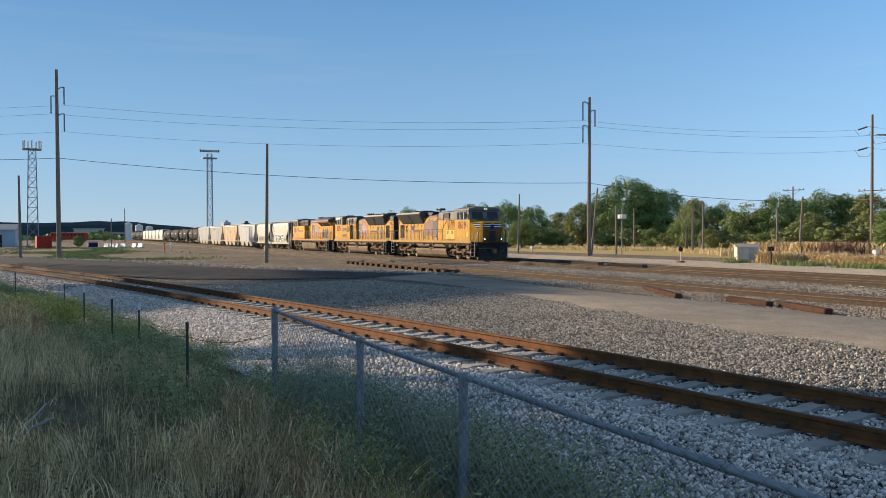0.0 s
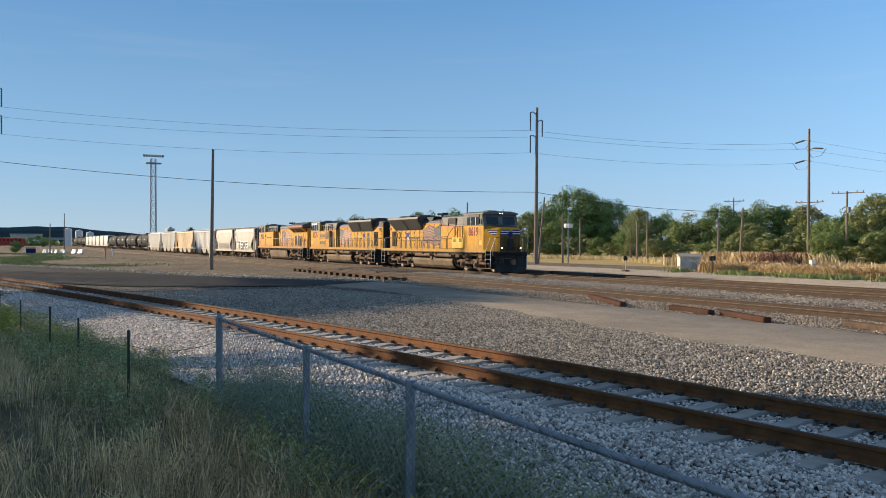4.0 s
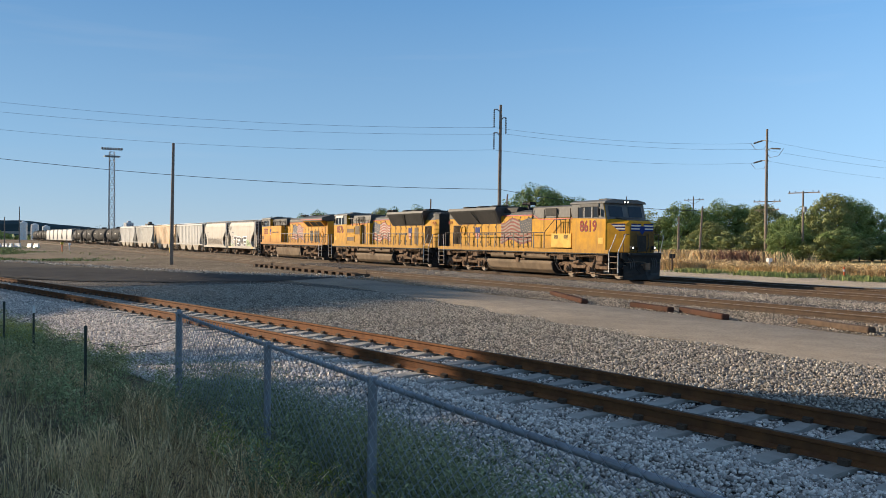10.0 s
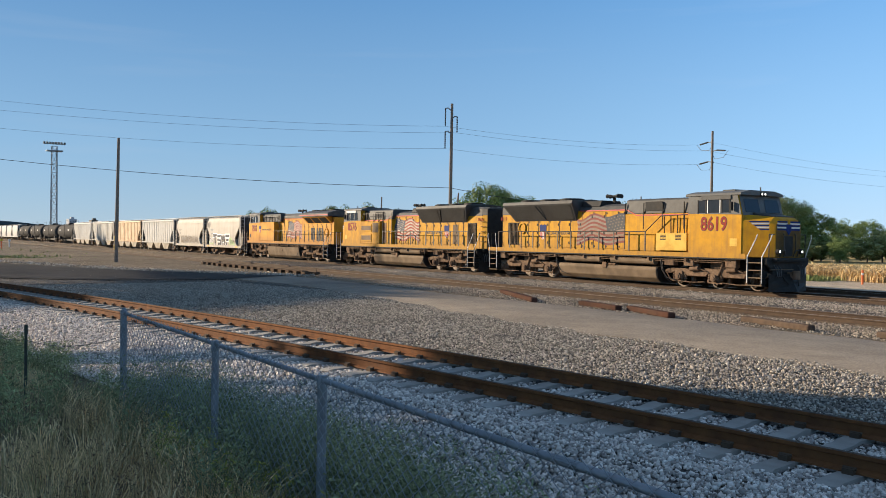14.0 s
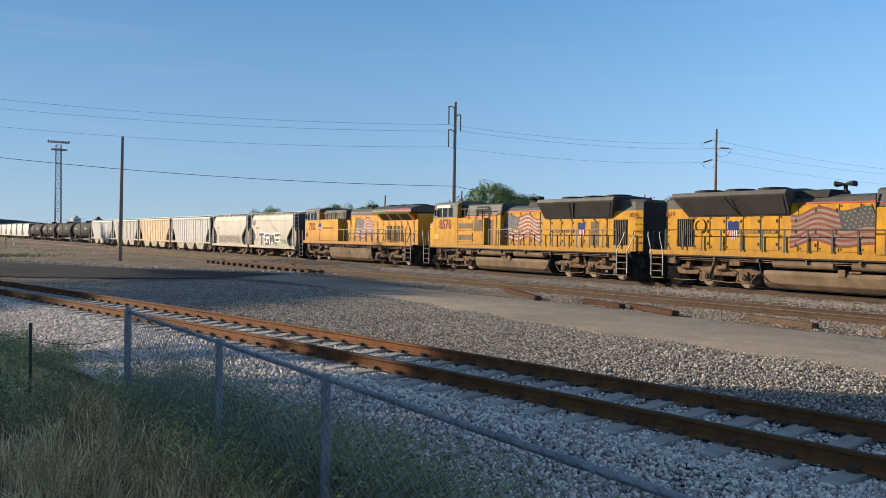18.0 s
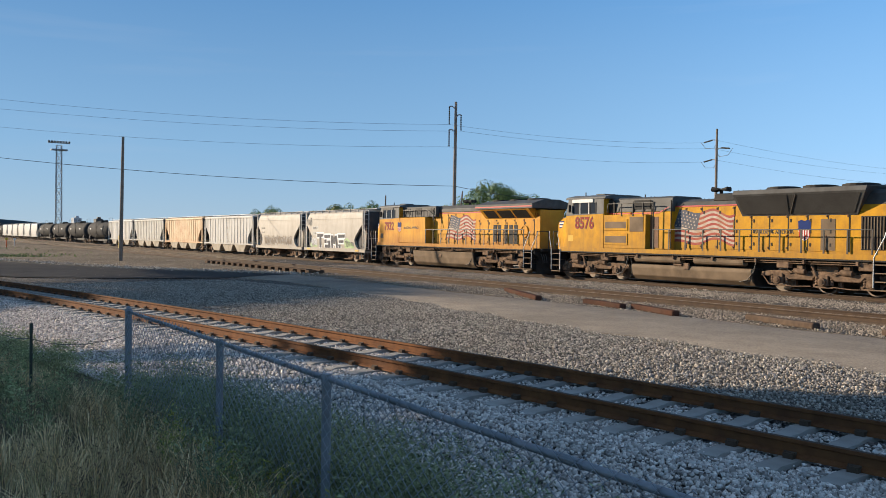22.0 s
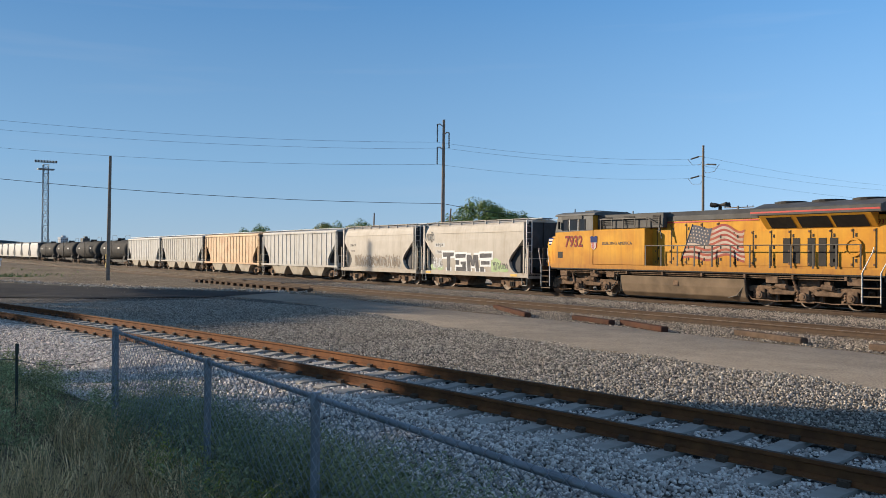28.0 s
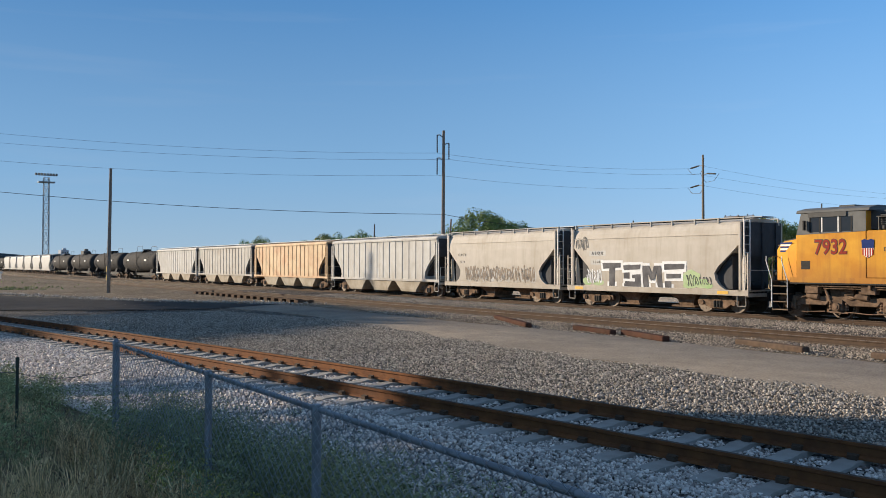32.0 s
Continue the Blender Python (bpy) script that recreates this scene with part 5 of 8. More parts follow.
def scrawl(parent, x0, x1, z0, z1, n, material, seed, r=0.02):
    """Loose spray-paint strokes on the near side."""
    k = random.Random(seed)
    for i in range(n):
        cx = x0 + (x1 - x0) * (i + 0.5) / n
        w, h = (x1 - x0) / n * k.uniform(0.5, 1.0), (z1 - z0) * k.uniform(0.5, 1.0)
        a0, tw = k.uniform(0, 6), k.uniform(1.0, 2.2)
        pts = [(cx + w * 0.5 * math.cos(a0 + tw * j * 0.55) * (1 - 0.04 * j), 0, (z0 + z1) / 2 + h * 0.5 * math.sin(a0 + j * 0.7)) for j in range(9)]
        m = Mesh()
        pts = [Vector((p[0], -float(np.interp(p[2], WALL_Z, WALL_Y)) - 0.012 - 0.0004 * (i % 5), p[2])) for p in pts]
        for j, p in enumerate(pts):
            d = (pts[min(j + 1, 8)] - pts[max(j - 1, 0)]).normalized().cross(Vector((0, 1, 0))) * r
            m.v += [tuple(p + d), tuple(p - d)]
        m.f = [(2 * j, 2 * j + 2, 2 * j + 3, 2 * j + 1) for j in range(8)]
        part("spray_stroke", m, material, parent)


WALL_Z = [1.26, 1.45, 1.7, 2.0, 2.3, 2.6, 2.9, 3.3, 3.7]
WALL_Y = [1.47, 1.49, 1.51, 1.525, 1.53, 1.53, 1.525, 1.51, 1.48]
STROKES = {"T": ([(0, 0.74), (1, 0.80), (1.02, 1.0), (-0.05, 1.0)], [(0.30, 0), (0.62, 0), (0.70, 0.82), (0.36, 0.82)]),
           "G": ([(0.05, 0), (0.36, 0), (0.34, 1.0), (0, 0.96)], [(0.05, 0.74), (0.92, 0.78), (0.95, 1.0), (0, 0.96)], [(0.1, 0), (0.98, 0), (0.98, 0.22), (0.1, 0.24)], [(0.66, 0), (0.98, 0), (0.96, 0.56), (0.64, 0.52)], [(0.5, 0.38), (0.96, 0.38), (0.96, 0.56), (0.5, 0.54)]),
           "M": ([(0, 0), (0.28, 0), (0.30, 1.0), (0.04, 1.0)], [(0.74, 0), (1.0, 0), (1.0, 1.0), (0.74, 1.0)], [(0.16, 1.0), (0.38, 1.0), (0.62, 0.35), (0.42, 0.30)], [(0.86, 1.0), (0.64, 1.0), (0.40, 0.35), (0.60, 0.30)]),
           "F": ([(0, 0), (0.32, 0), (0.34, 1.0), (0, 0.98)], [(0, 0.74), (0.98, 0.78), (1.0, 1.0), (0, 0.98)], [(0.1, 0.38), (0.80, 0.40), (0.82, 0.58), (0.1, 0.58)])}


def wall_y(z):
    return float(np.interp(z, WALL_Z, WALL_Y))


def on_wall(points, lift):
    """A flat patch that lies on a hopper's bulged near side."""
    m = Mesh()
    m.add([(x, -wall_y(z) - lift, z) for x, z in points], [tuple(range(len(points)))])
    return m


def block_letters(parent, text, x0, z0, w, h, gap, rim_w):
    """Fat spray-painted capitals: a pale halo, then the dark fill of each stroke."""
    for i, ch in enumerate(text):
        ox = x0 + i * (w + gap)
        for j, poly in enumerate(STROKES[ch]):
            cx, cz = sum(q[0] for q in poly) / 4, sum(q[1] for q in poly) / 4
            fill = [(ox + (q + 0.06 * math.sin(2.1 * i) * r) * w, z0 + (r * (0.94 + 0.06 * math.cos(1.7 * i))) * h) for q, r in poly]
            halo = [(x + math.copysign(rim_w, q - cx), max(1.27, z + math.copysign(rim_w, r - cz))) for (x, z), (q, r) in zip(fill, poly)]
            part("letter_halo", on_wall(halo, 0.010 + 0.0012 * j + 0.0003 * i), SPRAY_W, parent)
            part("letter_stroke", on_wall(fill, 0.018 + 0.0012 * j + 0.0003 * i), SPRAY, parent, "grey spray-painted letter stroke")


h1 = round_hopper(-66.1, 12.3, HOP_TAN, "tan covered hopper car with large grey and white spray-painted letters",
                  [("A E Q X", 0.24, -3.5, 2.98, LETTER, 1.0), ("1 2 6 8 6", 0.20, -3.5, 2.52, LETTER, 0.9)])
for z_, w_ in ((2.98, 0.62), (2.52, 0.5)):
    part("mark_panel", on_wall([(-3.5 - w_, z_ - 0.14), (-3.5 + w_, z_ - 0.14), (-3.5 + w_, z_ + 0.14), (-3.5 - w_, z_ + 0.14)], 0.004), HOP_WHITE, h1)
block_letters(h1, "TGMF", -3.05, 1.28, 1.24, 1.20, 0.14, 0.13)
chance = random.Random(31)
for gx, gz, gw, gh in ((2.75, 1.75, 0.7, 0.45), (3.3, 1.5, 0.5, 0.28), (2.6, 1.42, 0.5, 0.2), (-4.3, 1.5, 0.4, 0.25), (-3.5, 1.45, 0.5, 0.2), (3.6, 1.42, 0.4, 0.16)):
    ring = [(gx + gw * chance.uniform(0.7, 1.0) * math.cos(a), max(1.27, gz + gh * chance.uniform(0.7, 1.0) * math.sin(a))) for a in [2 * math.pi * k / 12 for k in range(12)]]
    part("spray_patch", on_wall(ring, 0.006 + 0.0004 * gx), SPRAY_G, h1)
scrawl(h1, -5.2, -4.2, 3.1, 3.95, 7, LETTER, 4)
scrawl(h1, 2.4, 3.9, 1.35, 1.95, 8, LETTER, 5, 0.018)
scrawl(h1, -4.3, -3.2, 1.35, 2.2, 6, SPRAY_W, 6, 0.03)
scrawl(h1, -4.3, -3.2, 1.35, 2.1, 5, LETTER, 9, 0.012)
for gx in (-4.9, 4.5):
    part("reflector", Mesh().box(gx - 0.3, gx + 0.3, -1.54, -1.53, 1.06, 1.2), mat("yellow_plate", (0.75, 0.42, 0.03), None, 4, 0.5), h1, "yellow reflector plate")
h2 = round_hopper(-78.3, 12.1, HOP_TAN, "tan covered hopper car with scribbled brown graffiti",
                  [("G A C X", 0.24, -3.7, 3.0, LETTER, 1.0), ("1 2 7 4", 0.22, -3.7, 2.55, LETTER, 0.9)])
SPRAY_B = mat("brown_spray", (0.20, 0.155, 0.11), (0.26, 0.20, 0.145), 3, 0.7)
for k in range(9):
    gx = -2.9 + 0.78 * k
    ring = [(gx + 0.42 * chance.uniform(0.7, 1.0) * math.cos(a), max(1.27, 1.72 + 0.5 * chance.uniform(0.7, 1.0) * math.sin(a))) for a in [2 * math.pi * k / 10 for k in range(10)]]
    part("spray_patch", on_wall(ring, 0.004 + 0.0004 * (k % 3)), HOP_WHITE, h2)
scrawl(h2, -3.4, 3.6, 1.3, 2.35, 26, SPRAY_B, 11, 0.03)
scrawl(h2, -3.4, 3.6, 1.35, 2.25, 22, SPRAY_B, 12, 0.022)


HOP_DUST = mat("dusty_chute", (0.44, 0.385, 0.30), (0.36, 0.31, 0.235), 1.6, 0.75, 0, 0.1, 8, (0.27, 0.215, 0.15), 0.8, 0.6, 0, 0, 0.2)


def ribbed_hopper(centre, length, paint, label, spins=True, bays=3):
    """Long covered hopper with vertical side ribs and open slope-sided bays."""
    e = thing("covered_hopper", (run(0) + centre, TRACK_Y, 0), label, "hopper car", "covered hopper cars of the train")
    CARS.append((e, centre, 0))
    half = length / 2 - 0.3
    b = half - 0.3
    # coloured dark to stand for the shade inside the open ends
    part("end_slope", Mesh().prism([(-half + 0.5, 3.3), (half - 0.5, 3.3), (half - 2.0, 1.36), (-half + 2.0, 1.36)], "y", -1.3, 1.3), HOP_DARK, e, "slope sheet in the open car end, coloured dark as shaded")
    zs, xe = [1.34, 1.6, 1.9, 2.3, 2.7, 3.1, 3.45, 4.2], [b - 1.45, b - 1.55, b - 1.5, b - 1.2, b - 0.75, b - 0.3, b, b]
    part("body", Mesh().loft([[(-x, -1.5, z), (x, -1.5, z), (x, 1.5, z), (-x, 1.5, z)] for z, x in zip(zs, xe)]), paint, e)
    part("roof", Mesh().prism([(-1.55, 4.18), (1.55, 4.18), (1.5, 4.28), (0.5, 4.42), (-0.5, 4.42), (-1.5, 4.28)], "x", -b - 0.05, b + 0.05), paint, e)
    rib_n = int(2 * b / 0.88)
    for s in (-1, 1):
        part("side_sill", Mesh().box(-half, half, *sorted((s * 1.46, s * 1.56)), 1.2, 1.36), paint, e)
        part("top_chord", Mesh().box(-b, b, *sorted((s * 1.5, s * 1.58)), 4.08, 4.2), paint, e)
        part("centre_seam", Mesh().box(-0.02, 0.02, *sorted((s * 1.5, s * 1.506)), 1.36, 4.1), TRUCK, e)
        for k in range(rib_n + 1):
            xx = -b + 2 * b * k / rib_n
            lo = 1.36 if abs(xx) < b - 1.56 else float(np.interp(abs(xx), [b - 1.5, b - 1.2, b - 0.75, b - 0.3, b], [1.9, 2.3, 2.7, 3.1, 3.45])) + 0.02
            part("rib", Mesh().box(xx - 0.035, xx + 0.035, *sorted((s * 1.5, s * 1.535)), lo, 4.1), paint, e)
    for d in (-1, 1):
        for s in (-1, 1):
            part("end_post", Mesh().box(d * (b - 0.03) - 0.06, d * (b - 0.03) + 0.06, s * 1.48 - 0.06, s * 1.48 + 0.06, 1.2, 4.15), paint, e)
            ladder(e, d * (half - 0.3), s * 1.52, 1.0, 3.9, paint)
        part("end_panel", Mesh().box(*sorted((d * b, d * (b + 0.02))), -1.45, 1.45, 2.9, 4.15), HOP_DARK, e, "dark steel end panel with shade put into its colour")
    part("running_board", Mesh().box(-b - 0.3, b + 0.3, -0.4, 0.4, 4.47, 4.51), GALV, e)
    for s in (-1, 1):
        part("roof_rail", Mesh().tube([(-b, s * 1.2, 4.46), (b, s * 1.2, 4.46)], 0.022, 5), GALV, e)
    for k in range(6):
        xx = -b * 0.85 + 1.7 * b * k / 5
        part("hatch", Mesh().box(xx - 0.5, xx + 0.5, 0.45, 0.95, 4.34, 4.46), paint, e)
    span = 2 * (b - 1.9)
    for k in range(bays):
        xx = -span / 2 + span * (k + 0.5) / bays
        a = span / bays / 2
        part("discharge_bay", Mesh().loft([[(xx - q, -w, z), (xx + q, -w, z), (xx + q, w, z), (xx - q, w, z)] for z, q, w in ((1.34, a * 0.97, 1.50), (0.62, a * 0.56, 1.44), (0.45, a * 0.50, 1.40))]), HOP_DUST, e, "dusty discharge chute")
        part("gate", Mesh().box(xx - 0.55, xx + 0.55, -1.2, 1.2, 0.37, 0.45), TRUCK, e)
    car_ends(e, half, 1.3, paint, spins, length / 2 - 2.2)
    return e


edge = -84.4
for L_, P_, text_ in ((16.9, HOP_WHITE, "white ribbed covered hopper car with open discharge bays"), (17.1, HOP_ORANGE, "rust-streaked orange covered hopper car with vertical ribs"),
                      (17.5, HOP_GREY, "weathered grey covered hopper car with vertical ribs"), (17.6, HOP_WHITE, "pale grey-white covered hopper car with vertical ribs")):
    ribbed_hopper(edge - L_ / 2, L_, P_, text_)
    edge -= L_


def tank_car(centre, length, label, spins=True):
    e = thing("tank_car", (run(0) + centre, TRACK_Y, 0), label, "tank car", "black tank cars of the train")
    CARS.append((e, centre, 0))
    half = length / 2 - 0.3
    b, r, zc = half - 0.9, 1.5, 2.72
    prof = [(-b, 0.05), (-b + 0.08, 0.7), (-b + 0.3, 1.15), (-b + 0.65, 1.42), (-b + 1.1, r), (b - 1.1, r), (b - 0.65, 1.42), (b - 0.3, 1.15), (b - 0.08, 0.7), (b, 0.05)]
    part("tank", Mesh().loft([[(x, q * math.cos(2 * math.pi * k / 28), zc + q * math.sin(2 * math.pi * k / 28)) for k in range(28)] for x, q in prof]), TANKCAR, e, "black cylindrical tank", 0, True)
    for x in (-b * 0.66, 0, b * 0.66):
        part("tank_band", Mesh().loft([[(x + dx, q * math.cos(2 * math.pi * k / 28), zc + q * math.sin(2 * math.pi * k / 28)) for k in range(28)] for dx, q in ((-0.06, r), (-0.06, r + 0.015), (0.06, r + 0.015), (0.06, r))], False), TANKCAR, e)
    part("manway", Mesh().cyl((0, 0, zc + r - 0.1), (0, 0, zc + r + 0.32), 0.55, 16).cyl((0.9, 0, zc + r - 0.1), (0.9, 0, zc + r + 0.25), 0.15, 10), TANKCAR, e)
    part("platform", Mesh().box(-1.4, 1.4, -1.0, 1.0, zc + r + 0.02, zc + r + 0.06), LOCO_DARK, e)
    for s in (-1, 1):
        part("platform_rail", Mesh().tube([(-1.4, s * 1.0, zc + r), (-1.4, s * 1.0, zc + r + 0.75), (1.4, s * 1.0, zc + r + 0.75), (1.4, s * 1.0, zc + r)], 0.022), LOCO_DARK, e)
        ladder(e, 0.0, s * 1.52, 1.0, zc + r, LOCO_DARK)
        part("side_mark", Mesh().box(-b * 0.62, -b * 0.5, *sorted((s * 1.47, s * 1.505)), zc + 0.12, zc + 0.36).box(b * 0.45, b * 0.58, *sorted((s * 1.47, s * 1.505)), zc + 0.12, zc + 0.36), WHITE, e, "small white lettering panel")
    for d in (-1, 1):
        part("saddle", Mesh().prism([(-1.35, 1.15), (1.35, 1.15), (1.2, 1.75), (-1.2, 1.75)], "x", *sorted((d * (b - 2.4), d * (b - 1.3)))), TANKCAR, e)
    car_ends(e, half, 1.2, LOCO_DARK, spins, length / 2 - 2.3)
    return e


for k in range(4):
    tank_car(edge - 10.05, 20.1, "black tank car with a railed top platform, dusty sides")
    edge -= 20.1
for k in range(6):
    round_hopper(edge - 6.3, 12.6, HOP_WHITE, "white covered hopper car far back in the train", (), False)
    edge -= 12.6
for k in range(3):
    tank_car(edge - 10.05, 20.1, "black tank car far back in the train", False)
    edge -= 20.1


def motions():
    """The train rolls in from the far end; its wheels turn."""
    steps = [2.0 * k for k in range(17)]
    for ob, centre, turned in CARS:
        walk(ob, [(t, pose(run(t) + centre, TRACK_Y, 0, 0, 0, turned)) for t in steps])
    way = {ob: (-1 if turned else 1) for ob, _, turned in CARS}
    fine = [k / 6 for k in range(193)]
    for ob, x, r, car in WHEELS:
        walk(ob, [(t, pose(x, 0, RAIL_TOP + r, 0, way[car] * math.degrees((run(t) - run(0)) / r), 0)) for t in fine])


# ---------------------------------------------------------------- trees
LEAF = mat("leaf_green", (0.20, 0.262, 0.080), (0.138, 0.192, 0.057), 0.6, 0.65, 0, 0, 1, (0.235, 0.245, 0.085), 0.25, 0.4, 0, 0.2, 0.25)
LEAF_DRY = mat("leaf_olive", (0.25, 0.265, 0.095), (0.18, 0.205, 0.07), 0.6, 0.65, 0, 0, 1, (0.26, 0.215, 0.085), 0.3, 0.5, 0, 0.25, 0.25)
BARK = mat("bark", (0.13, 0.10, 0.075), (0.085, 0.065, 0.05), 3, 0.9, 0, 0.6, 12)


def crown_mesh(name, seed, clumps, leaves, size, material, tall=1.0, squat=0.15, lump=(0.065, 0.15)):
    """Crown of a tree one unit high: clumps of small leaves round the limbs' ends, uneven, with gaps."""
    r = np.random.default_rng(seed)
    cen = []
    while len(cen) < clumps:
        p = r.uniform(-1, 1, 3)
        q = np.linalg.norm(p)
        if 0.25 < q < 1 and r.random() < 0.35 + 0.65 * q:
            cen.append(p)
    cen = np.array(cen)
    cen[:, 0] *= 0.36 / tall
    cen[:, 1] *= 0.36 / tall
    cen[:, 2] = squat + (1 - squat) * (0.5 + 0.44 * cen[:, 2])
    rad = r.uniform(*lump, clumps)
    which = r.integers(0, clumps, leaves)
    d = r.normal(0, 1, (leaves, 3))
    d /= np.linalg.norm(d, axis=1, keepdims=True)
    c = cen[which] + d * (rad[which] * r.uniform(0.55, 1.0, leaves) ** 0.5)[:, None] * np.array([1, 1, 0.8])
    nrm = d + r.normal(0, 0.32, (leaves, 3))
    nrm /= np.linalg.norm(nrm, axis=1, keepdims=True)
    u = np.cross(nrm, r.normal(0, 1, (leaves, 3)))
    u /= np.linalg.norm(u, axis=1, keepdims=True)
    w = np.cross(nrm, u)
    s = (size * r.uniform(0.6, 1.3, leaves))[:, None]
    v = np.stack([c - u * s, c - w * s * 0.55, c + u * s, c + w * s * 0.55], 1).reshape(-1, 3)
    f = np.arange(4 * leaves).reshape(-1, 4)
    return raw_mesh(name, v, f, material), cen


def tree(name, mesh_pair, x, y, h, wide, label, group="trees beyond the yard", girth=0.028):
    me, cen = mesh_pair
    t = thing(name, (x, y, float(ground_z(x, y)) if y < 30 else 0.0), label, "tree", group)
    k = random.Random(int(abs(x) * 31 + abs(y) * 7))
    t.matrix_basis = t.matrix_basis @ pose(0, 0, 0, 0, 0, k.uniform(0, 360))
    m = Mesh().cyl((0, 0, -0.3), (0.02 * h, 0, 0.42 * h), girth * h, 8, 0.6 * girth * h)
    for c in cen[:: max(1, len(cen) // 9)]:
        p = Vector((0.02 * h, 0, k.uniform(0.22, 0.42) * h))
        q = Vector((c[0] * wide * h, c[1] * wide * h, c[2] * h))
        mid = p.lerp(q, 0.5) + Vector((0, 0, 0.03 * h))
        m.cyl(p, mid, 0.4 * girth * h, 6, 0.25 * girth * h).cyl(mid, q, 0.25 * girth * h, 5, 0.07 * girth * h)
    part("trunk", m, BARK, t)
    cr = part("crown", me, None, t)
    cr.matrix_basis = Matrix.Diagonal((h * wide, h * wide, h, 1))
    return t


CROWNS = [crown_mesh("crown", s, 105, 17000, 0.0145, LEAF if s != 4 else LEAF_DRY, 0.95, 0.0 if s % 2 else 0.05) for s in (1, 2, 3, 4)]
THIN = crown_mesh("crown", 8, 40, 1500, 0.016, LEAF_DRY, 1.6, 0.1)
DENSE = crown_mesh("crown", 9, 110, 9000, 0.03, LEAF, 1.0, 0.02, (0.05, 0.10))
BUSH = crown_mesh("crown", 10, 40, 4000, 0.03, LEAF_DRY, 0.8, 0.0)
HIGH = crown_mesh("crown", 12, 80, 6500, 0.025, LEAF, 1.0, 0.60, (0.04, 0.08))


def polar(az, dist):
    return dist * math.sin(radians(az)), dist * math.cos(radians(az))


# azimuth, distance, height, width, crown
for az, dist, h, w, c in (
        (-53.6, 178, 14.0, 1.1, 1), (-52.3, 182, 13.2, 1.0, 0), (-55.3, 176, 11.0, 1.0, 2), (-51.1, 176, 11.2, 0.9, 1), (-56.6, 172, 8.6, 1.0, 3), (-54.4, 165, 7.5, 1.2, 0),
        (-58.0, 190, 7.4, 1.1, 3), (-59.8, 168, 8.0, 1.0, 1), (-61.4, 160, 8.8, 1.0, 0), (-62.8, 162, 8.7, 1.0, 2), (-64.0, 190, 9.3, 0.9, 3), (-65.2, 230, 8.8, 1.1, 1), (-68.3, 250, 11.0, 0.9, 2), (-69.1, 255, 9.6, 1.0, 0),
        (-60.6, 150, 5.4, 1.3, 2), (-50.0, 150, 5.2, 1.4, 0), (-49.3, 156, 8.7, 0.9, 3), (-47.9, 158, 8.2, 1.0, 0), (-46.6, 150, 7.0, 1.1, 2), (-45.3, 152, 6.6, 1.1, 3),
        (-44.3, 148, 8.9, 1.0, 1), (-43.1, 156, 8.6, 1.0, 2), (-41.8, 150, 9.6, 1.05, 0), (-40.5, 152, 8.8, 1.1, 1), (-39.2, 146, 8.6, 1.0, 3), (-38.0, 140, 6.6, 1.2, 0), (-42.4, 138, 5.6, 1.3, 3),
        (-36.7, 128, 7.6, 1.0, 2), (-35.6, 124, 9.1, 0.85, 3), (-34.4, 126, 8.6, 1.0, 1), (-33.2, 128, 7.2, 1.1, 0), (-31.8, 150, 6.6, 1.2, 2), (-30.2, 155, 6.4, 1.2, 1), (-28.4, 158, 6.0, 1.3, 3), (-26.4, 160, 6.2, 1.2, 0),
        (-37.4, 122, 5.0, 1.3, 1), (-35.0, 118, 4.4, 1.5, 0), (-70.6, 300, 7.0, 1.3, 3), (-73.0, 330, 6.5, 1.4, 1)):
    tree("tree", CROWNS[c], *polar(az, dist), h, w, "broad green deciduous tree behind the dry field" if c != 3 else "olive-green deciduous tree with paler leaves")
tree("willow", THIN, *polar(-49.95, 120), 7.6, 0.55, "half-dead pale willow with bare hanging twigs")
tree("tree", THIN, *polar(-46.4, 148), 8.4, 1.3, "sparse tree with thin bare branches")
for az, dist, h in ((-88.9, 205, 2.6), (-87.4, 420, 3.2), (-77.5, 420, 6.0), (-78.8, 410, 5.4), (-80.2, 420, 5.0), (-75.8, 430, 5.5)):
    tree("tree", CROWNS[0], *polar(az, dist), h, 1.2, "small round green tree in the distance")
r_ = random.Random(17)
for k in range(34):
    az = -66 + k * 1.15 + r_.uniform(-0.4, 0.4)
    dist = np.interp(az, [-66, -56, -50, -42, -37, -28], [170, 168, 145, 138, 120, 128]) + r_.uniform(-6, 4)
    tree("shrub", BUSH if k % 3 else CROWNS[k % 4], *polar(az, dist), r_.uniform(2.6, 4.6), r_.uniform(1.2, 1.7), "low green shrub at the foot of the trees", "shrubs below the trees")
# trees added out of view behind and beside the camera to cast the foreground shade
FLAT = crown_mesh("crown", 14, 70, 5200, 0.016, LEAF, 1.0, 0.77, (0.02, 0.05))
for p, h in ((15.2, 23.6), (17.2, 23.8), (19.2, 23.8), (21.2, 24.3), (23.2, 24.5), (25.2, 24.8), (27.2, 24.7), (29.2, 24.9), (31.2, 25.1), (33.2, 25.0), (35.2, 25.1), (37.0, 24.9), (38.8, 24.3), (40.6, 23.6), (42.4, 22.8)):
    tree("shade_caster_tree", FLAT, -80.6 - 0.55 * p, -53.0 + 0.835 * p, h - 0.6, 0.25, "unseen tall tree with a high narrow crown, added to cast shade", "windbreak trees", 0.007)
tree("shade_caster_tree", HIGH, -43.8, -14.7, 18.8, 0.44, "unseen tall tree with a high green crown, added to cast shade", "windbreak trees")
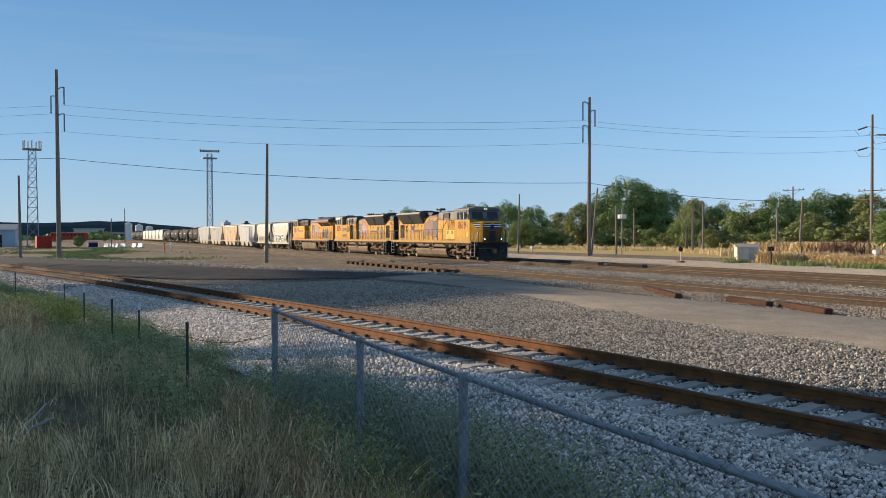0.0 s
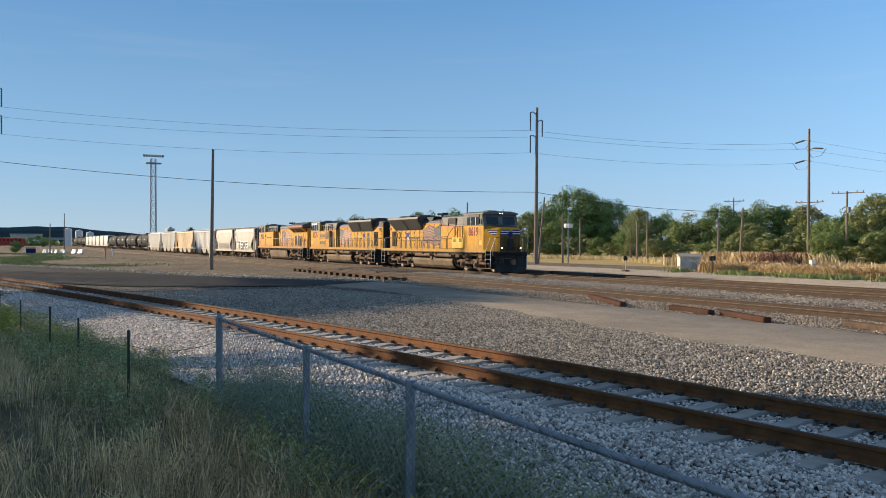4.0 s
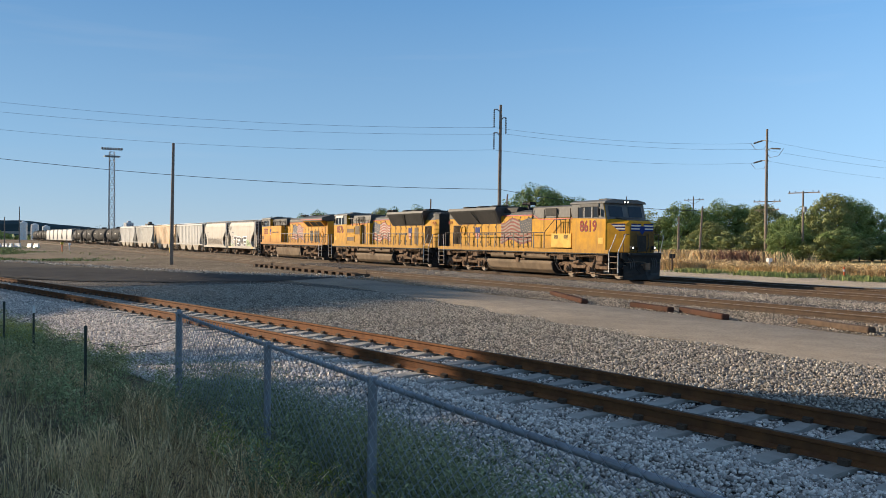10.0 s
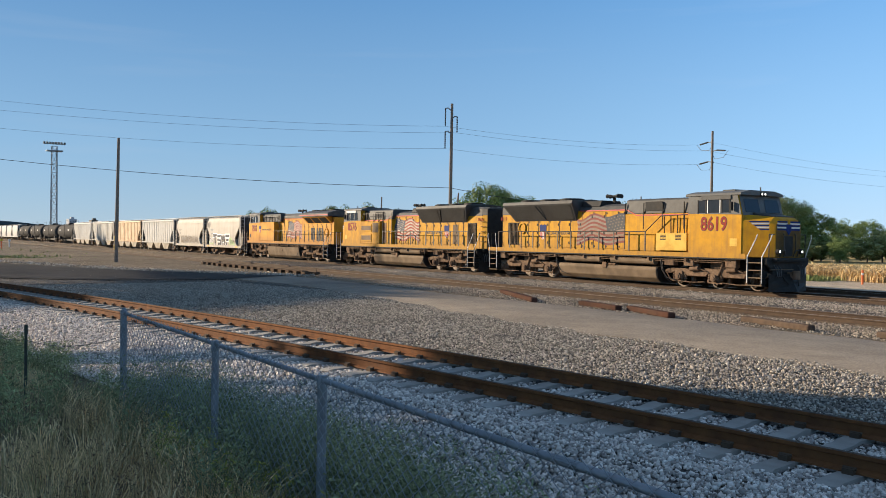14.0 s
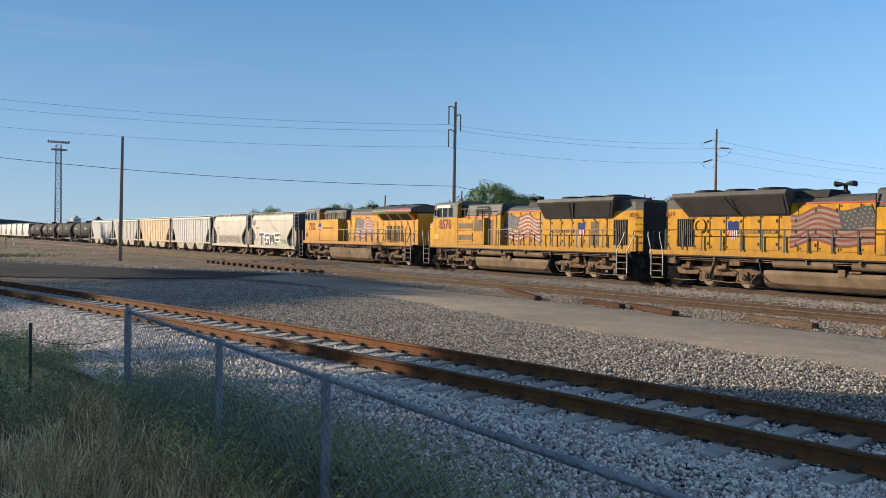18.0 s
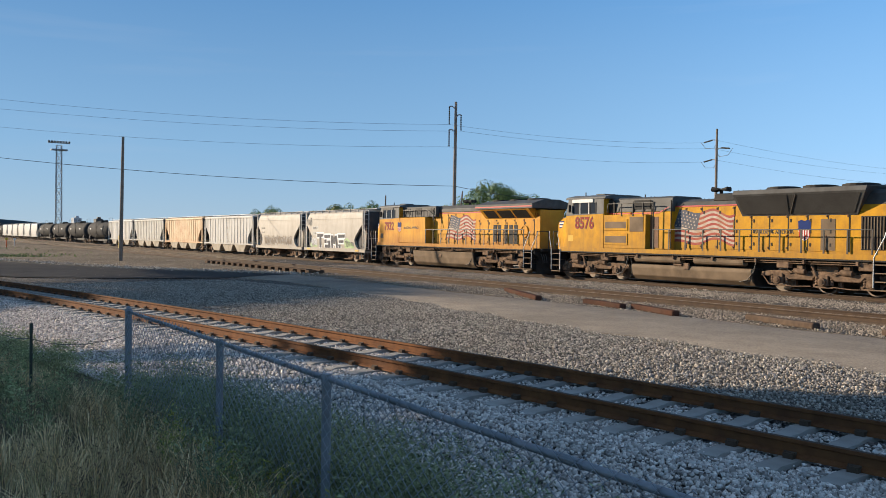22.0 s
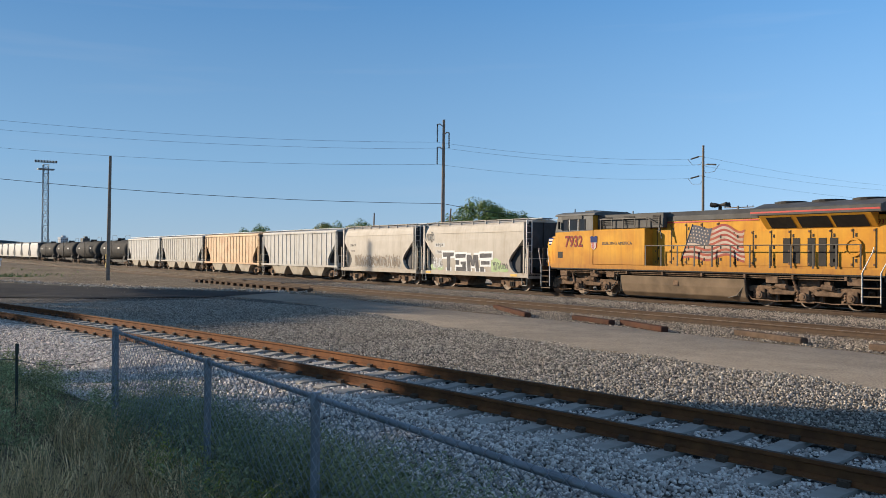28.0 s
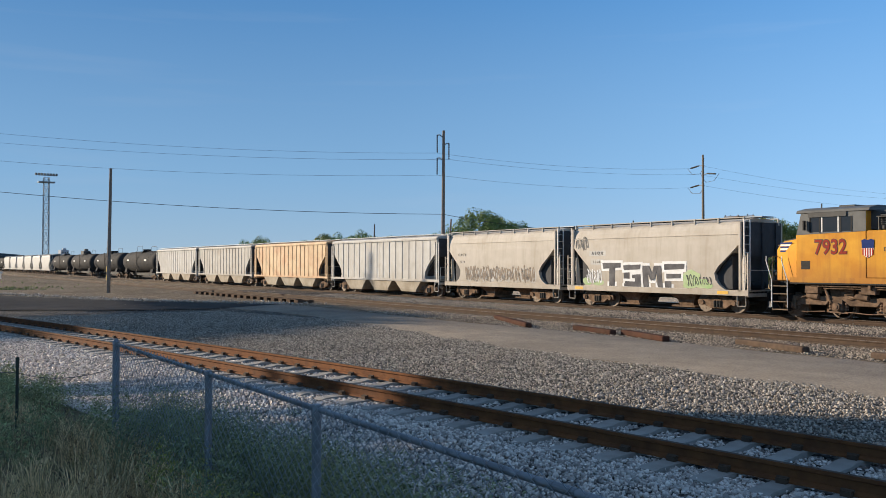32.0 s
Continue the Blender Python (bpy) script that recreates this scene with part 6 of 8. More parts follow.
for x, y, h, w in ((-34.7, -17.4, 15.0, 0.80), (-33.5, -13.5, 15, 0.75), (-29, -13.5, 14, 0.75), (-24.5, -13.5, 12, 0.75)):
    tree("shade_caster_tree", DENSE, x, y, h, w, "unseen tall dense green tree, added to cast shade", "windbreak trees")

# ---------------------------------------------------------------- poles and wires
def utility_pole(x, y, h, r, label, lean=(0, 0), z0=0.0):
    p = thing("utility_pole", (x, y, z0), label, "pole", "utility poles")
    part("shaft", Mesh().cyl((0, 0, -0.4), (lean[0], lean[1], h), r, 10, r * 0.62), POLE, p)
    return p


def cross_arm(p, z, length, along_deg, braces=True):
    c, s = math.cos(radians(along_deg)), math.sin(radians(along_deg))
    m = Mesh().box(-length / 2, length / 2, -0.06, 0.06, z - 0.06, z + 0.06, Matrix.Rotation(radians(along_deg), 4, "Z") @ Matrix.Translation((0, 0.2, 0)))
    arm = part("crossarm", m, POLE, p)
    if braces:
        for e in (-1, 1):
            part("brace", Mesh().cyl((e * length * 0.36 * c, e * length * 0.36 * s, z - 0.05), (0, 0, z - 0.75), 0.03, 5), POLE, arm)
    for e in (-0.46, -0.28, 0.28, 0.46):
        part("insulator", Mesh().cyl((e * length * c - 0.2 * s, e * length * s + 0.2 * c, z + 0.06), (e * length * c - 0.2 * s, e * length * s + 0.2 * c, z + 0.26), 0.05, 6), LOCO_DARK, arm)


def strain_arm(p, z, way, drop, deg):
    """A short curved bracket with a hanging insulator string."""
    c, s = math.cos(radians(deg)) * way, math.sin(radians(deg)) * way
    b = part("bracket", Mesh().tube([(0, 0, z + 0.1), (0.4 * c, 0.4 * s, z + 0.42), (0.72 * c, 0.72 * s, z + 0.40)], 0.06, 6), GALV, p)
    string = part("insulator_string", Mesh().cyl((0.72 * c, 0.72 * s, z + 0.38), (0.72 * c, 0.72 * s, z + 0.38 - drop), 0.03, 6), LOCO_DARK, p)
    n = 9
    for k in range(n):
        zz = z + 0.38 - drop * k / n
        part("disc", Mesh().cyl((0.72 * c, 0.72 * s, zz), (0.72 * c, 0.72 * s, zz - drop / n * 0.6), 0.085, 7), LOCO_DARK, string)
    return Vector((0.72 * c, 0.72 * s, z + 0.38 - drop))


def cable(a, b, sag, r, label="thin dark overhead wire"):
    a, b = Vector(a), Vector(b)
    n = 14
    pts = [a.lerp(b, k / n) - Vector((0, 0, 4 * sag * (k / n) * (1 - k / n))) for k in range(n + 1)]
    side = (b - a).cross(Vector((0, 0, 1))).normalized() * r
    up = Vector((0, 0, r))
    solid("overhead_wire", Mesh().loft([[p - side, p - up, p + side, p + up] for p in pts]), WIRE, (0, 0, 0), label, "wire", "overhead wires")


ACROSS = 32
pA = utility_pole(-73.9, 16.4, 10.25, 0.17, "plain brown wooden pole beside the yard tracks", (0.35, 0.05))
BAND = mat("yellow_band", (0.62, 0.40, 0.05), (0.42, 0.27, 0.05), 8, 0.7)
for z_ in (1.05, 1.75):
    part("pole_band", Mesh().cyl((0, 0, z_), (0.02, 0, z_ + 0.42), 0.178, 10), BAND, pA, "faded yellow marker band")
pT = utility_pole(-79.7, 53.5, 17.5, 0.24, "tall weathered utility pole with bracketed insulators", (-0.1, 0.15))
tT = [strain_arm(pT, 16.6, -1, 2.0, ACROSS), strain_arm(pT, 15.6, 1, 1.8, ACROSS), strain_arm(pT, 14.0, -1, 1.9, ACROSS)]
pR = utility_pole(-80.7, 99.0, 18.2, 0.24, "tall utility pole with strain insulators and low crossarms")
for z, way in ((16.5, -1), (15.2, 1), (13.7, -1)):
    br = part("bracket", Mesh().tube([(0, 0, z + 0.1), (way * 0.9, way * -0.2, z + 0.22)], 0.06, 6), GALV, pR)
    part("insulator_string", Mesh().cyl((way * 1.0, way * -0.25, z + 0.2), (way * 2.6, way * -0.5, z), 0.11, 7), LOCO_DARK, pR)
    part("jumper", Mesh().tube([(way * 3.2, way * -0.55, z), (way * 2.2, way * -0.3, z - 0.9), (0.5 * way, 0, z - 1.0), (-0.3 * way, 0, z + 0.1)], 0.03, 4), WIRE, pR)
cross_arm(pR, 8.1, 4.1, 10)
cross_arm(pR, 6.95, 3.6, 10)
pL = utility_pole(-106.4, 0.0, 21.2, 0.27, "very tall weathered utility pole with bracketed insulators", (-0.1, -0.1))
tL = [strain_arm(pL, 18.8, 1, 2.0, 70), strain_arm(pL, 17.8, -1, 2.0, 70), strain_arm(pL, 15.8, 1, 2.0, 70)]
utility_pole(-103.0, -3.8, 8.9, 0.17, "plain short brown wooden pole", (0.0, -0.1))
pS = utility_pole(-71.5, 94.7, 9.0, 0.17, "wooden pole with one crossarm and transformer fuses")
cross_arm(pS, 8.8, 4.2, 10, False)
part("transformer", Mesh().cyl((0.3, 0.0, 6.3), (0.3, 0.0, 7.0), 0.22, 10), GALV, pS)
for x, y, h, lean in ((-95, 53.1, 7.5, (0.2, 0.1)), (-83, 56, 7.7, (0.65, 0.45)), (-83.7, 60, 5.8, (0, 0)), (-117.6, 87.9, 6.7, (0, 0)), (-83.6, 71.3, 5.2, (0, 0)), (-87.9, 76.7, 6.5, (0, 0)),
                      (-64, 65.2, 4.95, (0, 0)), (-67.5, 71.9, 6.3, (0.3, 0.15)), (-340, 201, 15.5, (0, 0)), (-219, 135, 7.9, (0, 0)), (-180, 9.4, 5.8, (0, 0)), (-230, 15.2, 9.3, (0, 0))):
    q = utility_pole(x, y, h, 0.14 if h < 10 else 0.25, "short leaning wooden utility pole" if lean[0] else "short wooden utility pole", lean)
pC = utility_pole(-107.2, 112.7, 10.3, 0.17, "wooden pole with a wide crossarm among the trees")
cross_arm(pC, 9.7, 3.6, 20)
lamp_pole = thing("yard_lamp", (-83.4, 60.6, 0), "slim pole with a white floodlight box", "lamp")
part("shaft", Mesh().cyl((0, 0, -0.2), (0, 0, 5.4), 0.07, 8), GALV, lamp_pole)
part("lamp_head", Mesh().box(-0.5, 0.5, -0.3, 0.3, 4.2, 4.7), WHITE, lamp_pole, "white lamp box", 0.05)
for k in range(3):
    wl_, wt_ = pL.location + tL[k], pT.location + tT[k]
    cable(wl_, wt_, 0.9, 0.011)
    side = -1 if k != 1 else 1
    cable(wt_, pR.location + Vector((side * 2.7, -0.5 * side, (16.5, 15.2, 13.7)[k])), 0.7, 0.011)
    cable(pR.location + Vector((0.3, 0, (16.5, 15.2, 13.7)[k])), (-82.0 + k, 165, (15.4, 14.6, 12.6)[k]), 0.8, 0.011)
    cable(wl_, wl_ + Vector((-25, -48, 1.0)), 0.8, 0.011)
cable(pL.location + Vector((0, 0, 11.2)), pT.location + Vector((0, 0, 8.05)), 0.85, 0.026, "thick black overhead cable")
cable(pT.location + Vector((0, 0, 8.05)), (-67.2, 72.0, 5.8), 0.5, 0.026, "thick black overhead cable")
cable(pL.location + Vector((0, 0, 11.2)), (-122, -34, 12.5), 0.7, 0.026, "thick black overhead cable")


# ---------------------------------------------------------------- towers
def lattice(name, x, y, h, w0, w1, label, category):
    t = thing(name, (x, y, 0), label, category)
    n = int(h / 2.2)
    for sx, sy in ((-1, -1), (1, -1), (1, 1), (-1, 1)):
        part("leg", Mesh().cyl((sx * w0 / 2, sy * w0 / 2, 0), (sx * w1 / 2, sy * w1 / 2, h), 0.10, 6, 0.08), TOWER, t)
    for k in range(n):
        z0, z1 = h * k / n, h * (k + 1) / n
        a, b = (w0 + (w1 - w0) * k / n) / 2, (w0 + (w1 - w0) * (k + 1) / n) / 2
        for p, q in (((-1, -1), (1, -1)), ((1, -1), (1, 1)), ((1, 1), (-1, 1)), ((-1, 1), (-1, -1))):
            for u, w in (((p[0] * a, p[1] * a, z0), (q[0] * b, q[1] * b, z1)), ((p[0] * b, p[1] * b, z1), (q[0] * b, q[1] * b, z1)), ((q[0] * a, q[1] * a, z0), (p[0] * b, p[1] * b, z1))):
                part("brace", Mesh().cyl(u, w, 0.05, 4), TOWER, t)
    return t


tw = lattice("light_tower", -249.5, 39.3, 25.6, 1.5, 1.3, "tall slender lattice light tower over the yard", "tower")
part("platform", Mesh().box(-1.2, 1.2, -2.0, 2.0, 24.2, 24.5), TOWER, tw)
part("lamp_bar", Mesh().box(-0.15, 0.15, -2.7, 2.7, 26.1, 26.3), TOWER, tw)
for k in range(8):
    part("floodlight", Mesh().box(-0.3, 0.3, -2.7 + k * 0.72, -2.3 + k * 0.72, 26.25, 26.75), LOCO_DARK, tw)
an = lattice("radio_tower", -212.0, -5.3, 22.0, 2.3, 1.5, "steel lattice radio tower with panel antennas on top", "tower")
part("top_platform", Mesh().box(-1.6, 1.6, -1.8, 1.8, 21.6, 21.8), TOWER, an)
for k in range(7):
    a = 2 * math.pi * k / 7
    part("antenna", Mesh().box(1.7 * math.cos(a) - 0.15, 1.7 * math.cos(a) + 0.15, 1.9 * math.sin(a) - 0.15, 1.9 * math.sin(a) + 0.15, 21.6, 23.6), WHITE, an)

# ---------------------------------------------------------------- yard clutter on the far side
for x0, y0, x1, y1, m_ in ((-29.6, 22.7, -24.9, 20.6, RED_TIMBER), (-23.1, 21.3, -20.75, 20.85, RED_TIMBER), (-20.65, 21.25, -18.0, 20.35, RED_TIMBER), (-16.3, 21.55, -13.6, 20.85, TIMBER), (-11.9, 21.1, -9.2, 20.6, TIMBER)):
    d = Vector((x1 - x0, y1 - y0, 0))
    ob = solid("timber", Mesh().box(0, d.length, -0.13, 0.13, 0, 0.18), m_, (x0, y0, 0.0), "loose red-brown railway timber beside the road" if m_ is RED_TIMBER else "loose dark railway timber beside the road",
               "timber", "loose timbers by the road", rz=math.degrees(math.atan2(d.y, d.x)), bevel=0.03)
panel = thing("old_rail_stack", (-68.5, 22.2, 0), "old rail section lying on spaced wooden blocks", "old rail")
part("rail", Mesh().prism([(a, 0.36 + b) for a, b in RAIL], "x", 0, 21.0), DULL_RAIL, panel)
part("cover_board", Mesh().box(2, 20, -0.5, -0.1, 0.20, 0.25), TIMBER, panel)
for k in range(17):
    part("block", Mesh().box(0.4 + k * 1.22, 0.95 + k * 1.22, -0.55, 0.5, 0, 0.20), TIMBER, panel)
CREAM = mat("cream_metal", (0.60, 0.53, 0.43), (0.53, 0.46, 0.37), 3, 0.7, 0, 0.05, 5, (0.36, 0.30, 0.23), 1.2, 0.4)
hut = thing("utility_hut", (-59.6, 57.0, 0), "small cream metal utility hut with a low gable roof", "hut", rz=58)
part("wall", Mesh().box(-0.95, 0.95, -0.72, 0.72, 0, 1.2), CREAM, hut, "", 0.02)
part("roof", Mesh().prism([(-0.82, 1.18), (0.82, 1.18), (0, 1.45)], "x", -1.05, 1.05), HOP_DUST, hut, "faded tan roof")
part("door", Mesh().box(0.1, 0.75, -0.745, -0.72, 0.05, 1.12), HOP_WHITE, hut)
for k in range(8):
    part("siding_rib", Mesh().box(-0.92 + k * 0.255, -0.895 + k * 0.255, -0.74, -0.72, 0.02, 1.18), CREAM, hut)
ORANGE = mat("orange_plastic", (0.75, 0.16, 0.03), (0.6, 0.12, 0.03), 6, 0.6)
for x, y in ((-34.5, 49.8), (-28.5, 48.6)):
    mk = thing("marker_post", (x, y, 0), "orange plastic marker post at the field's edge", "marker", "orange marker posts")
    part("post", Mesh().cyl((0, 0, 0), (0, 0, 0.85), 0.06, 8), ORANGE, mk)
    part("band", Mesh().cyl((0, 0, 0.55), (0, 0, 0.68), 0.063, 8), WHITE, mk)
st = thing("switch_stand", (-56.8, 47.2, 0), "track switch stand with a round black target", "switch stand")
part("mast", Mesh().cyl((0, 0, 0), (0, 0, 0.95), 0.035, 8), WHITE, st)
part("target", Mesh().cyl((-0.02, 0, 1.1), (0.02, 0, 1.1), 0.22, 14), LOCO_DARK, st)
part("base", Mesh().box(-0.3, 0.3, -0.2, 0.2, 0, 0.15), TRUCK, st, "", 0.02)
sg = thing("sign_post", (-51.2, 51.5, 0), "dark narrow sign post seen edge-on", "sign")
part("post", Mesh().box(-0.06, 0.06, -0.06, 0.06, 0, 1.3), TIMBER, sg)
part("board", Mesh().box(-0.05, 0.05, -0.3, 0.3, 1.0, 1.35), LOCO_DARK, sg)
for x, y, c, h in ((-152.5, 17.5, WHITE, 1.2), (-137, 14.7, ORANGE, 1.4), (-100, 56, WHITE, 0.8), (-99, 57.5, WHITE, 0.8), (-46.5, 57.5, WHITE, 1.1)):
    mk = thing("track_marker", (x, y, 0), "short painted track marker post", "marker")
    part("post", Mesh().cyl((0, 0, 0), (0, 0, h), 0.09, 8), c, mk)
    part("cap", Mesh().box(-0.15, 0.15, -0.2, 0.2, h - 0.3, h), c if c is WHITE else mat("yellow_sign", (0.6, 0.4, 0.04), None, 5, 0.6), mk)
horse = thing("sawhorse", (-73.5, 38.0, 0.02), "old grey wooden sawhorse frame by the far track", "sawhorse")
for sx in (-0.7, 0.7):
    for sy in (-0.3, 0.3):
        part("leg", Mesh().cyl((sx, sy, 0), (sx * 0.8, 0, 0.75), 0.04, 5), TIMBER, horse)
part("beam", Mesh().box(-0.9, 0.9, -0.05, 0.05, 0.7, 0.8), TIMBER, horse)
# far track gear
for k in range(5):
    solid("old_tie", Mesh().box(-1.3, 1.3, -0.35, 0.35, 0, 0.26), TIMBER, (-72 + k * 5.6, 36.6 + 0.3 * (k % 2), 0.0), "old dark railway tie lying by the far track", "railway tie", "old ties", rz=6 * k, bevel=0.03)

# left-hand distance
bb = thing("metal_building", (-224, -21, 0), "low pale blue metal building with a dark doorway", "building")
PALE_BLUE = mat("pale_blue_metal", (0.36, 0.44, 0.52), (0.32, 0.40, 0.48), 2, 0.5, 0, 0.1, 6, (0.3, 0.32, 0.34), 0.4, 0.3)
part("wall", Mesh().box(-8, 8, -12, 12, 0, 3.9), PALE_BLUE, bb)
part("roof", Mesh().prism([(-8.4, 3.85), (8.4, 3.85), (0, 5.2)], "y", -12.3, 12.3), GALV, bb)
for y in (8.0, 2.0, -5.0):
    part("door", Mesh().box(8.0, 8.06, y - 1.3, y + 1.3, 0, 2.7), LOCO_DARK, bb)
for k in range(24):
    part("wall_rib", Mesh().box(8.0, 8.05, -11.9 + k, -11.84 + k, 2.8, 3.85), PALE_BLUE, bb)


def pickup(x, y, rz, paint, label):
    c = thing("pickup_truck", (x, y, 0), label, "vehicle", rz=rz)
    part("body", Mesh().prism([(-2.6, 0.45), (2.6, 0.45), (2.65, 0.95), (1.3, 1.05), (0.9, 1.05), (-2.6, 1.05)], "y", -0.95, 0.95), paint, c, "", 0.06)
    part("cabin", Mesh().prism([(-0.8, 1.0), (1.4, 1.0), (0.8, 1.75), (-0.6, 1.75)], "y", -0.85, 0.85), paint, c, "", 0.08)
    for s in (-1, 1):
        part("window", Mesh().prism([(-0.6, 1.1), (1.1, 1.1), (0.7, 1.65), (-0.5, 1.65)], "y", *sorted((s * 0.85, s * 0.87))), GLASS, c)
        for xx in (-1.6, 1.7):
            wh = part("wheel", Mesh().cyl((xx, s * 0.75, 0.38), (xx, s * 0.97, 0.38), 0.38, 14), LOCO_DARK, c)
            part("hub", Mesh().cyl((xx, s * 0.96, 0.38), (xx, s * 0.985, 0.38), 0.2, 10), GALV, wh)


CAR_GREY = mat("dark_grey_car", (0.06, 0.065, 0.075), None, 3, 0.3)
pickup(-206, -14.2, 80, CAR_GREY, "dark grey pickup truck parked by the building")
pickup(-207, -18.6, 85, LOCO_GREY, "grey pickup truck parked by the building")
rb = thing("container", (-182, -2.7, 0), "red metal storage container with ribbed sides", "container", rz=8)
part("body", Mesh().box(-1.2, 1.2, -1.35, 1.35, 0.1, 2.35), RED, rb, "", 0.04)
for k in range(9):
    part("rib", Mesh().box(1.2, 1.25, -1.3 + k * 0.31, -1.2 + k * 0.31, 0.15, 2.3), RED, rb)
part("skid", Mesh().box(-1.1, 1.1, -1.2, -1.0, 0, 0.1).box(-1.1, 1.1, 1.0, 1.2, 0, 0.1), LOCO_DARK, rb)
bd = thing("dumpster", (-190, 6.3, 0), "blue steel dumpster with a sloped front", "dumpster", rz=5)
part("body", Mesh().prism([(-0.9, 0.1), (0.8, 0.1), (1.1, 0.9), (-0.9, 1.15)], "y", -0.9, 0.9), BLUE, bd, "", 0.03)
part("lid", Mesh().prism([(-0.92, 1.16), (1.12, 0.91), (1.12, 0.96), (-0.92, 1.21)], "y", -0.92, 0.92), LOCO_DARK, bd)
for y, z_ in ((8.9, 0), (9.9, 6), (11.0, -5), (12.1, 8), (14.3, 0), (15.5, 3)):
    br = solid("barrier", Mesh().loft([[(x, -0.3, 0), (x, 0.3, 0), (x, 0.12, 0.35), (x, 0.08, 0.8), (x, -0.08, 0.8), (x, -0.12, 0.35)] for x in (-1.2, 1.2)]), WHITE, (-188.5 + 0.1 * z_, y, 0),
               "white concrete road barrier across the yard road", "barrier", "white barriers", rz=12 + z_)
for k in range(3):
    rc = thing("rail_car", (-395 - k * 17, 4 + k * 0.3, 0), "red freight car parked on a far yard track", "rail car", "red rail cars", rz=62)
    part("body", Mesh().box(-7.5, 7.5, -1.4, 1.4, 1.0, 3.7), RED, rc, "", 0.05)
    for q in range(9):
        part("port", Mesh().cyl((-6.6 + q * 1.65, -1.43, 2.9), (-6.6 + q * 1.65, -1.4, 2.9), 0.45, 10), LOCO_DARK, rc)
    for q in (-5.5, 5.5):
        part("truck", Mesh().box(q - 1.3, q + 1.3, -1.2, 1.2, 0, 0.9), TRUCK, rc)
for k in range(3):
    sl = thing("storage_tank", (*polar(-86.0 + k * 0.62, 520), 0), "white cylindrical storage tank in the distance", "tank", "white storage tanks")
    part("shell", Mesh().cyl((0, 0, 0), (0, 0, 9.3 - k), 2.0, 16), WHITE, sl)
    part("roof", Mesh().cyl((0, 0, 9.3 - k), (0, 0, 10.2 - k), 2.1, 16, 0.2), WHITE, sl)
fb = thing("warehouse", (*polar(-88.3, 600), 0), "long pale low warehouse in the distance", "building", rz=88)
part("wall", Mesh().box(-9, 9, -6, 6, 0, 6.8), HOP_TAN, fb)
part("roof", Mesh().box(-9.5, 9.5, -6.5, 6.5, 6.8, 7.3), HOP_GREY, fb)
br = thing("overpass", (*polar(-85.5, 700), 0), "long pale concrete highway overpass on piers", "bridge", rz=85.5)
part("deck", Mesh().box(-60, 60, -5, 5, 3.6, 4.6), CONCRETE, br)
part("parapet", Mesh().box(-60, 60, -5.2, -5.0, 4.6, 5.4), CONCRETE, br)
for k in range(9):
    part("pier", Mesh().box(-56 + k * 14, -54.8 + k * 14, -4, 4, 0, 3.6), CONCRETE, br)
PALE_WALL = mat("pale_concrete_wall", (0.45, 0.46, 0.47), (0.40, 0.41, 0.42), 0.2, 0.8, 0, 0.05, 3)
for az, dist, wd, h, m_, text in ((-80.05, 1500, 12, 25, PALE_WALL, "white high-rise block on the skyline"), (-78.8, 1500, 11, 24, LOCO_GREY, "grey high-rise block on the skyline")):
    tb = thing("high_rise", (*polar(az, dist), 0), text, "building", rz=10)
    part("wall", Mesh().box(-wd / 2, wd / 2, -wd / 2, wd / 2, 0, h), m_, tb)
    part("roof_house", Mesh().box(-2, 3, -2, 3, h, h + 3), m_, tb)
    for fl in range(6):
        for q in range(4):
            part("window", Mesh().box(wd / 2, wd / 2 + 0.1, -wd / 2 + 1 + q * wd / 4.4, -wd / 2 + 2.4 + q * wd / 4.4, 3 + fl * 3.5, 4.6 + fl * 3.5), GLASS, tb)
silo = thing("grain_bin", (*polar(-59.05, 221), 0), "white cylindrical grain bin behind the trees", "bin")
part("shell", Mesh().cyl((0, 0, 0), (0, 0, 4.2), 1.6, 18), WHITE, silo)
part("roof", Mesh().cyl((0, 0, 4.2), (0, 0, 5.2), 1.7, 18, 0.2), GALV, silo)
# far wooded ridge and low woods on the horizon
# blue-grey of the distance haze is put into the ridge's colour
HILL = mat("hazy_far_woods", (0.055, 0.078, 0.082), (0.042, 0.062, 0.070), 0.02, 0.9)
matte(HILL)
rings = []
r_ = random.Random(9)
for k in range(161):
    az = -135 + k * 0.75
    h = 40 + 7 * math.sin(k * 0.13) + 3 * math.sin(k * 0.51) + r_.uniform(-1.5, 1.5)
    if az > -86:
        h *= max(0.12, 1 - (az + 86) / 15)
    rings.append([(*polar(az, 2900), -2), (*polar(az, 2900), h * 0.75), (*polar(az, 2915), h), (*polar(az, 3300), -2)])
tagged(solid("backdrop_ridge", Mesh().loft(rings), HILL, (0, 0, 0), "dark wooded ridge along the horizon", "hill", kind="structure"))
# low far tree line
r = np.random.default_rng(77)
n = 9000
az = np.radians(r.uniform(-100, -20, n))
dd = r.uniform(520, 640, n)
hh = r.uniform(0, 1, n) * (3.2 + 1.2 * np.sin(az * 60) + 1.0 * np.sin(az * 143))
c = np.stack([dd * np.sin(az), dd * np.cos(az), hh], -1)
u = r.normal(0, 1, (n, 3))
u /= np.linalg.norm(u, axis=1, keepdims=True)
w = np.cross(u, r.normal(0, 1, (n, 3)))
w /= np.linalg.norm(w, axis=1, keepdims=True)
s = r.uniform(0.8, 1.9, (n, 1))
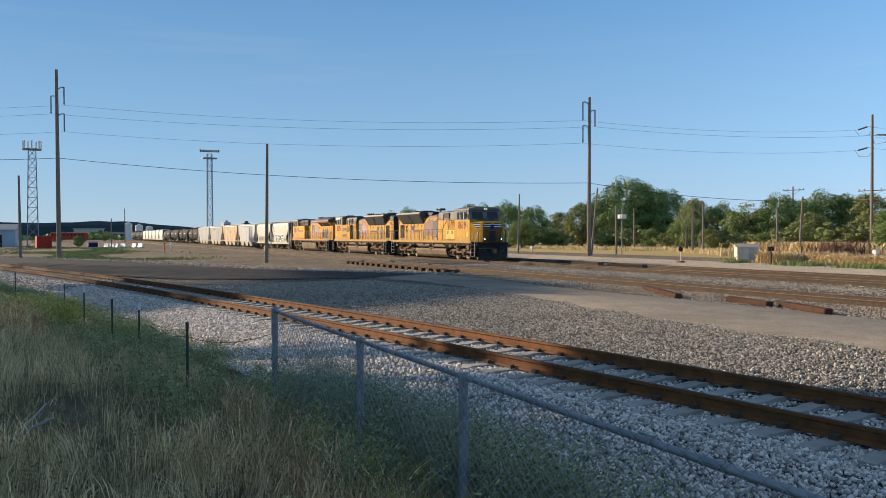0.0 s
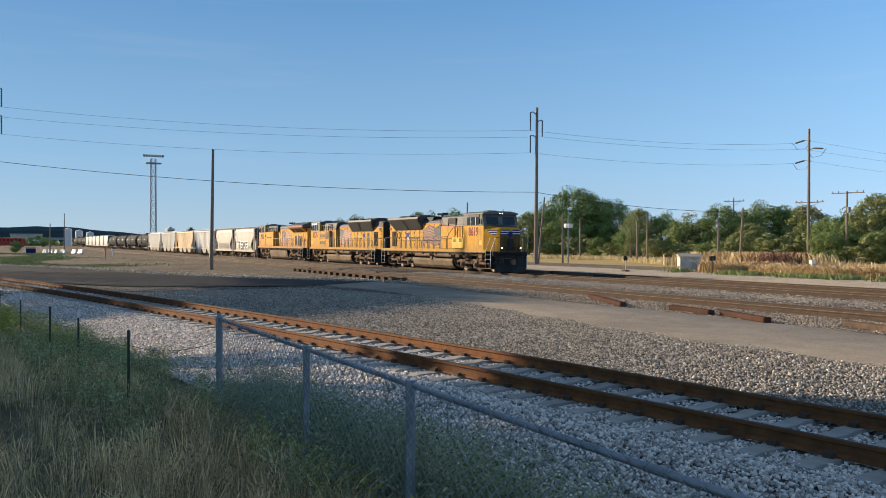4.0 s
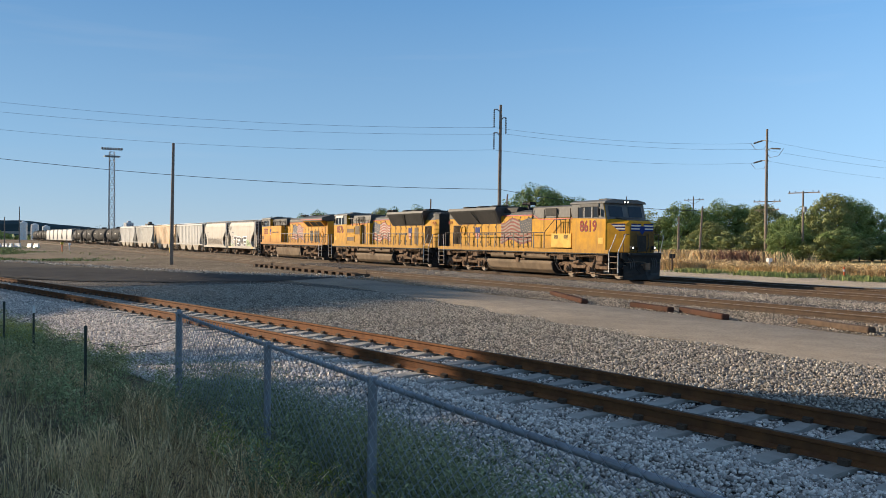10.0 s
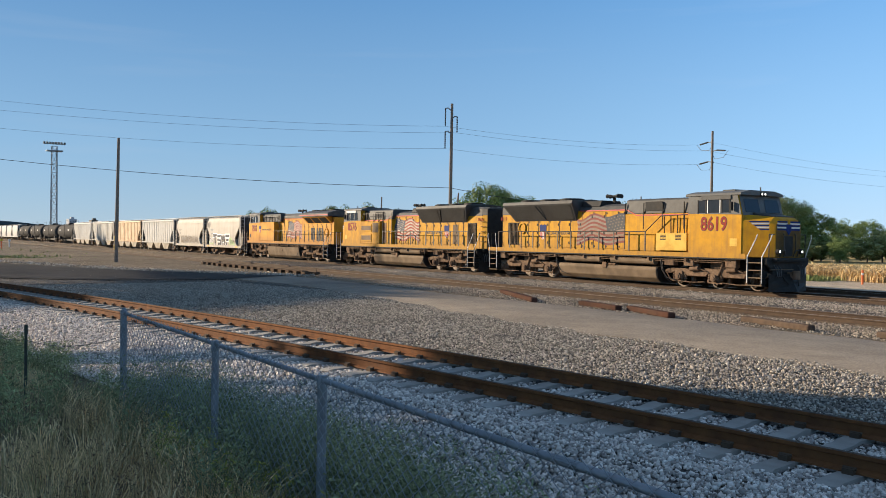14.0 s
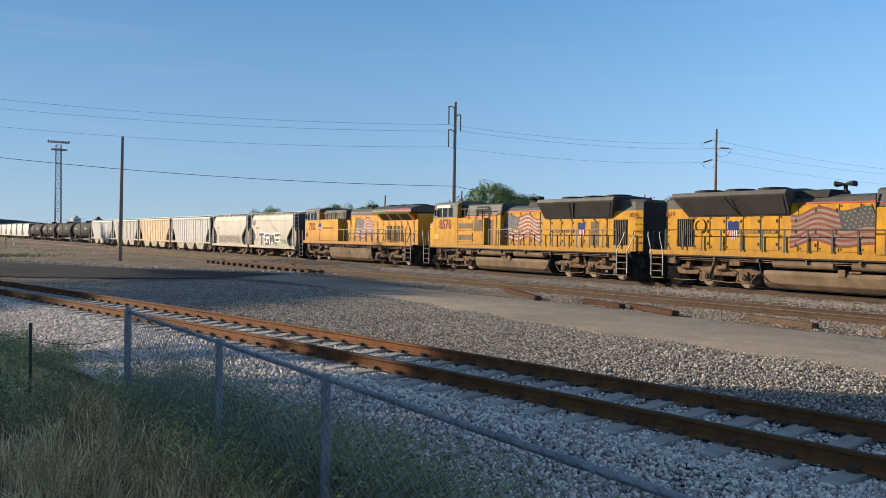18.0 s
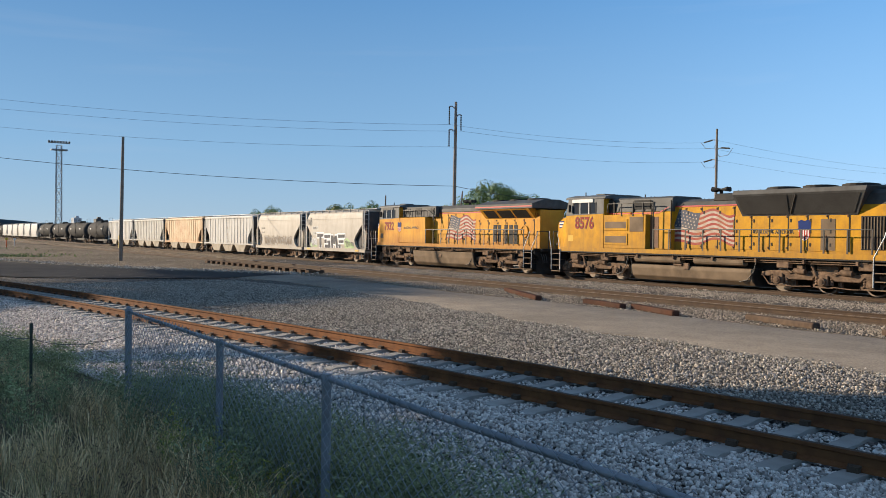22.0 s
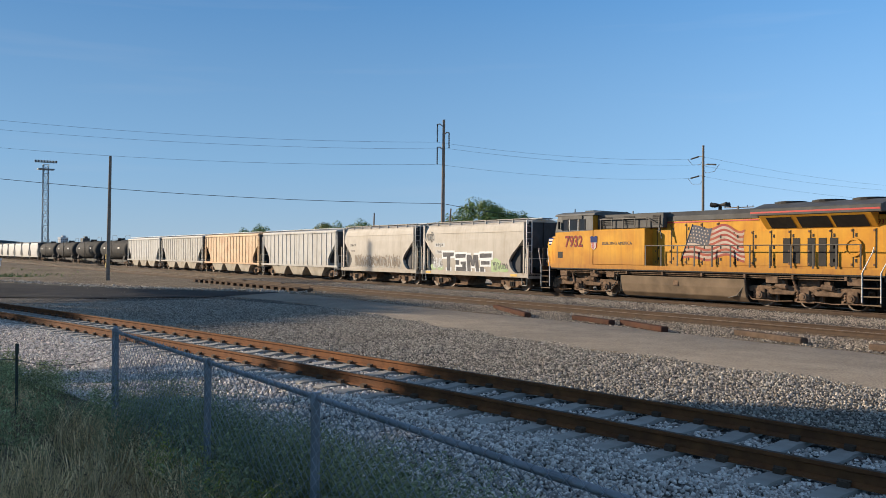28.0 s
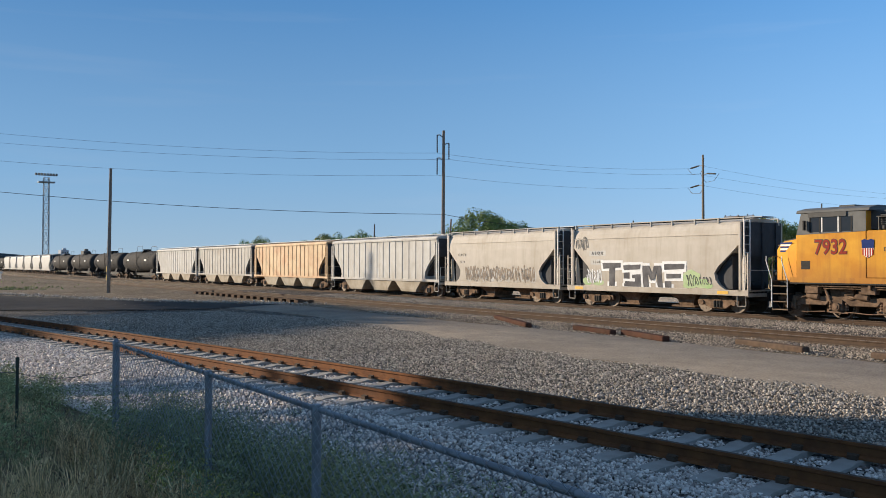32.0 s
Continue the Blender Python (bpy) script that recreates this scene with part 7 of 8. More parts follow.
tagged(new("far_treeline", raw_mesh("far_treeline", np.stack([c - u * s, c - w * s, c + u * s, c + w * s], 1).reshape(-1, 3), np.arange(4 * n).reshape(-1, 4), LEAF)), "low far line of green trees on the horizon", "trees", kind="stuff")


# ---------------------------------------------------------------- corn, field grass, weeds
def blades(n, xs, ys, height, width, seed, material, name, label, lean=0.35, heads=0.0, base=None, bend_amt=0.4, category="grass"):
    """Upright bent blades of two segments at the given roots."""
    r = np.random.default_rng(seed)
    z = ground_z(xs, ys) if base is None else np.full(n, base)
    h = height * r.uniform(0.55, 1.25, n) * (1.0 if base is not None else np.interp(ys - bend(xs), [-9, -6.5, -5.0, -3.6], [1.0, 0.95, 0.75, 0.5]))
    a = r.uniform(0, 2 * np.pi, n)
    side = np.stack([np.cos(a), np.sin(a), 0 * a], -1)
    b = r.uniform(0, 2 * np.pi, n)
    tip = np.stack([np.cos(b), np.sin(b), 0 * b], -1) * (lean * h * r.uniform(0.2, 1.0, n))[:, None]
    p0 = np.stack([xs, ys, z - 0.03], -1)
    up = np.array([0, 0, 1.0])
    p1 = p0 + tip * (0.5 - bend_amt * 0.5) + up * (h * 0.55)[:, None]
    p2 = p0 + tip + up * (h * (1 - 0.25 * bend_amt))[:, None]
    w = (width * r.uniform(0.6, 1.4, n))[:, None]
    v = np.stack([p0 - side * w, p0 + side * w, p1 + side * w * (0.8 + heads * 0.2), p1 - side * w * (0.8 + heads * 0.2), p2 + side * w * (0.25 + heads), p2 - side * w * (0.25 + heads)], 1).reshape(-1, 3)
    k = np.arange(n)[:, None] * 6
    f = np.concatenate([k + np.array([0, 1, 2, 3]), k + np.array([3, 2, 4, 5])])
    return tagged(new(name, raw_mesh(name, v, f, material)), label, category, kind="stuff")


CORN = mat("dry_corn", (0.74, 0.55, 0.30), (0.54, 0.39, 0.20), 0.8, 0.85, 0, 0, 1, (0.30, 0.20, 0.10), 0.5, 0.6, 0, 0.5)
STRAW = mat("dry_straw", (0.76, 0.60, 0.33), (0.60, 0.46, 0.24), 0.8, 0.85, 0, 0, 1, (0.506, 0.418, 0.187), 0.3, 0.4, 0, 0.3)
WEED = mat("field_weed", (0.238, 0.28, 0.105), (0.168, 0.21, 0.077), 1.0, 0.8, 0, 0, 1, (0.364, 0.308, 0.14), 0.5, 0.6, 0, 0.3)
BRUSH = mat("red_brown_brush", (0.20, 0.095, 0.06), (0.14, 0.07, 0.045), 1.0, 0.85, 0, 0, 1, None, 1, 0, 0, 0.3)
r = np.random.default_rng(21)
n = 38000
cx_ = r.uniform(-53, -8, n)
cy_ = 52.2 + 0.7 * np.sin(cx_ * 0.5) + r.exponential(4.0, n)
blades(n, cx_, cy_, 0.92 + 0.3 * np.sin(cx_ * 0.31) * np.sin(cx_ * 0.11 + 1), 0.015, 22, CORN, "corn", "dry standing corn along the field's edge", 0.8, 1.1, 0.0, 0.9, "corn")
n = 16000
cx_ = r.uniform(-125, -44, n)
cy_ = np.interp(cx_, [-125, -95, -60, -50, -44], [70, 76, 60, 54, 52]) + r.exponential(5.0, n)
keep = (np.sin(cx_ * 0.21) + np.sin(cx_ * 0.57 + cy_ * 0.2) > -0.7)
blades(int(keep.sum()), cx_[keep], cy_[keep], 0.5, 0.035, 23, STRAW, "field_grass", "dry straw-coloured grass at the field's edge", 0.4, 0.3, 0.0)
n = 9500
cx_ = np.concatenate([r.uniform(-54, -8, n - 900), r.normal(-57.2, 1.0, 900)])
cy_ = np.concatenate([50.3 + r.normal(0, 0.8, n - 900), 55.0 + r.normal(0, 0.35, 900)])
keep = np.sin(cx_ * 0.9) + 0.6 * np.sin(cx_ * 2.3) + 0.5 * np.sin(cx_ * 0.27) > -0.1
blades(int(keep.sum()), cx_[keep], cy_[keep], 0.36, 0.028, 24, WEED, "field_weeds", "green weeds at the foot of the corn", 0.5, 0.2, 0.0)
n = 700
blades(n, r.normal(-54.0, 1.1, n), 62 + r.normal(0, 0.8, n), 1.7, 0.035, 25, BRUSH, "brush", "red-brown bare brush beside the corn", 0.5, 0.0, 0.0, 0.5, "brush")
n = 5000
blades(n, r.normal(-60, 3.5, n), 65 + r.normal(0, 1.5, n), 1.6, 0.035, 26, CORN, "corn_stand", "tall dry corn clump beside the hut", 0.3, 0.5, 0.0, 0.7, "corn")
n = 21000
cx_, cy_ = -86 - 118 * r.random(n) ** 1.3, r.normal(2, 5.0, n)
keep = (np.sin(cx_ * 0.13) + np.sin(cy_ * 0.4 + cx_ * 0.05) + 0.5 * np.sin(cx_ * 1.1 + cy_) > -0.1) & (cy_ > np.interp(cx_, [-135, -112, -96, -85], [-11.0, -7.0, 1.0, 6.0]))
blades(int(keep.sum()), cx_[keep], cy_[keep], 0.17, 0.075, 27, WEED, "verge_grass", "sparse green verge grass across the yard", 0.5, 0.2, 0.0)

# ---------------------------------------------------------------- foreground grass
DRY = mat("dry_grass", (0.84, 0.61, 0.33), (0.62, 0.45, 0.24), 1.2, 0.85, 0, 0, 1, (0.34, 0.29, 0.15), 0.45, 0.7, 0, 0.55)
GREEN = mat("green_grass", (0.48, 0.40, 0.18), (0.33, 0.285, 0.13), 1.2, 0.85, 0, 0, 1, (0.44, 0.36, 0.18), 0.6, 0.6, 0, 0.5)
THATCH = mat("fallen_thatch", (0.66, 0.50, 0.29), (0.46, 0.35, 0.20), 1.2, 0.9, 0, 0, 1, (0.22, 0.18, 0.11), 0.8, 0.6, 0, 0.6)
THICKET = mat("fence_thicket", (0.275, 0.305, 0.165), (0.18, 0.21, 0.115), 1.2, 0.8, 0, 0, 1, (0.34, 0.32, 0.16), 0.7, 0.6, 0, 0.5)
EDGE = mat("edge_weed", (0.34, 0.365, 0.175), (0.225, 0.26, 0.125), 1.2, 0.8, 0, 0, 1, (0.37, 0.34, 0.17), 0.7, 0.6, 0, 0.5)
BRIGHT = mat("yellow_green_weed", (0.36, 0.36, 0.085), (0.25, 0.27, 0.06), 1.5, 0.75, 0, 0, 1, (0.42, 0.36, 0.12), 1.5, 0.5, 0, 0.4)
DOCK = mat("brown_seed_head", (0.155, 0.105, 0.070), (0.095, 0.066, 0.046), 2.0, 0.9, 0, 0, 1, None, 1, 0, 0, 0.4)
PETAL = mat("pale_flower", (0.62, 0.60, 0.42), (0.5, 0.5, 0.3), 2.0, 0.8, 0, 0, 1, None, 1, 0, 0, 0.2)
matte(CORN, STRAW, WEED, DRY, GREEN, THATCH, THICKET, EDGE, BRIGHT, DOCK, PETAL)


def patch(x, y, s):
    return np.sin(x * 0.83 + s) + np.sin(y * 1.31 + 1.7 * s + 0.35 * x) + 0.6 * np.sin(2.7 * x - 1.9 * y + s)


def roots(n, seed, dmin, dmax, xmin=-46.0, xmax=1.5, gap=1.9):
    """Places on the bank between two distances from the siding, denser towards the camera."""
    r = np.random.default_rng(seed)
    x = xmax - (xmax - xmin) * r.random(n) ** 1.75
    y = bend(x) + r.uniform(dmin, dmax, n)
    ok = np.hypot(x, y) > gap
    return x[ok], y[ok]


def low_edge(x, y):
    """Growth gets lower towards the ballast."""
    return np.interp(y - bend(x), [-9.5, -7.0, -5.2, -3.7], [1.0, 0.95, 0.75, 0.5])


def tufts(x, y, per, height, width, seed, material, name, label, spread_r=0.07, lean=0.45, head=0.0, wind=0.15, category="grass", even=False):
    """Tufts of arching blades of three segments that fan out from their root; head widens the tip to a seed head."""
    r = np.random.default_rng(seed)
    n = len(x) * per
    tall = height * r.uniform(0.65, 1.2, len(x)) * (1.0 if even else low_edge(x, y))
    h = np.repeat(tall, per) * r.uniform(0.55, 1.15, n)
    a = r.uniform(0, 2 * np.pi, n)
    out = np.stack([np.cos(a), np.sin(a), 0 * a], -1)
    off = out * (spread_r * np.sqrt(r.random(n)))[:, None]
    x0, y0 = np.repeat(x, per) + off[:, 0], np.repeat(y, per) + off[:, 1]
    p0 = np.stack([x0, y0, ground_z(x0, y0) - 0.02], -1)
    tilt = np.repeat(r.normal(0, 0.13, (len(x), 2)), per, 0)
    way = out * (lean * r.uniform(0.1, 1.0, n))[:, None]
    way[:, 0] += tilt[:, 0] + wind
    way[:, 1] += tilt[:, 1] + 0.4 * wind
    up = np.array([0, 0, 1.0])
    pts = [p0 + way * (h * f ** 1.9)[:, None] + up * (h * (f - 0.22 * f ** 3))[:, None] for f in (0.0, 0.42, 0.76, 1.0)]
    b = a + r.normal(1.57, 0.6, n)
    side = np.stack([np.cos(b), np.sin(b), 0 * b], -1)
    w = (width * r.uniform(0.7, 1.4, n))[:, None]
    fat = (1.0, 0.85, 0.6 + 1.1 * head, 0.12 + 0.5 * head)
    v = np.stack([q for p, k in zip(pts, fat) for q in (p - side * w * k, p + side * w * k)], 1).reshape(-1, 3)
    f = (np.arange(n)[:, None, None] * 8 + np.array([(0, 1, 3, 2), (2, 3, 5, 4), (4, 5, 7, 6)])[None]).reshape(-1, 4)
    return tagged(new(name, raw_mesh(name, v, f, material)), label, category, kind="stuff")


def leafy(x, y, leaves, height, size, seed, material, name, label, bushy=0.14, low=0.12, category="weeds", lump=0.0, even=False):
    """Branching weeds: small pointed leaves set round slanting stems."""
    r = np.random.default_rng(seed)
    n = len(x) * leaves
    tall = np.repeat(height * r.uniform(0.55, 1.2, len(x)) * (1.0 if even else low_edge(x, y)), leaves)
    u = low + (1 - low) * r.random(n) ** 0.8
    a = r.uniform(0, 2 * np.pi, n)
    tilt = np.repeat(r.normal(0, 0.2, (len(x), 2)), leaves, 0)
    reach = bushy * r.uniform(0.2, 1.0, n) * (1.15 - 0.6 * u if not lump else np.sqrt(np.clip(1 - (u - 0.45) ** 2 * 3.0, 0.05, 1)))
    c = np.stack([np.repeat(x, leaves) + np.cos(a) * reach + tilt[:, 0] * u * tall, np.repeat(y, leaves) + np.sin(a) * reach + tilt[:, 1] * u * tall, 0 * u], -1)
    c[:, 2] = ground_z(c[:, 0], c[:, 1]) + u * tall
    d = np.stack([np.cos(a), np.sin(a), r.uniform(-0.2, 1.3, n)], -1) + r.normal(0, 0.35, (n, 3))
    d /= np.linalg.norm(d, axis=1, keepdims=True)
    w = np.cross(d, r.normal(0, 1, (n, 3)))
    w /= np.linalg.norm(w, axis=1, keepdims=True)
    s = (size * r.uniform(0.5, 1.4, n))[:, None]
    v = np.stack([c - d * s, c + w * s * 0.28, c + d * s, c - w * s * 0.28], 1).reshape(-1, 3)
    return tagged(new(name, raw_mesh(name, v, np.arange(4 * n).reshape(-1, 4), material)), label, category, kind="stuff")


# thick tan grass, thinner where green weeds stand and round a trodden hollow
def hollow(x, y):
    return ((x + 8.3) / 1.1) ** 2 + ((y + 0.15) / 0.45) ** 2 < 1


x, y = roots(6400, 31, -13.5, -4.9)
k = (patch(x, y, 0.4) > -1.0) & ~hollow(x, y)
tufts(x[k], y[k], 26, 0.47, 0.0013, 32, DRY, "dry_grass", "tall dry tan grass with seed heads", 0.13, 0.22, 1.2, 0.05)
x, y = roots(2000, 61, -13.5, -5.6)
k = (patch(x, y, 5.2) > 0.2) & ~hollow(x, y)
tufts(x[k], y[k], 16, 0.38, 0.0013, 62, DRY, "bent_grass", "dry bleached grass bent over in clumps", 0.14, 0.42, 0.6, 0.15)
x, y = roots(4300, 33, -13.0, -4.3)
k = patch(x, y, 2.1) > -0.1
tufts(x[k], y[k], 15, 0.34, 0.0018, 34, GREEN, "green_grass", "olive-green grass among the dry stalks", 0.08, 0.55)
x, y = roots(5200, 37, -14, -4.4)
tufts(x, y, 9, 0.17, 0.0030, 38, THATCH, "thatch", "short matted thatch under the tall grass", 0.16, 1.4, 0.0, 0.2)
# brown seeded dock among the grass
x, y = roots(620, 63, -9.5, -4.9, -24, -3)
k = patch(x, y, 1.2) > -0.4
leafy(x[k], y[k], 52, 0.70, 0.010, 64, DOCK, "dock_weeds", "brown seeded dock stalks among the grass", 0.07, 0.30)
# rank green weeds between grass and ballast, and low broad leaves
x, y = roots(2700, 35, -6.6, -3.9)
k = (patch(x, y, 3.3) + 0.9 * (y - bend(x) + 5.0) > -0.8) & ((x < -10.2) | (y < 1.5))
leafy(x[k], y[k], 85, 0.46, 0.025, 36, EDGE, "edge_weeds", "rank dark green weeds along the ballast edge", 0.17, 0.12, "weeds", 0.0, True)
tufts(x[k], y[k], 10, 0.50, 0.0020, 66, EDGE, "edge_grass", "dark green grass blades along the ballast edge", 0.15, 0.5, 0.0, 0.1, "grass", True)
x, y = roots(900, 67, -12, -5.5, -30)
k = patch(x, y, 4.4) > 0.5
leafy(x[k], y[k], 40, 0.30, 0.022, 68, GREEN, "low_weeds", "low broad-leaved green weeds", 0.15)
# yellow-green bushes that catch the sun
r = np.random.default_rng(39)
for seed, bx, by, rad, cnt, high in ((40, -19.0, 0.05, 0.20, 26, 0.80), (70, -17.6, 1.1, 0.36, 20, 0.52), (71, -25.5, -0.4, 0.5, 16, 0.6)):
    leafy(r.normal(bx, rad, cnt), r.normal(by, rad * 0.7, cnt), 210, high, 0.022, seed, BRIGHT, "goldenrod_bush", "yellow-green flowering bush in the grass", 0.24, 0.1, "bush", 1.0, True)
x = r.normal(-19.6, 0.8, 60)
tufts(x, -0.9 + r.normal(0, 0.35, 60), 16, 0.62, 0.0022, 72, DRY, "sunlit_straw", "pale dry weeds beside the yellow bush", 0.15, 0.5, 1.2, 0.1, "grass", True)
# weeds grown through the wire fence, in uneven clumps that thin out towards the camera
r = np.random.default_rng(43)
fx = np.concatenate([r.normal(cx, sx, cnt) for cx, sx, cnt in ((-9.6, 0.6, 120), (-8.4, 0.5, 110), (-7.3, 0.45, 110), (-6.2, 0.35, 120), (-5.45, 0.3, 110), (-4.55, 0.30, 110), (-3.75, 0.25, 60), (-3.2, 0.2, 30))])
fy = np.where(r.random(len(fx)) < 0.07, 2.1 + r.normal(0, 0.15, len(fx)), 2.62 + np.abs(r.normal(-0.1, 0.30, len(fx))))
leafy(fx, fy, 120, 0.78, 0.018, 44, THICKET, "fence_weeds", "dark green weeds grown through the wire fence", 0.16, 0.05, "weeds", 0.0, True)
tufts(fx, fy, 14, 0.78, 0.0022, 45, THICKET, "fence_grass", "dark green grass grown through the wire fence", 0.14, 0.5, 0.0, 0.1, "grass", True)
x = r.uniform(-10.5, -4.2, 260)
tufts(x, 2.0 + r.normal(0, 0.2, len(x)), 14, 0.55, 0.0016, 46, DRY, "fence_straw", "dry stalks standing against the fence", 0.12, 0.5, 0.9, 0.15, "grass", True)
x = r.uniform(-8.2, -4.6, 26)
leafy(x, 2.15 + r.normal(0, 0.15, len(x)), 60, 0.52, 0.018, 47, BRIGHT, "flowering_weeds", "spindly yellow-green weeds by the fence", 0.12, 0.3, "weeds", 0.0, True)
leafy(x, 2.1 + r.normal(0, 0.15, len(x)), 5, 0.58, 0.012, 48, PETAL, "flowers", "small pale flowers on the weeds by the fence", 0.14, 0.6, "flowers", 0.0, True)


# ---------------------------------------------------------------- ballast stones
def stones(n, x, y, size, seed, material, name, label, lift=0.25):
    """Angular crushed stones, each an uneven six-cornered block that lies rather flat."""
    r = np.random.default_rng(seed)
    ring = np.array([[math.cos(2 * math.pi * k / 3 + (0.9 if top else 0.0)), math.sin(2 * math.pi * k / 3 + (0.9 if top else 0.0)), 0.62 if top else -0.62] for top in (0, 1) for k in range(3)])
    q = r.normal(0, 1, (n, 4)) * np.array([1.0, 0.55, 0.55, 1.0])
    q /= np.linalg.norm(q, axis=1, keepdims=True)
    a, b, c, d = q.T
    rot = np.stack([np.stack([1 - 2 * (c * c + d * d), 2 * (b * c - d * a), 2 * (b * d + c * a)], -1),
                    np.stack([2 * (b * c + d * a), 1 - 2 * (b * b + d * d), 2 * (c * d - b * a)], -1),
                    np.stack([2 * (b * d - c * a), 2 * (c * d + b * a), 1 - 2 * (b * b + c * c)], -1)], 1)
    s = size * r.lognormal(0, 0.27, (n, 1, 1)) * 0.62
    pts = ring[None] * r.uniform(0.65, 1.0, (n, 6, 1)) * r.uniform(0.62, 1.0, (n, 1, 3)) * s
    pts = np.einsum("nij,nkj->nki", rot, pts)
    pts += np.stack([x, y, ground_z(x, y) + lift * size * r.uniform(0.0, 2.2, n)], -1)[:, None]
    f = np.array([(0, 2, 1), (3, 4, 5), (0, 1, 3), (1, 4, 3), (1, 2, 4), (2, 5, 4), (2, 0, 5), (0, 3, 5)])
    faces = (np.arange(n)[:, None, None] * 6 + f[None]).reshape(-1, 3)
    return tagged(new(name, raw_mesh(name, pts.reshape(-1, 3), faces, material)), label, "gravel", kind="stuff")


r = np.random.default_rng(51)
STONE_G = mat("gravel_stone", (0.435, 0.384, 0.320), (0.275, 0.240, 0.200), 14, 0.9, 0, 0.3, 60, (0.26, 0.215, 0.17), 0.4, 0.4, 0, 0.6)
STONE_M = mat("main_stone", (0.45, 0.39, 0.32), (0.28, 0.24, 0.195), 14, 0.9, 0, 0.3, 60, (0.20, 0.16, 0.125), 0.3, 0.5, 0, 0.6)
STONE_B = mat("dirty_stone", (0.40, 0.338, 0.265), (0.25, 0.208, 0.165), 14, 0.9, 0, 0.3, 60, (0.18, 0.14, 0.108), 0.4, 0.6, 0, 0.65)
matte(STONE_G, STONE_M, STONE_B)
tie_x = np.array(TIE_X)


def off_ties(x, d):
    """True where no tie lies under the place."""
    near_tie = np.abs(x[:, None] - tie_x[None, :] + 0.135 * d[:, None]).min(1) < 0.14
    return ~(near_tie & (np.abs(d) < 1.32) & ((np.abs(d) < 0.95) | (np.sin(x * 37.0) < 0.1)))


n = 124000
x = 1.5 - 40 * r.random(n) ** 1.6
d = r.uniform(-3.9, -0.80, n)
k = off_ties(x, d)
stones(int(k.sum()), x[k], bend(x[k]) + d[k], 0.047, 52, STONE, "ballast_shoulder", "pale crushed-stone ballast on the siding's shoulder")
n = 26000
x = r.uniform(-95, -36, n)
d = r.uniform(-3.9, 3.0, n)
k = (np.abs(np.abs(d) - 0.753) > 0.09) & off_ties(x, d)
stones(int(k.sum()), x[k], bend(x[k]) + d[k], 0.085, 58, STONE, "far_ballast", "pale crushed-stone ballast along the siding's far end", 0.1)
n = 5200
u = r.random(n)
x = np.interp(u, [0, 0.2, 0.4, 0.7, 1.0], [-112, -96, -85, -60, -47.5]) + r.normal(0, 1.2, n)
y = np.interp(u, [0, 0.2, 0.4, 0.7, 1.0], [-7.6, -0.2, 4.8, 12.6, 20.6]) + np.abs(r.normal(0, 1.0, n))
stones(n, x, y, 0.10, 59, STONE_G, "road_edge_gravel", "loose pale gravel along the edge of the asphalt")
n = 28000
x = 1.5 - 40 * r.random(n) ** 1.5
d = r.uniform(-0.68, 0.68, n)
k = off_ties(x, d)
stones(int(k.sum()), x[k], bend(x[k]) + d[k], 0.045, 53, STONE, "ballast_crib", "pale crushed stone between the siding's ties", 0.1)
n = 135000
x = 2 - 44 * r.random(n) ** 1.15
d = r.uniform(0.8, 13.0, n)
y = bend(x) + d
k = (y < lane_edge(x) + 0.15 + 0.25 * np.sin(x * 1.7) + r.normal(0, 0.12, n)) & off_ties(x, d)
stones(int(k.sum()), x[k], y[k], 0.044, 54, STONE_G, "yard_gravel", "grey gravel between the siding and the road")
n = 15000
x, y = r.uniform(-38, -2, n), r.uniform(20.5, 23.5, n)
stones(n, x, y, 0.05, 55, STONE_B, "verge_gravel", "grey gravel between the road and the middle track")
n = 27000
x, y = r.uniform(-60, 4, n), r.normal(29.6, 0.95, n)
stones(n, x, y, 0.048, 56, STONE_M, "main_ballast", "pale ballast beside the main track")
n = 3500
x, y = r.uniform(-75, 4, n), r.uniform(9, 30, n)
k = (y < lane_edge(x)) | (y > 20.5)
x, y, n = x[k], y[k], int(k.sum())
stones(n, x, y, 0.045, 57, STONE_B, "scattered_stones", "small stones scattered over the yard")

# ---------------------------------------------------------------- chain-link fence
FY, FTOP, FH = 2.3, 1.455, 1.22
fence = thing("chain_link_fence", (0, 0, 0), "galvanised chain-link fence with round posts and top rail", "fence")
for x, rad in ((-10.08, 0.038), (-6.92, 0.03), (-4.88, 0.03), (-1.6, 0.03), (1.5, 0.03)):
    post = part("post", Mesh().cyl((x, FY + 0.03, 0.0), (x, FY + 0.03, FTOP + (0.03 if x < -10 else -0.02)), rad, 12), GALV, fence)
    part("post_cap", Mesh().cyl((x, FY + 0.03, FTOP + (0.01 if x < -10 else -0.05)), (x, FY + 0.03, FTOP + (0.06 if x < -10 else 0.03)), rad * 1.12, 12, rad * (0.4 if x < -10 else 0.9)), GALV, post)
rail_ = part("top_rail", Mesh().cyl((-10.08, FY + 0.03, FTOP), (3.2, FY + 0.03, FTOP), 0.018, 12), GALV, fence, "", 0.0, True)
for x in (-8.2, -2.6):
    part("rail_sleeve", Mesh().cyl((x - 0.08, FY + 0.03, FTOP), (x + 0.08, FY + 0.03, FTOP), 0.0205, 12), GALV, rail_)
for z in (0.35, 0.8, 1.2):
    part("tension_band", Mesh().cyl((-10.08, FY + 0.03, z), (-10.08, FY + 0.03, z + 0.025), 0.042, 12), GALV, fence)
MESHW = mat("fence_wire", (0.31, 0.33, 0.355), (0.23, 0.245, 0.265), 8, 0.55, 0.3)
step, wr = 0.054, 0.0025
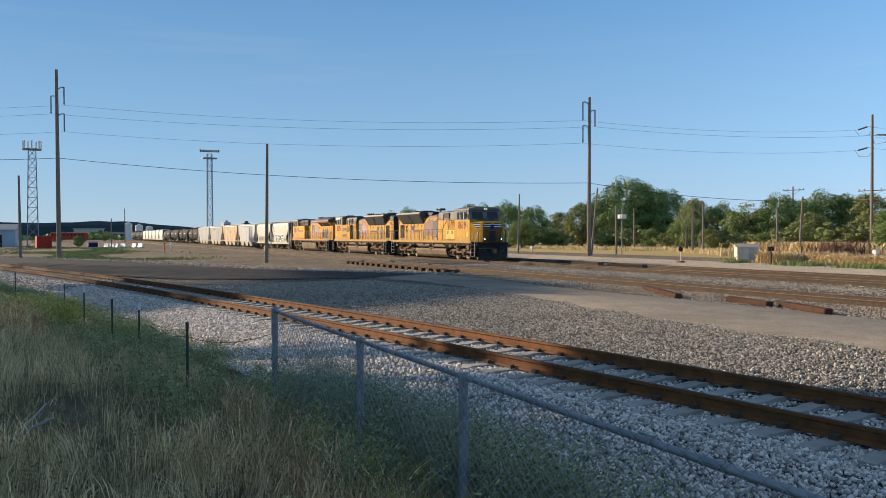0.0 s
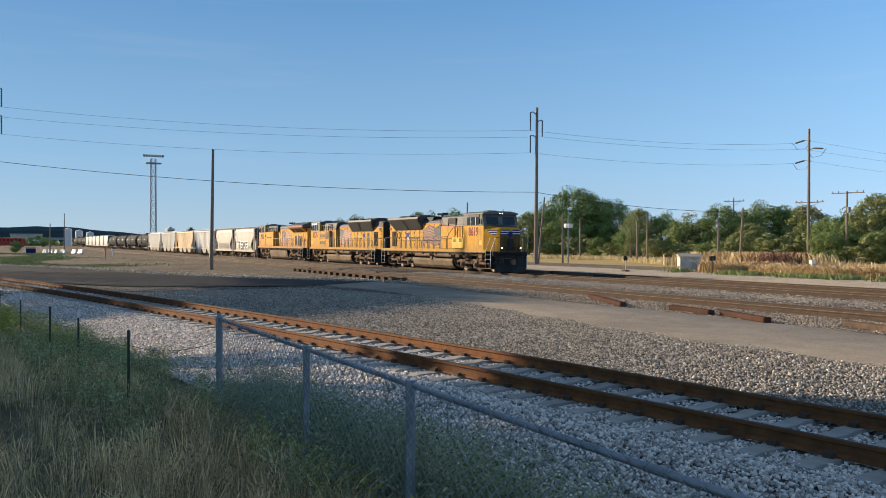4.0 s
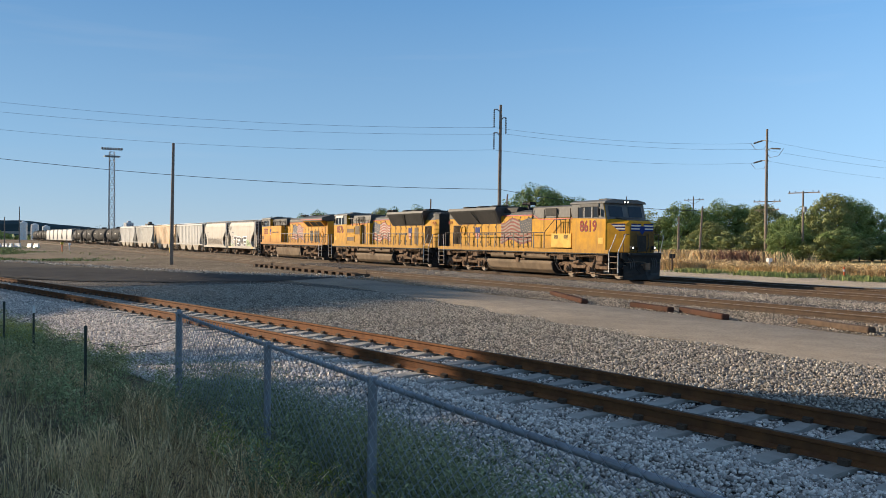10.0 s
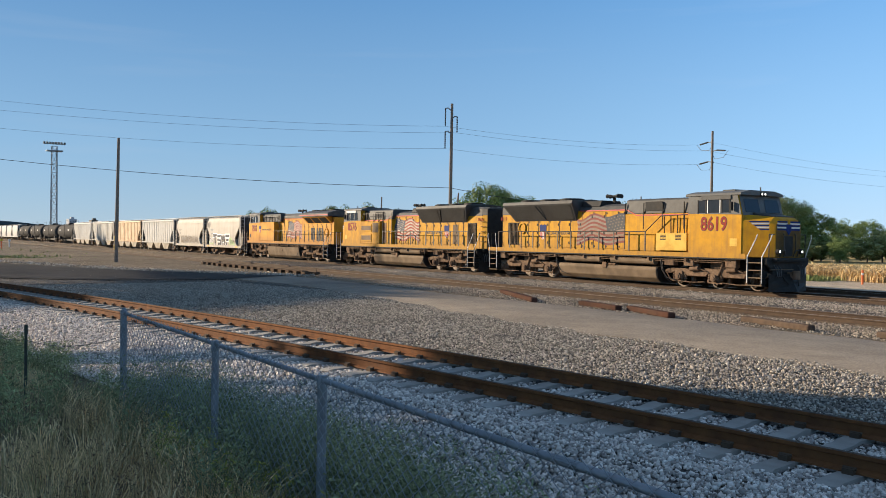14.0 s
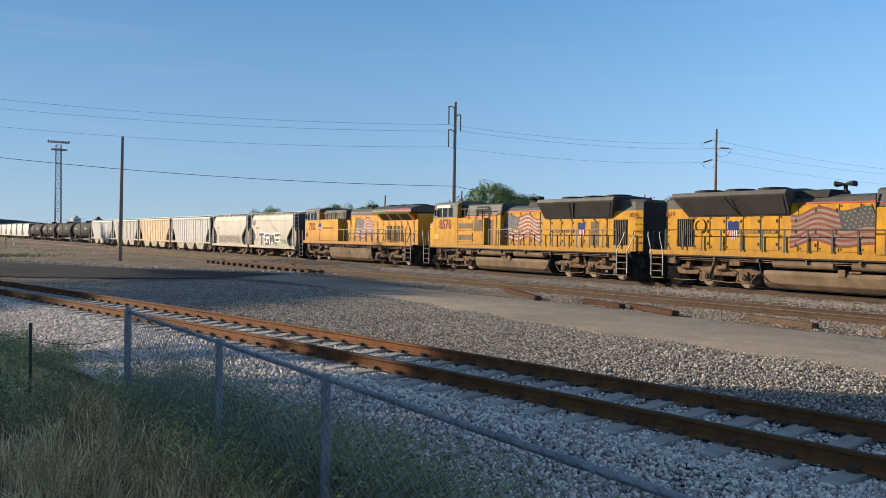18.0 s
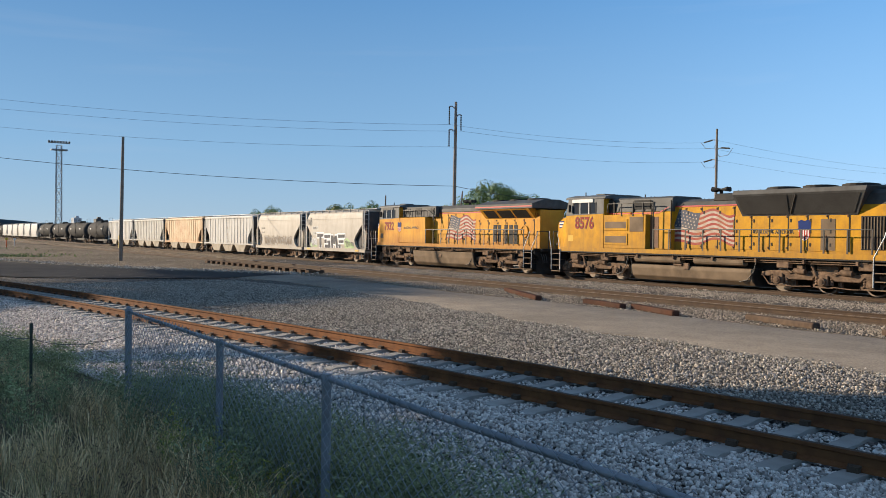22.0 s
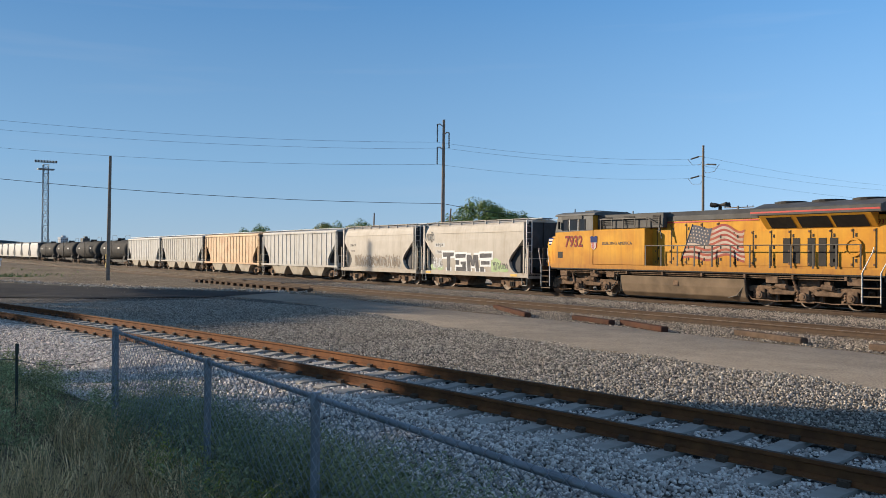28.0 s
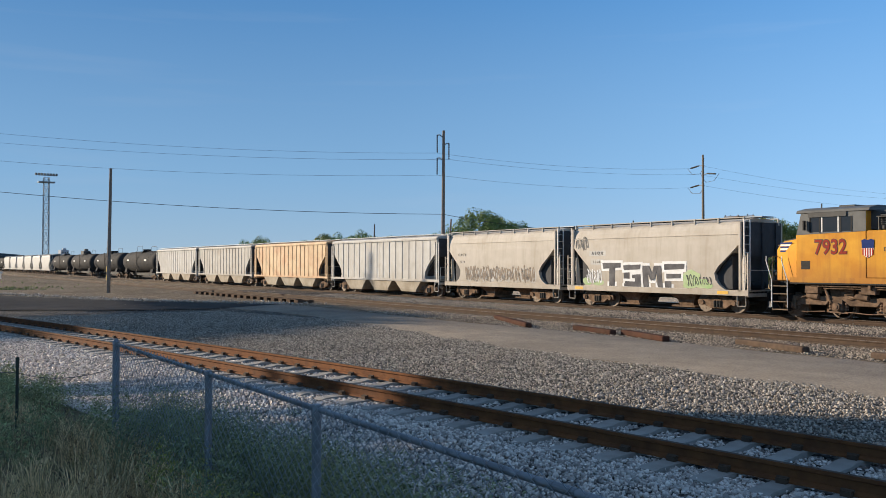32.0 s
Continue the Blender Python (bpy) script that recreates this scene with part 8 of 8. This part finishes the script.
cols = int((3.2 + 10.05) / step)
rows_n = int((FH + 0.03) / step * 1.25)
v, f = [], []
for c in range(cols):
    base_x = -10.02 + c * step
    for k in range(rows_n + 1):
        sway = 0.5 if (k + c) % 2 else -0.5
        xx = base_x + step * sway
        zz = FTOP + 0.052 - k * step * 0.8
        yy = FY + 0.006 * sway
        v += [(xx - wr, yy, zz), (xx + wr, yy - wr, zz), (xx + wr, yy + wr, zz)]
    b0 = c * (rows_n + 1) * 3
    for k in range(rows_n):
        i = b0 + 3 * k
        f += [(i, i + 1, i + 4, i + 3), (i + 1, i + 2, i + 5, i + 4), (i + 2, i, i + 3, i + 5)]
wire_ob = new("wire_mesh", raw_mesh("wire_mesh", v, f, MESHW))
wire_ob.parent = fence
tagged(wire_ob, "diamond wire mesh", kind="stuff")
# steel T-posts with slack wire
tops = []
for x, y, h in ((-11.9, 1.55, 0.95), (-15.9, 1.26, 0.98), (-17.1, 0.88, 0.95), (-21.3, 0.50, 1.0), (-24.0, 0.1, 0.95), (-30.5, -1.3, 1.0)):
    z = float(ground_z(x, y))
    tp = thing("t_post", (x, y, z), "dark green steel T-post in the grass", "post", "steel T-posts")
    lean = 0.0 if x > -23 else 0.06
    part("stake", Mesh().prism([(-0.02, -0.003), (0.02, -0.003), (0.02, 0.003), (0.004, 0.003), (0.004, 0.03), (-0.004, 0.03), (-0.004, 0.003), (-0.02, 0.003)], "z", -0.3, h), TPOST, tp)
    part("tip", Mesh().box(-0.022, 0.022, -0.006, 0.032, h - 0.12, h + 0.002), WHITE if x in (-15.9, -21.3) else TPOST, tp)
    tops.append((x, y, z + h * 0.8))
for a, b in zip(tops, tops[1:]):
    cable(a, b, 0.12, 0.004, "slack fence wire between steel posts")
cable(tops[0], (-10.08, 2.33, 1.2), 0.1, 0.004, "slack fence wire between steel posts")
# loose branch in the grass
twig = Mesh().tube([(-7.6, -0.6, 0.55), (-7.2, -0.3, 0.85), (-7.0, -0.05, 1.0)], 0.012, 5).tube([(-7.2, -0.3, 0.85), (-7.35, -0.1, 1.05)], 0.008, 5).tube([(-7.4, -0.45, 0.7), (-7.0, -0.6, 0.9)], 0.008, 5)
solid("dead_branch", twig, mat("grey_twig", (0.34, 0.32, 0.30), (0.26, 0.24, 0.22), 9, 0.85), (0, 0, 0), "bleached dead branch lying in the grass", "branch")


motions()
